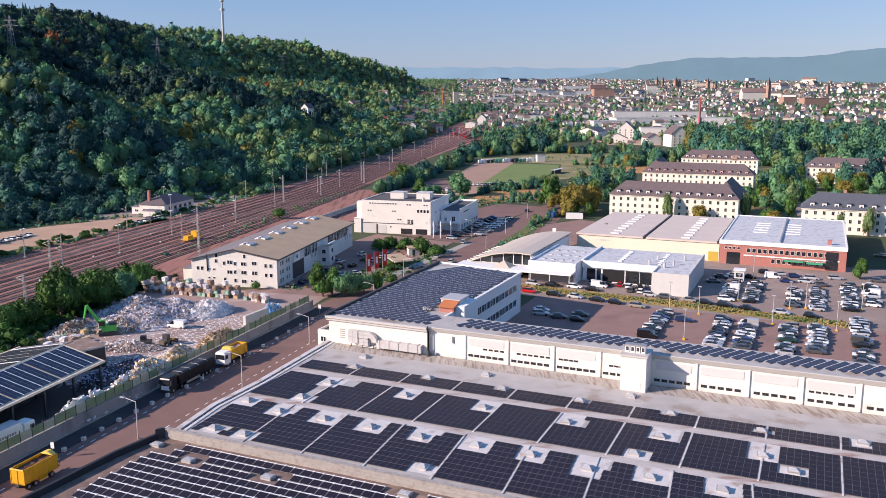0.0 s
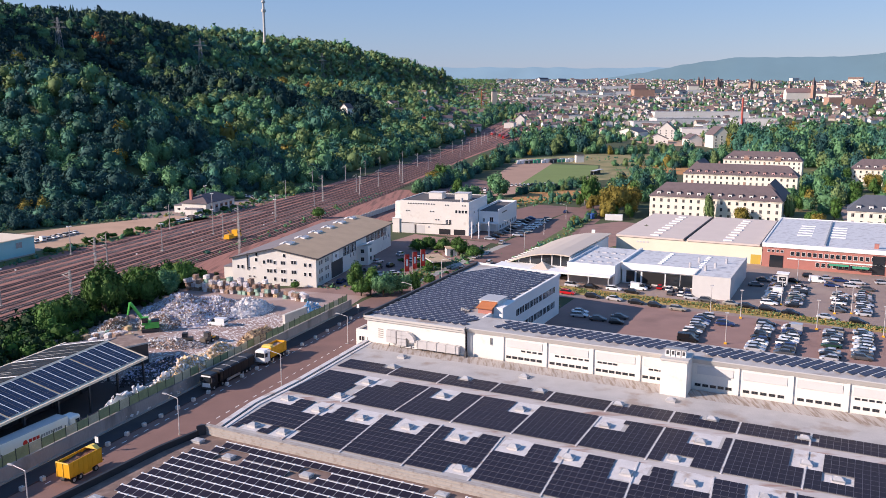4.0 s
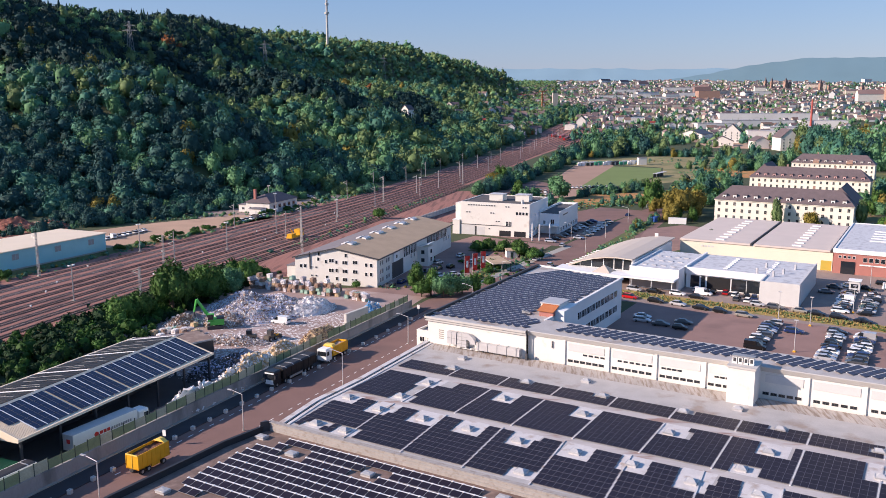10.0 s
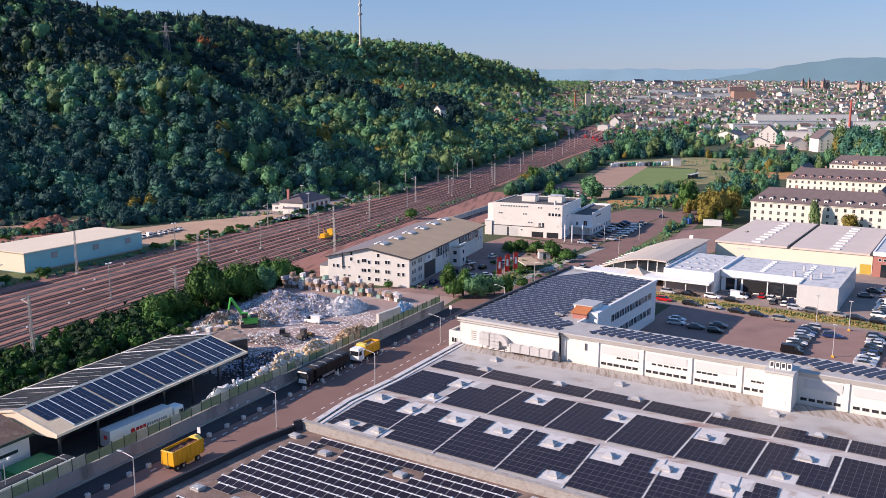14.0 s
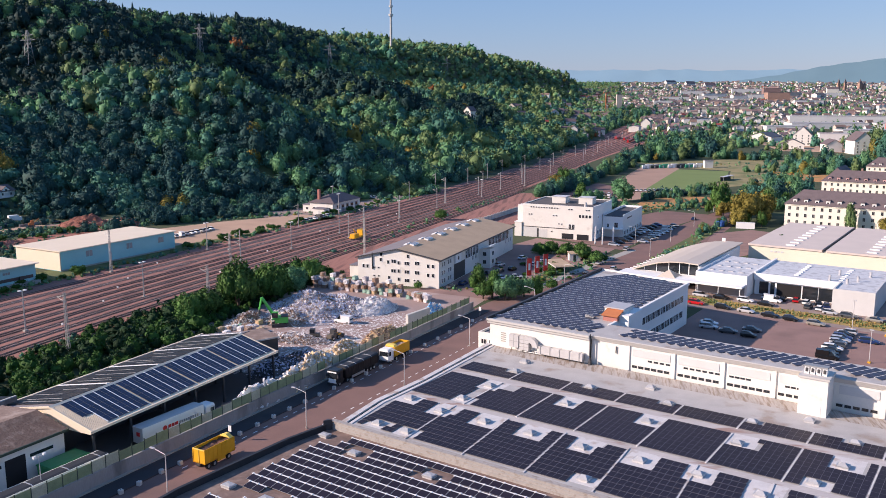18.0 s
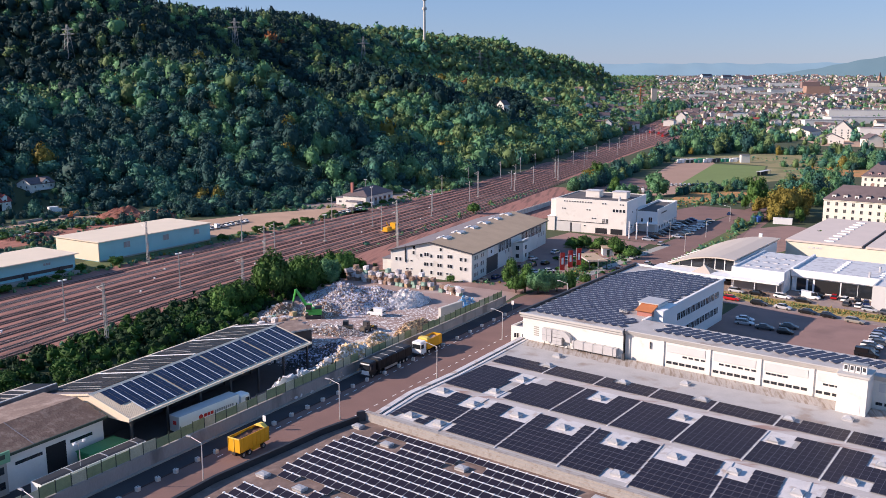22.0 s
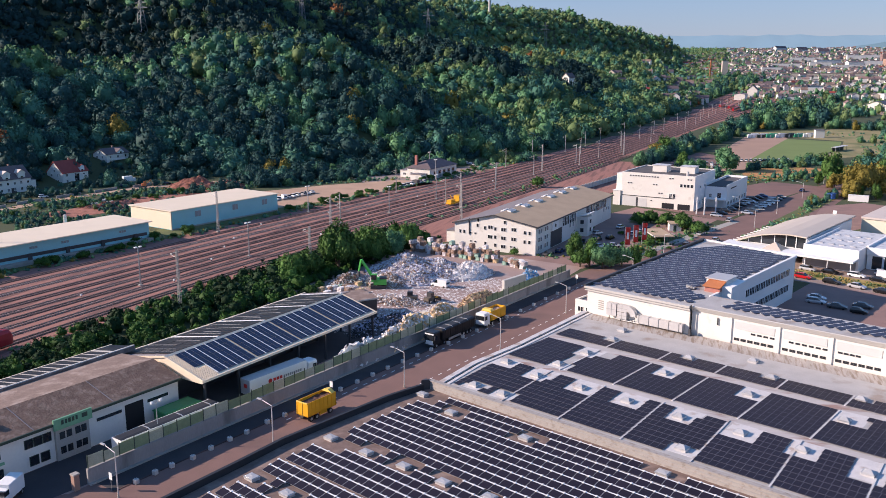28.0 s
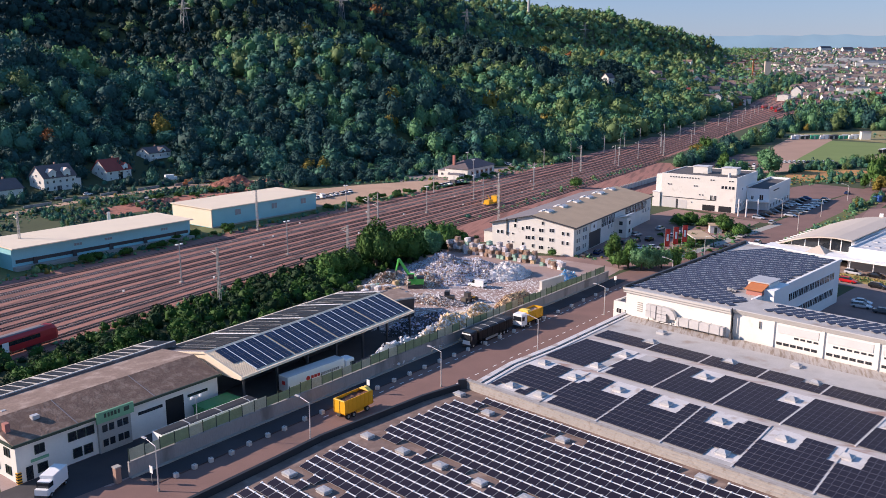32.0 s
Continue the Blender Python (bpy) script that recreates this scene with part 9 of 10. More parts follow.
weeds([(30, 745), (70, 750), (120, 790)], 90, 8, 1.2)
weeds([(16, 452), (40, 470), (62, 500)], 220, 7, 0.8)
strip_ = [tuple((HALL @ Vector((x, y, 0)))[:2]) for x, y in ((8, 141.8), (60, 139.2), (104, 133.8))]
tx = plant.uniform(0, 2, 1500)
ti = np.minimum(tx.astype(int), 1)
tuft = np.array(strip_)[ti] * (1 - tx + ti)[:, None] + np.array(strip_)[ti + 1] * (tx - ti)[:, None] + plant.normal(0, 1.35, (1500, 2))
for c, (lo, hi) in (("straw", (0, 850)), ("leaf_olive", (850, 1300)), ("leaf2", (1300, 1500))):
    q = tuft[lo:hi]
    n = len(q)
    planting("grass_tufts", np.stack([q[:, 0], q[:, 1], np.full(n, -0.05), plant.uniform(0.22, 0.5, n), plant.uniform(0.6, 1.1, n), plant.uniform(0, 6, n), plant.integers(0, 8, n)], 1), FARK, c, "tall dry grass tufts between the car parks", "grass")
weeds([(20, 470), (50, 486), (70, 508)], 30, 6, 1.0)
wx, wy, wr = np.array(wx), np.array(wy), np.array(wr)
wc_ = plant.choice(4, len(wx), p=(0.3, 0.42, 0.2, 0.08))
for c in range(4):
    m = wc_ == c
    planting("weed_growth", np.stack([wx[m], wy[m], rise(wx[m], wy[m]) - 0.35 * wr[m], wr[m], plant.uniform(0.5, 1.0, m.sum()), plant.uniform(0, 6, m.sum()), plant.integers(0, 8, m.sum())], 1), FARK, ("leaf", "leaf_mid", "leaf_olive", "leaf_gold")[c], "low green and dry weeds beside the railway", "weeds")

# ---- town, tower, pylons, far hills ----
town = np.random.default_rng(31)
WALLS = ["white", "cream", "town_beige", "town_white"]
ROOFS = ["roof_red", "slate", "roof_brown", "roof_redbrown"]
wv, wf, rv, rf = {k: [] for k in WALLS}, {k: [] for k in WALLS}, {k: [] for k in ROOFS}, {k: [] for k in ROOFS}


def town_house(x, y, z, l, w, e, r, way, wall, roof):
    c, s = math.cos(way), math.sin(way)
    def place(p):
        p = np.array(p, float)
        return np.stack([x + p[:, 0] * c - p[:, 1] * s, y + p[:, 0] * s + p[:, 1] * c, z + p[:, 2]], 1)
    n = sum(len(a) for a in wv[wall])
    a, b = l / 2, w / 2
    wv[wall].append(place([(-a, -b, -4), (a, -b, -4), (a, b, -4), (-a, b, -4), (-a, -b, e), (a, -b, e), (a, b, e), (-a, b, e), (-a, 0, r), (a, 0, r)]))
    wf[wall] += [(n, n + 1, n + 5), (n, n + 5, n + 4), (n + 2, n + 3, n + 7), (n + 2, n + 7, n + 6), (n + 1, n + 2, n + 6), (n + 1, n + 6, n + 5), (n + 3, n, n + 4), (n + 3, n + 4, n + 7), (n + 5, n + 6, n + 9), (n + 7, n + 4, n + 8)]
    n = sum(len(a) for a in rv[roof])
    o = 0.5
    rv[roof].append(place([(-a - o, -b - o, e - 0.2), (a + o, -b - o, e - 0.2), (a + o, 0, r + 0.2), (-a - o, 0, r + 0.2), (a + o, b + o, e - 0.2), (-a - o, b + o, e - 0.2)]))
    rf[roof] += [(n, n + 1, n + 2), (n, n + 2, n + 3), (n + 3, n + 2, n + 4), (n + 3, n + 4, n + 5)]


def quarter(n, fx, fy, size=1.0, flat_=0.0):
    for i in range(n):
        x, y = fx(), fy()
        z = float(rise(np.array([x]), np.array([y]))[0])
        l, w = town.uniform(9, 22) * size, town.uniform(8, 13) * size
        e = town.uniform(4.5, 9.5) * size
        town_house(x, y, z, l, w, e, e + (town.uniform(3, 5.5) * size if town.random() > flat_ else 0.3), town.choice((0.15, 1.7)) + town.normal(0, 0.25), WALLS[town.choice(4, p=(0.06, 0.06, 0.42, 0.46))], ROOFS[town.choice(4, p=(0.02, 0.5, 0.28, 0.2))])


rail_edge = lambda y: float(np.interp(y, (900, 1300, 2100, 3200, 4400), (62, 74, 40, 60, 75)))
def in_valley(y0, y1, spread):
    y = town.uniform(y0, y1)
    return rail_edge(y) + abs(town.normal(0, spread)) * y, y
for n, y0, y1, sp, size, fl in ((150, 1250, 1700, 0.28, 0.8, 0.1), (620, 1600, 2400, 0.32, 0.78, 0.15), (900, 2200, 3200, 0.32, 0.8, 0.2), (1200, 3000, 4500, 0.32, 0.9, 0.35)):
    for i in range(n):
        x, y = in_valley(y0, y1, sp)
        if 215 < x < 640 and 640 < y < 1100:
            continue
        quarter(1, lambda: x, lambda: y, size, fl)
# houses on the lower hillside
for i in range(330):
    y = town.uniform(1150, 3600)
    d = abs(town.normal(0, 75)) + 4
    x0 = float(np.interp(y, FOOT[:, 1], FOOT[:, 0]))
    if i % 3:
        quarter(1, lambda: x0 - d, lambda: y, 1.0, 0.05)
    else:
        e_ = town.uniform(5, 9)
        town_house(x0 - d, y, float(rise(np.array([x0 - d]), np.array([y]))[0]), town.uniform(10, 20), 10.0, e_, e_ + 4, town.normal(0.3, 0.4), "white", ROOFS[town.choice(4, p=(0.15, 0.45, 0.2, 0.2))])
# big blocks of the town centre
for i in range(26):
    y = town.uniform(2300, 4200)
    x = rail_edge(y) + town.uniform(0.02, 0.5) * y
    town_house(x, y, max(0.0, (y - 1300) * 0.04), town.uniform(30, 70), town.uniform(14, 22), town.uniform(11, 20), town.uniform(15, 26), town.normal(0.3, 0.5), WALLS[town.integers(0, 4)], ROOFS[1 + town.integers(0, 3)])
for k in WALLS:
    arrays("town_walls", np.concatenate(wv[k]), np.array(wf[k]), k, "pale rendered walls of distant town houses", "town", "stuff")
for k in ROOFS:
    arrays("town_roofs", np.concatenate(rv[k]), np.array(rf[k]), k, "tiled roofs of distant town houses", "town", "stuff")
pts = []
for i in range(4000):
    y = town.uniform(1000, 4500)
    x = rail_edge(y) + abs(town.normal(0, 0.34)) * y - 30
    pts.append((x, y))
pts = np.array(pts)
# lighter leaf tones here, haze put into the trees' colour
gc = town.choice(3, len(pts))
for c in range(3):
    m = gc == c
    rr = town.uniform(3.2, 7.5, m.sum())
    planting("town_trees", np.stack([pts[m, 0], pts[m, 1], rise(pts[m, 0], pts[m, 1]) - 0.3 * rr, rr, town.uniform(0.9, 1.4, m.sum()), town.uniform(0, 6, m.sum()), town.integers(0, 8, m.sum())], 1), FARK, LEAVES[c + 1], "trees between distant houses", "trees")

# nearer named buildings of the middle distance
def lifted(m):
    """The frame m, set down on the land."""
    p = m.translation
    return Matrix.Translation((0, 0, float(rise(np.array([p.x]), np.array([p.y]))[0]))) @ m


def block(name, label, m, l, w, h, wall="white", roof="roof_grey", gable_h=0.0, n=0):
    m = lifted(m)
    t = thing(name, label, "building", m)
    if gable_h:
        part("wall", extrude_x([(0, 0), (w, 0), (w, h), (w / 2, h + gable_h), (0, h)], 0, l), wall, t)
        part("roof", extrude_x([(-0.6, h - 0.2), (w / 2, h + gable_h), (w / 2, h + gable_h + 0.4), (-0.6, h + 0.2)], -0.5, l + 0.5), roof, t)
        part("roof", extrude_x([(w / 2, h + gable_h), (w + 0.6, h - 0.2), (w + 0.6, h + 0.2), (w / 2, h + gable_h + 0.4)], -0.5, l + 0.5), roof, t)
    else:
        part("wall", boxes((0, l, 0, w, 0, h)), wall, t)
        part("roof", boxes((-0.3, l + 0.3, -0.3, w + 0.3, h, h + 0.4)), roof, t)
    if n:
        windows(t, pose(0, 0, 0), [(l * (i + 0.5) / n, 1.5) for i in range(n)], 1.6, 1.6)
        w0 = None
        for i in range(3):
            for z in np.arange(1.5, h - 1.5, 3.2):
                mm = front(0, w * (i + 0.5) / 3, float(z), -90)
                w0 = window_again(w0, t, mm) if w0 else window(t, mm, 1.5, 2.0)
    return t


block("white_workshop", "low white workshop with grey gabled roof", flat(214, 1178, 62), 46, 32, 6.5, "white", "slate_blue", 5.5, 5)
block("white_villa", "white gabled house with dark roof", flat(246, 1100, 76), 30, 21, 13, "white", "slate", 10, 4)
block("white_villa_annex", "white lower house in front of the villa", flat(223, 1030, 78), 20, 26, 5, "white", "slate", 6, 3)
block("white_gabled_house", "tall white gabled house with many windows", flat(272, 946, 97), 24, 19, 14, "white", "slate", 9, 4)
block("white_gabled_annex", "low wing of the white gabled house", flat(252, 985, 97), 20, 16, 8, "white", "slate", 5, 0)
for i, (x, y, l, w, h) in enumerate(((290, 1250, 60, 40, 9), (340, 1330, 90, 60, 10), (300, 1480, 120, 50, 10), (420, 1450, 70, 50, 12), (370, 1200, 50, 30, 8), (250, 1420, 60, 40, 9), (430, 1270, 60, 26, 12), (320, 1600, 170, 40, 14))):
    block("factory_block", "pale flat-roofed factory block in the middle distance", flat(x, y, -8 + 6 * (i % 3)), l, w, h, "town_white", "roof_light")
for x, y, l, h in ((158, 2480, 70, 12), (256, 2520, 55, 14), (300, 2420, 80, 11), (390, 2560, 60, 16), (470, 2300, 70, 11), (240, 2900, 90, 14), (420, 3050, 110, 16), (610, 2700, 80, 15), (120, 2250, 46, 12)):
    block("town_block", "long white flat-roofed block of the distant town", flat(x, y, 3), l, 18, h, "town_white", "roof_light")
ch = thing("factory_chimney", "tall red brick factory chimney", "chimney", lifted(flat(434, 1448, 0)))
part("shaft", rod(bmesh.new(), (0, 0, 0), (0, 0, 46), 2.0, 1.4, 14), "chimney_red", ch)
part("rim", rod(bmesh.new(), (0, 0, 46), (0, 0, 47.4), 1.6, 1.6, 14), "brick_pale", ch)
block("station_shed", "white gabled station building", flat(72, 1440, 80), 20, 15, 12, "white", "slate", 7)
block("station_store", "white low store at the station", flat(52, 1385, 80), 30, 16, 9, "white", "roof_grey", 1.5)
block("goods_hall", "long low white goods hall beside the far tracks", flat(135, 1558, 2), 78, 16, 9, "white", "roof_white")
block("market_hall", "wide dark-roofed market hall of the town", flat(168, 2024, 4), 175, 180, 9, "town_beige", "roof_brown")
block("hill_house", "white house with dark roof among the trees", flat(-154, 978, 60), 11, 10, 12, "white", "slate", 5, 3)
block("red_nave", "cream church nave with long dark red roof", flat(801, 2300, 3), 66, 20, 22, "cream", "roof_redbrown", 11)
block("red_museum", "red stone palace of the town", flat(842, 2000, 6), 60, 26, 20, "brick_pale", "roof_redbrown")
block("red_block", "red brick block of the town", flat(833, 2100, 6), 34, 26, 18, "brick_pale", "roof_redbrown")
block("theatre", "grey town theatre with broad base", flat(422, 2400, 4), 57, 40, 27, "brick_pale", "roof_grey")
block("red_stage_tower", "red stage tower behind the theatre", flat(445, 2600, 4), 48, 24, 32, "roof_redbrown", "roof_redbrown")
for x, y, h, w in ((819, 3300, 42, 4), (841, 3300, 42, 4), (891, 3300, 40, 6), (907, 3310, 30, 5), (922, 3000, 42, 5), (870, 2300, 58, 4.5), (1163, 2600, 40, 4), (1020, 2900, 30, 4), (965, 3050, 28, 4)):
    t_ = thing("church_tower", "pointed church tower of the old town", "church tower", lifted(flat(x, y, 20)), "church towers")
    part("shaft", boxes((-w, w, -w, w, 0, h * 0.72)), "brick_pale", t_)
    bm = bmesh.new()
    bmesh.ops.create_cone(bm, segments=4, radius1=w * 1.35, radius2=0.1, depth=h * 0.36, matrix=Matrix.Translation((0, 0, h * 0.9)) @ Matrix.Rotation(0.785, 4, "Z"))
    part("spire", bm, "slate", t_)
tb = thing("tower_block", "pale high tower block beyond the tracks", "tower block", lifted(flat(24, 1950, 10)))
part("wall", boxes((0, 12, 0, 11, 0, 38)), "town_beige", tb)
part("roof", boxes((-0.3, 12.3, -0.3, 11.3, 38, 39)), "roof_grey", tb)
cr = thing("tower_crane", "orange tower crane on the hillside estate", "crane", lifted(flat(0, 1900, 60)))
part("mast", rod(bmesh.new(), (0, 0, 0), (0, 0, 44), 1.7, 1.7, 4), "orange_tile", cr)
part("jib", rod(bmesh.new(), (-12, 0, 44), (16, 0, 44), 1.3, 1.1, 4), "orange_tile", cr)


def up_to(az, el, lo=400, hi=4200):
    """The first place where a line of sight from over the works meets the slope."""
    d = np.arange(lo, hi, 5.0)
    x, y = d * math.sin(radians(az)), d * math.cos(radians(az))
    z = 58 + d * math.tan(radians(el))
    i = int(np.argmax(rise(x, y) + 8 > z))
    return float(x[i]), float(y[i]), float(rise(x[i:i + 1], y[i:i + 1])[0])


tx, ty_, tz = up_to(-14.16, 3.3)
mastt = thing("transmitter_tower", "tall slim concrete transmitter tower on the ridge", "tower", flat(tx, ty_, 0, tz))
part("shaft", rod(bmesh.new(), (0, 0, 0), (0, 0, 105), 2.6, 1.6, 12), "concrete_white", mastt)
part("platform", rod(bmesh.new(), (0, 0, 60), (0, 0, 64), 4.2, 4.2, 12), "concrete_white", mastt)
part("platform", rod(bmesh.new(), (0, 0, 76), (0, 0, 79), 3.6, 3.6, 12), "concrete_white", mastt)
part("antenna", rod(bmesh.new(), (0, 0, 105), (0, 0, 150), 0.9, 0.5, 8), "galv_pale", mastt)


def pylon(m, h):
    t = thing("electricity_pylon", "grey lattice electricity pylon above the trees", "pylon", m, "pylons on the hill")
    bm = bmesh.new()
    for sx, sy in ((-1, -1), (1, -1), (1, 1), (-1, 1)):
        rod(bm, (sx * 3.2, sy * 3.2, 0), (sx * 0.5, sy * 0.5, h), 0.28, 0.2, 4)
    for i in range(9):
        k0, k1 = 3.2 - 2.7 * i / 9, 3.2 - 2.7 * (i + 1) / 9
        s = 1 if i % 2 else -1
        for sy in (-1, 1):
            rod(bm, (-s * k0, sy * k0, h * i / 9), (s * k1, sy * k1, h * (i + 1) / 9), 0.16, 0.16, 3)
            rod(bm, (sy * k0, -s * k0, h * i / 9), (sy * k1, s * k1, h * (i + 1) / 9), 0.16, 0.16, 3)
    part("frame", bm, "pylon_grey", t)
    for z, w in ((h * 0.72, 9), (h * 0.86, 7)):
        bm = bmesh.new()
        rod(bm, (-w, 0, z), (w, 0, z), 0.25, 0.25, 4)
        rod(bm, (-w, 0, z), (0, 0, z + 1.8), 0.16, 0.16, 4)
        rod(bm, (w, 0, z), (0, 0, z + 1.8), 0.16, 0.16, 4)
        part("crossarm", bm, "pylon_grey", t)
    return t


for az, el, top_ in ((-26.4, 2.9, 4.55), (-18.2, 2.2, 3.5), (-10.5, 1.25, 2.65), (-36.3, 2.4, 3.9)):
    x, y, z = up_to(az, el)
    d = math.hypot(x, y)
    pylon(flat(x, y, az + 20, z), 58 + d * math.tan(radians(top_)) - z)

# far hills: ridges beyond the town, blue with distance
def ridge(name, d, crest, mat, label, drop=-60):
    az = np.linspace(-9, 40, 140)
    top = np.interp(az, [a for a, _ in crest], [e for _, e in crest])
    top = top + 0.035 * np.array([noise.noise(Vector((a * 0.9, d * 0.01, 0))) for a in az]) * 3
    x, y = d * np.sin(np.radians(az)), d * np.cos(np.radians(az))
    zt = 58 + d * np.tan(np.radians(top))
    rows_v = []
    for k, s in enumerate((1.0, 0.985, 0.95, 0.9)):
        zz = zt * (1.0, 0.86, 0.5, 0.0)[k] + (0 if k < 3 else drop)
        rows_v.append(np.stack([x * s, y * s, zz], 1))
    v = np.concatenate(rows_v)
    n = len(az)
    i = np.arange(n - 1)
    f = np.concatenate([np.stack([(k + 1) * n + i, (k + 1) * n + i + 1, k * n + i + 1, k * n + i], 1) for k in range(3)])
    return arrays(name, v, f, mat, label, "hills", "structure", True)


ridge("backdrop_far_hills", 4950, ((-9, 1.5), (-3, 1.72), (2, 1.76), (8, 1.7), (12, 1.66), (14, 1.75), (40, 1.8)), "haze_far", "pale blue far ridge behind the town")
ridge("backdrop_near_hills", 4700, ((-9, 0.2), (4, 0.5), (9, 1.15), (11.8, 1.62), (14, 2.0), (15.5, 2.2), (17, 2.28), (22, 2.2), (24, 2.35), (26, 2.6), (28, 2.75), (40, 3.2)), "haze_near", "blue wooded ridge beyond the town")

# ---- solar panels, last: many pieces on few meshes ----
def panel_mesh(name, w, d, mat, frame_mat, cells):
    """A framed panel lying flat, its corner at the origin."""
    bm = bmesh.new()
    box(bm, 0.012, w - 0.012, 0.012, d - 0.012, 0.0, 0.04)
    me = bpy.data.meshes.new(name)
    n0 = len(bm.faces)
    t = 0.028
    for a in ((0, w, 0, t), (0, w, d - t, d), (0, t, t, d - t), (w - t, w, t, d - t)):
        box(bm, *a, 0.0, 0.052)
    for i, f in enumerate(bm.faces):
        f.material_index = 0 if i < n0 else 1
    bm.normal_update()
    bm.to_mesh(me)
    bm.free()
    me.materials.append(M[mat])
    me.materials.append(M[frame_mat])
    return me


def joined(name, me, parent, poses):
    """Many copies of one panel in one mesh, for rows that the camera never passes near."""
    n = len(me.vertices)
    co = np.empty(n * 3, np.float32)
    me.vertices.foreach_get("co", co)
    co = co.reshape(-1, 3)
    quads = np.array([tuple(p.vertices) for p in me.polygons])
    idx = np.array([p.material_index for p in me.polygons], np.int32)
    v = np.concatenate([co @ np.array(m.to_3x3()).T + np.array(m.translation) for m in poses])
    f = np.concatenate([quads + i * n for i in range(len(poses))])
    ob = arrays(name, v, f, "pv", kind="stuff")
    ob.data.materials.clear()
    for m in me.materials:
        ob.data.materials.append(m)
    ob.data.polygons.foreach_set("material_index", np.tile(idx, len(poses)))
    ob.parent = parent
    return ob


def piece(name, me, parent, m):
    o = new(name, me)
    o.parent = parent
    o.matrix_basis = m
    return o


flat_panel = panel_mesh("solar_panel", 1.03, 1.66, "pv", "pv_line", 6)
OPEN = [cleared(x, y) for x, y in SKY] + [(12.3, 17.5, 29.7, 33.4), (11.0, 13.0, 22.5, 30.5), (58.3, 61.5, 28.8, 31.6)]
for k in range(-1, 9):
    g0, g1 = GAP0 + GAP * (k + 1) - (1.0 if k == -1 else 0), GAP0 + GAP * (k + 2)
    for y0, rows_n, deep in ((2.6, 9, 1.7), (20.3, 8, 1.65), (36.2, 3, 1.68)):
        field = thing("solar_field", "field of flat dark solar panels on the pale roof", "solar panels", on(HALL, 0, 0, 5.06), "solar fields of the hall")
        n = max(1, round((g1 - g0 - 0.4) / 1.05))
        pitch_ = (g1 - g0 - 0.4) / n
        far_ones = []
        for i in range(n):
            for j in range(rows_n):
                x, y = g0 + 0.2 + i * pitch_, y0 + j * deep
                if y0 < 10:
                    x += askew(y + 0.8)
                if x < edge_x(y) + 2.1 or any(a < x + 0.5 < b and c < y + 0.8 < d for a, b, c, d in OPEN):
                    continue
                m = pose(x, y, 0.06, rng.normal(0, 0.12), rng.normal(0, 0.12), 0) @ Matrix.Diagonal((pitch_ / 1.05, 1, 1, 1))
                if k >= 2:
                    far_ones.append(m)
                else:
                    piece("solar_panel", flat_panel, field, m)
        if far_ones:
            joined("solar_panel", flat_panel, field, far_ones)

# tilted rows on the low hall
low_panel = panel_mesh("solar_panel", 1.6, 1.36, "pv", "galv", 6)
ROW_Y = [-4.1] + [-6.27 - 1.964 * k for k in range(13)] + [-31.6, -33.9, -35.7, -37.5, -39.5, -41.5, -43.5, -45.6, -47.6, -49.6, -51.6, -2.05]
for r, y in enumerate(ROW_Y):
    row = thing("solar_row", "row of tilted solar panels on the brown roof", "solar panels", on(HALL, 0, 0, 4.3), "solar rows of the low hall")
    x0 = 6.2 if r == 0 else 6.6 if y > -3 else 7.9 if r in (10, 11) else 3.1 + 0.2 * ((r * 5) % 3) + (0.8 if r > 16 else 0)
    n = int((66 + 1.1 * y - x0) / 1.65) if r > 3 else int((62 - x0) / 1.65)
    bars, far_ones = [], []
    for i in range(max(3, n)):
        x = x0 + i * 1.65
        if any(abs(x + 0.8 - a) < (2.5 if b > -10 else 2.2) and abs(y - 0.7 - b) < 1.75 for a, b in LOWSKY):
            continue
        m = pose(x, y - 1.33, 0.12, 11, 0, 0)
        if r > 7:
            far_ones.append(m)
        else:
            piece("solar_panel", low_panel, row, m)
        bars += [(x, x + 1.64, y - 0.03, y + 0.2, 0.3, 0.43), (x - 0.13, x + 0.13, y - 0.08, y + 0.24, 0.32, 0.5)]
    if far_ones:
        joined("solar_panel", low_panel, row, far_ones)
    if bars:
        tagged(part("mounting_rail", boxes(*bars), "white2", row, "white mounting rail with clamps"), kind="stuff")

# rows on the works block and the long wing, all turned the same way
tilt_panel = panel_mesh("solar_panel", 1.62, 1.08, "pv_slate", "pv_line", 6)
TURN_ = 60.0
ux, uy = math.cos(radians(TURN_)), math.sin(radians(TURN_))
px, py = uy, -ux          # down the slope of a row, to the right


def rows_on(inside, z, x_start, x_end, ystart, step, label, group):
    k = x_start
    while k < x_end:
        row, found = None, []
        for i in range(46):
            x, y = k + ux * 1.64 * i, ystart + uy * 1.64 * i
            if inside(x, y) and inside(x + px * 1.05, y + py * 1.05) and inside(x + ux * 1.6, y + uy * 1.6):
                if row is None:
                    row = thing("solar_row", label, "solar panels", on(HALL, 0, 0, z), group)
                found.append(pose(x + px * 1.06, y + py * 1.06, 0.08, 0, 0, TURN_) @ pose(0, 0, 0, 9, 0, 0))
        if row:
            joined("solar_panel", tilt_panel, row, found)
            a_, b_ = found[0].translation, found[-1].translation
            ln_ = (b_ - a_).length + 1.64
            part("mounting_rail", boxes((0, ln_, 1.08, 1.2, 0.2, 0.29)), "white2", row, "white mounting rail", pose(a_.x, a_.y, 0, 0, 0, TURN_))
        k += step


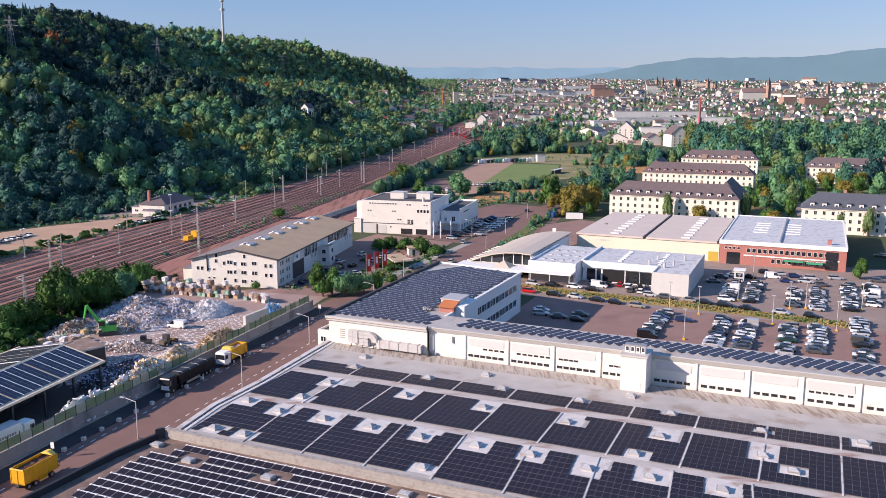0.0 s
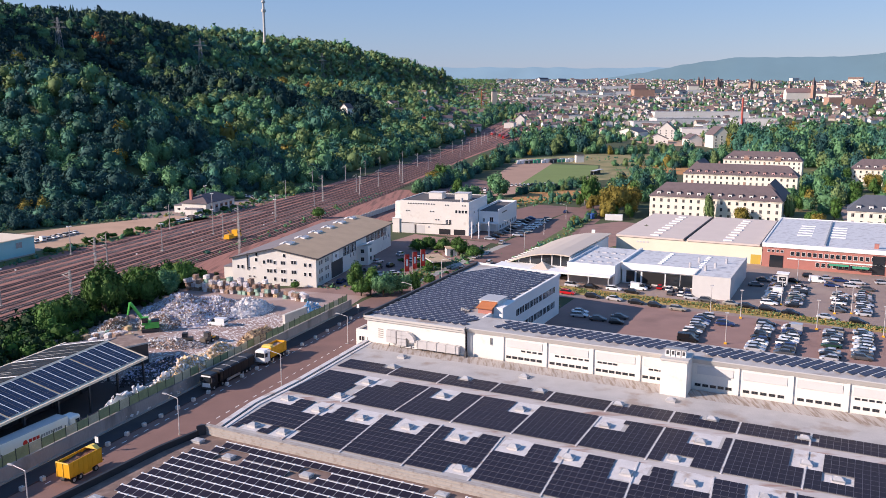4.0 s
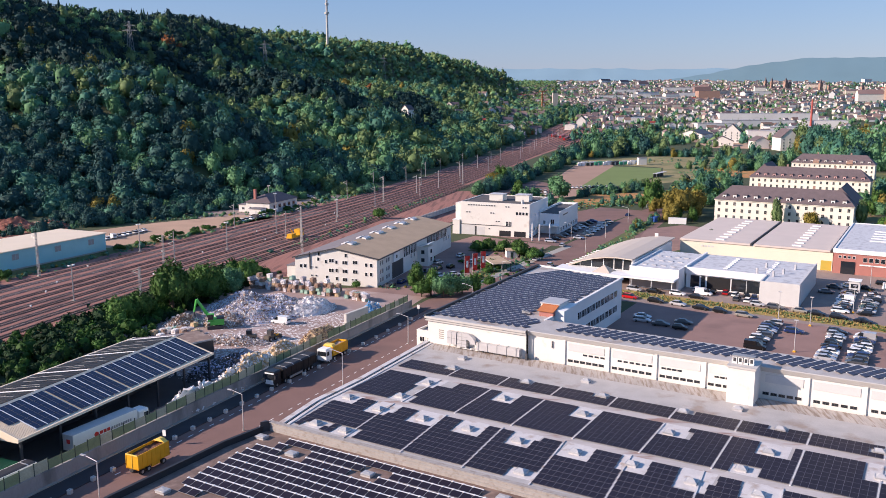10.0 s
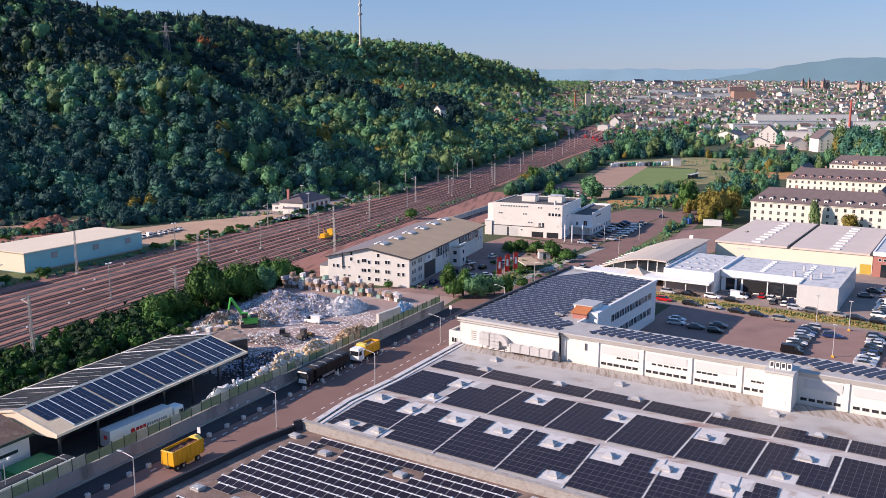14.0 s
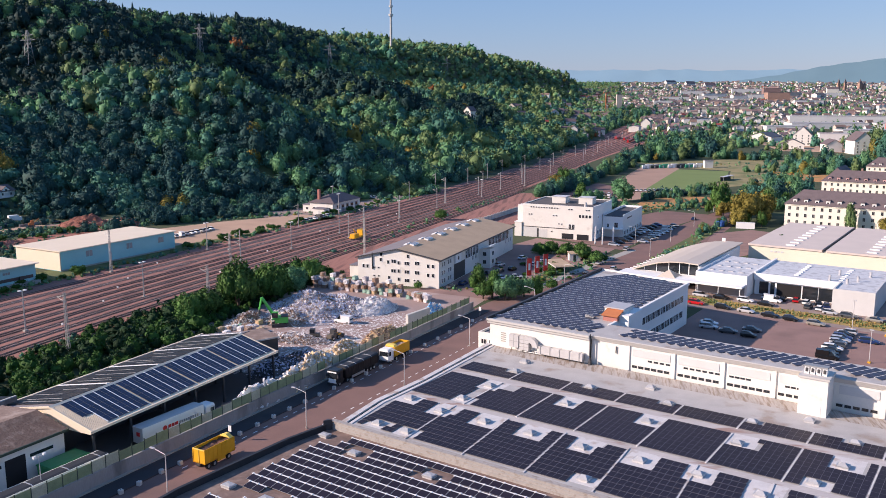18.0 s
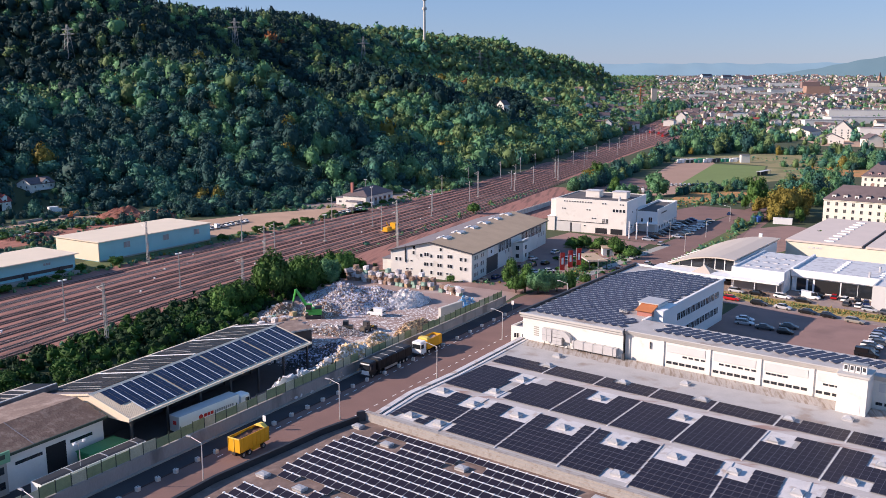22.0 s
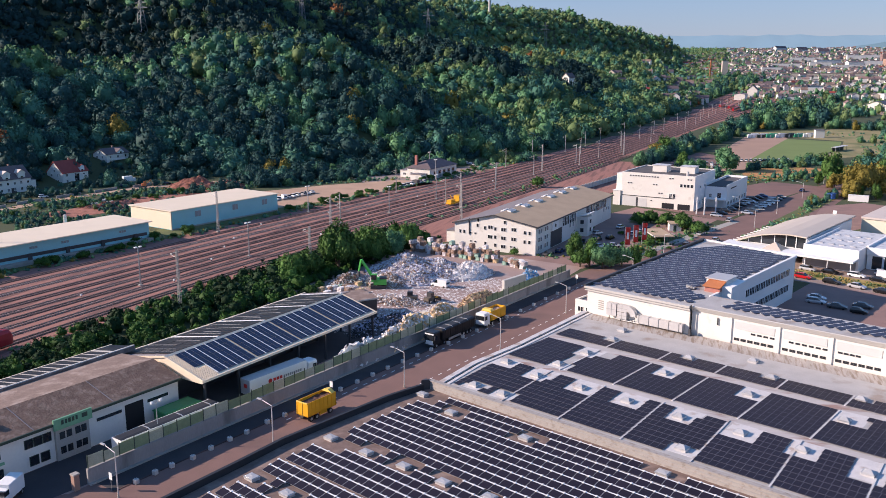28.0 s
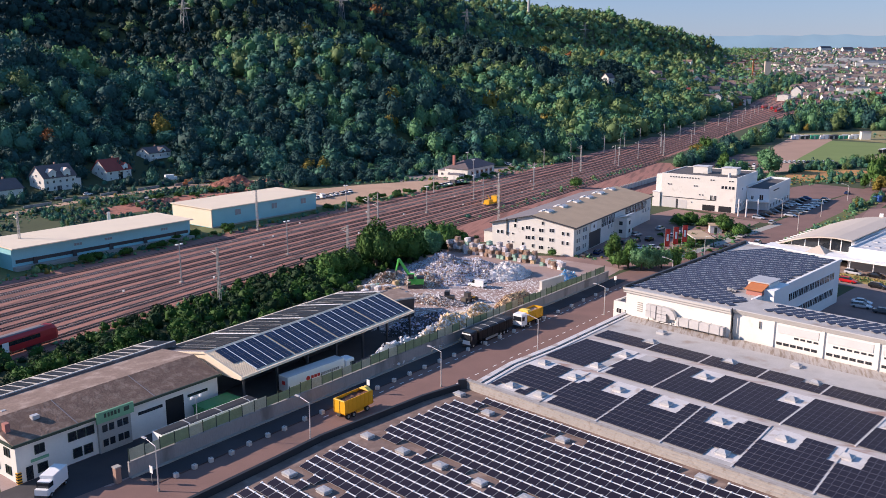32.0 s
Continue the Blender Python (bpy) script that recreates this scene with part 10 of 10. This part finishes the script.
rows_on(lambda x, y: -2.2 - (y - 54) * 0.03 < x < 20.6 and 54.8 < y < 112.5 + (21 - x) * 0.15 and not (16.5 < x and 63.5 < y < 77), 10.78, -30, 22, 54.9, 1.93, "row of tilted solar panels on the works block", "solar rows of the block")
rows_on(lambda x, y: 26.5 < x < 105.5 and 55.3 < y < 62.8 and not (64.5 < x < 68.0 and y < 57.5), 10.98, 20, 106, 55.4, 1.93, "slanting row of solar panels on the long wing", "solar rows of the wing")

# the open shed: blue panels to the street, dark ones to the tracks
blue_panel = panel_mesh("solar_panel", 1.04, 1.66, "pv_blue", "pv_line", 6)
grey_panel = panel_mesh("solar_panel", 1.18, 4.0, "pv_grey", "dark", 6)
e_t, w_t = math.degrees(math.atan2(2.55, 9.2)), math.degrees(math.atan2(2.5, 13.4))
for b in range(4):
    field = thing("solar_field", "field of dark blue solar panels on the shed roof", "solar panels", SHED, "blue solar fields of the shed")
    strip = None
    for i in range(10):
        x = 1.7 + b * 11.6 + i * 1.06 + 0.13 * (i // 2)
        for j in range(2 if b == 0 and i < 2 else 0, 5):
            y = 0.35 + j * 1.68 * math.cos(radians(e_t))
            piece("solar_panel", blue_panel, field, pose(x, y, 5.93 + (y + 0.2) * 2.55 / 9.2 + 0.06, e_t, 0, 0))
        if i % 2 == 1 and i < 9:
            mm = pose(x + 1.12, 0.3, 6.1, e_t, 0, 0)
            strip = share("gap_strip", strip, field, mm) if strip else part("gap_strip", boxes((-0.09, 0.09, 0, 8.6, 0, 0.09)), "white2", field, "", mm)
    field = thing("solar_field", "grey solar sheets on the shed's rear slope with pale gaps", "solar panels", SHED, "grey solar fields of the shed")
    strip = None
    for i in range(8):
        x = 1.6 + b * 12 + i * 1.36
        for j in range(3):
            y = 9.6 + j * 4.15 * math.cos(radians(w_t))
            piece("solar_panel", grey_panel, field, pose(x, y, 8.5 - (y - 9.0) * 2.5 / 13.4 + 0.05, -w_t, 0, 0))
        y0, y1 = (9.5, 22.2) if i == 7 else (9.5 + 1.6 * ((i * 5 + b) % 4), 22.2 - 2.4 * ((i * 7 + b) % 3))
        bar_ = extrude_x([(y0, 8.47 - (y0 - 9) * 0.1866), (y1, 8.47 - (y1 - 9) * 0.1866), (y1, 8.62 - (y1 - 9) * 0.1866), (y0, 8.62 - (y0 - 9) * 0.1866)], x + 1.22, x + (1.33 if i < 7 else 1.8))
        if i % 2 or i == 0:
            part("gap_strip", bar_, "white2" if i == 7 else "fascia", field)
field = thing("solar_field", "grey solar sheets on the lean-to roof", "solar panels", SHED, "grey solar fields of the shed")
low_t = math.degrees(math.atan2(1.1, 7.2))
lean_panel = panel_mesh("solar_panel", 0.76, 6.1, "pv_grey", "dark", 6)
for i in range(36):
    piece("solar_panel", lean_panel, field, pose(-34.95 + i * 0.99 + 0.1 * (i % 2 == 0), 21.3, 7.36, -low_t, 0, 0))
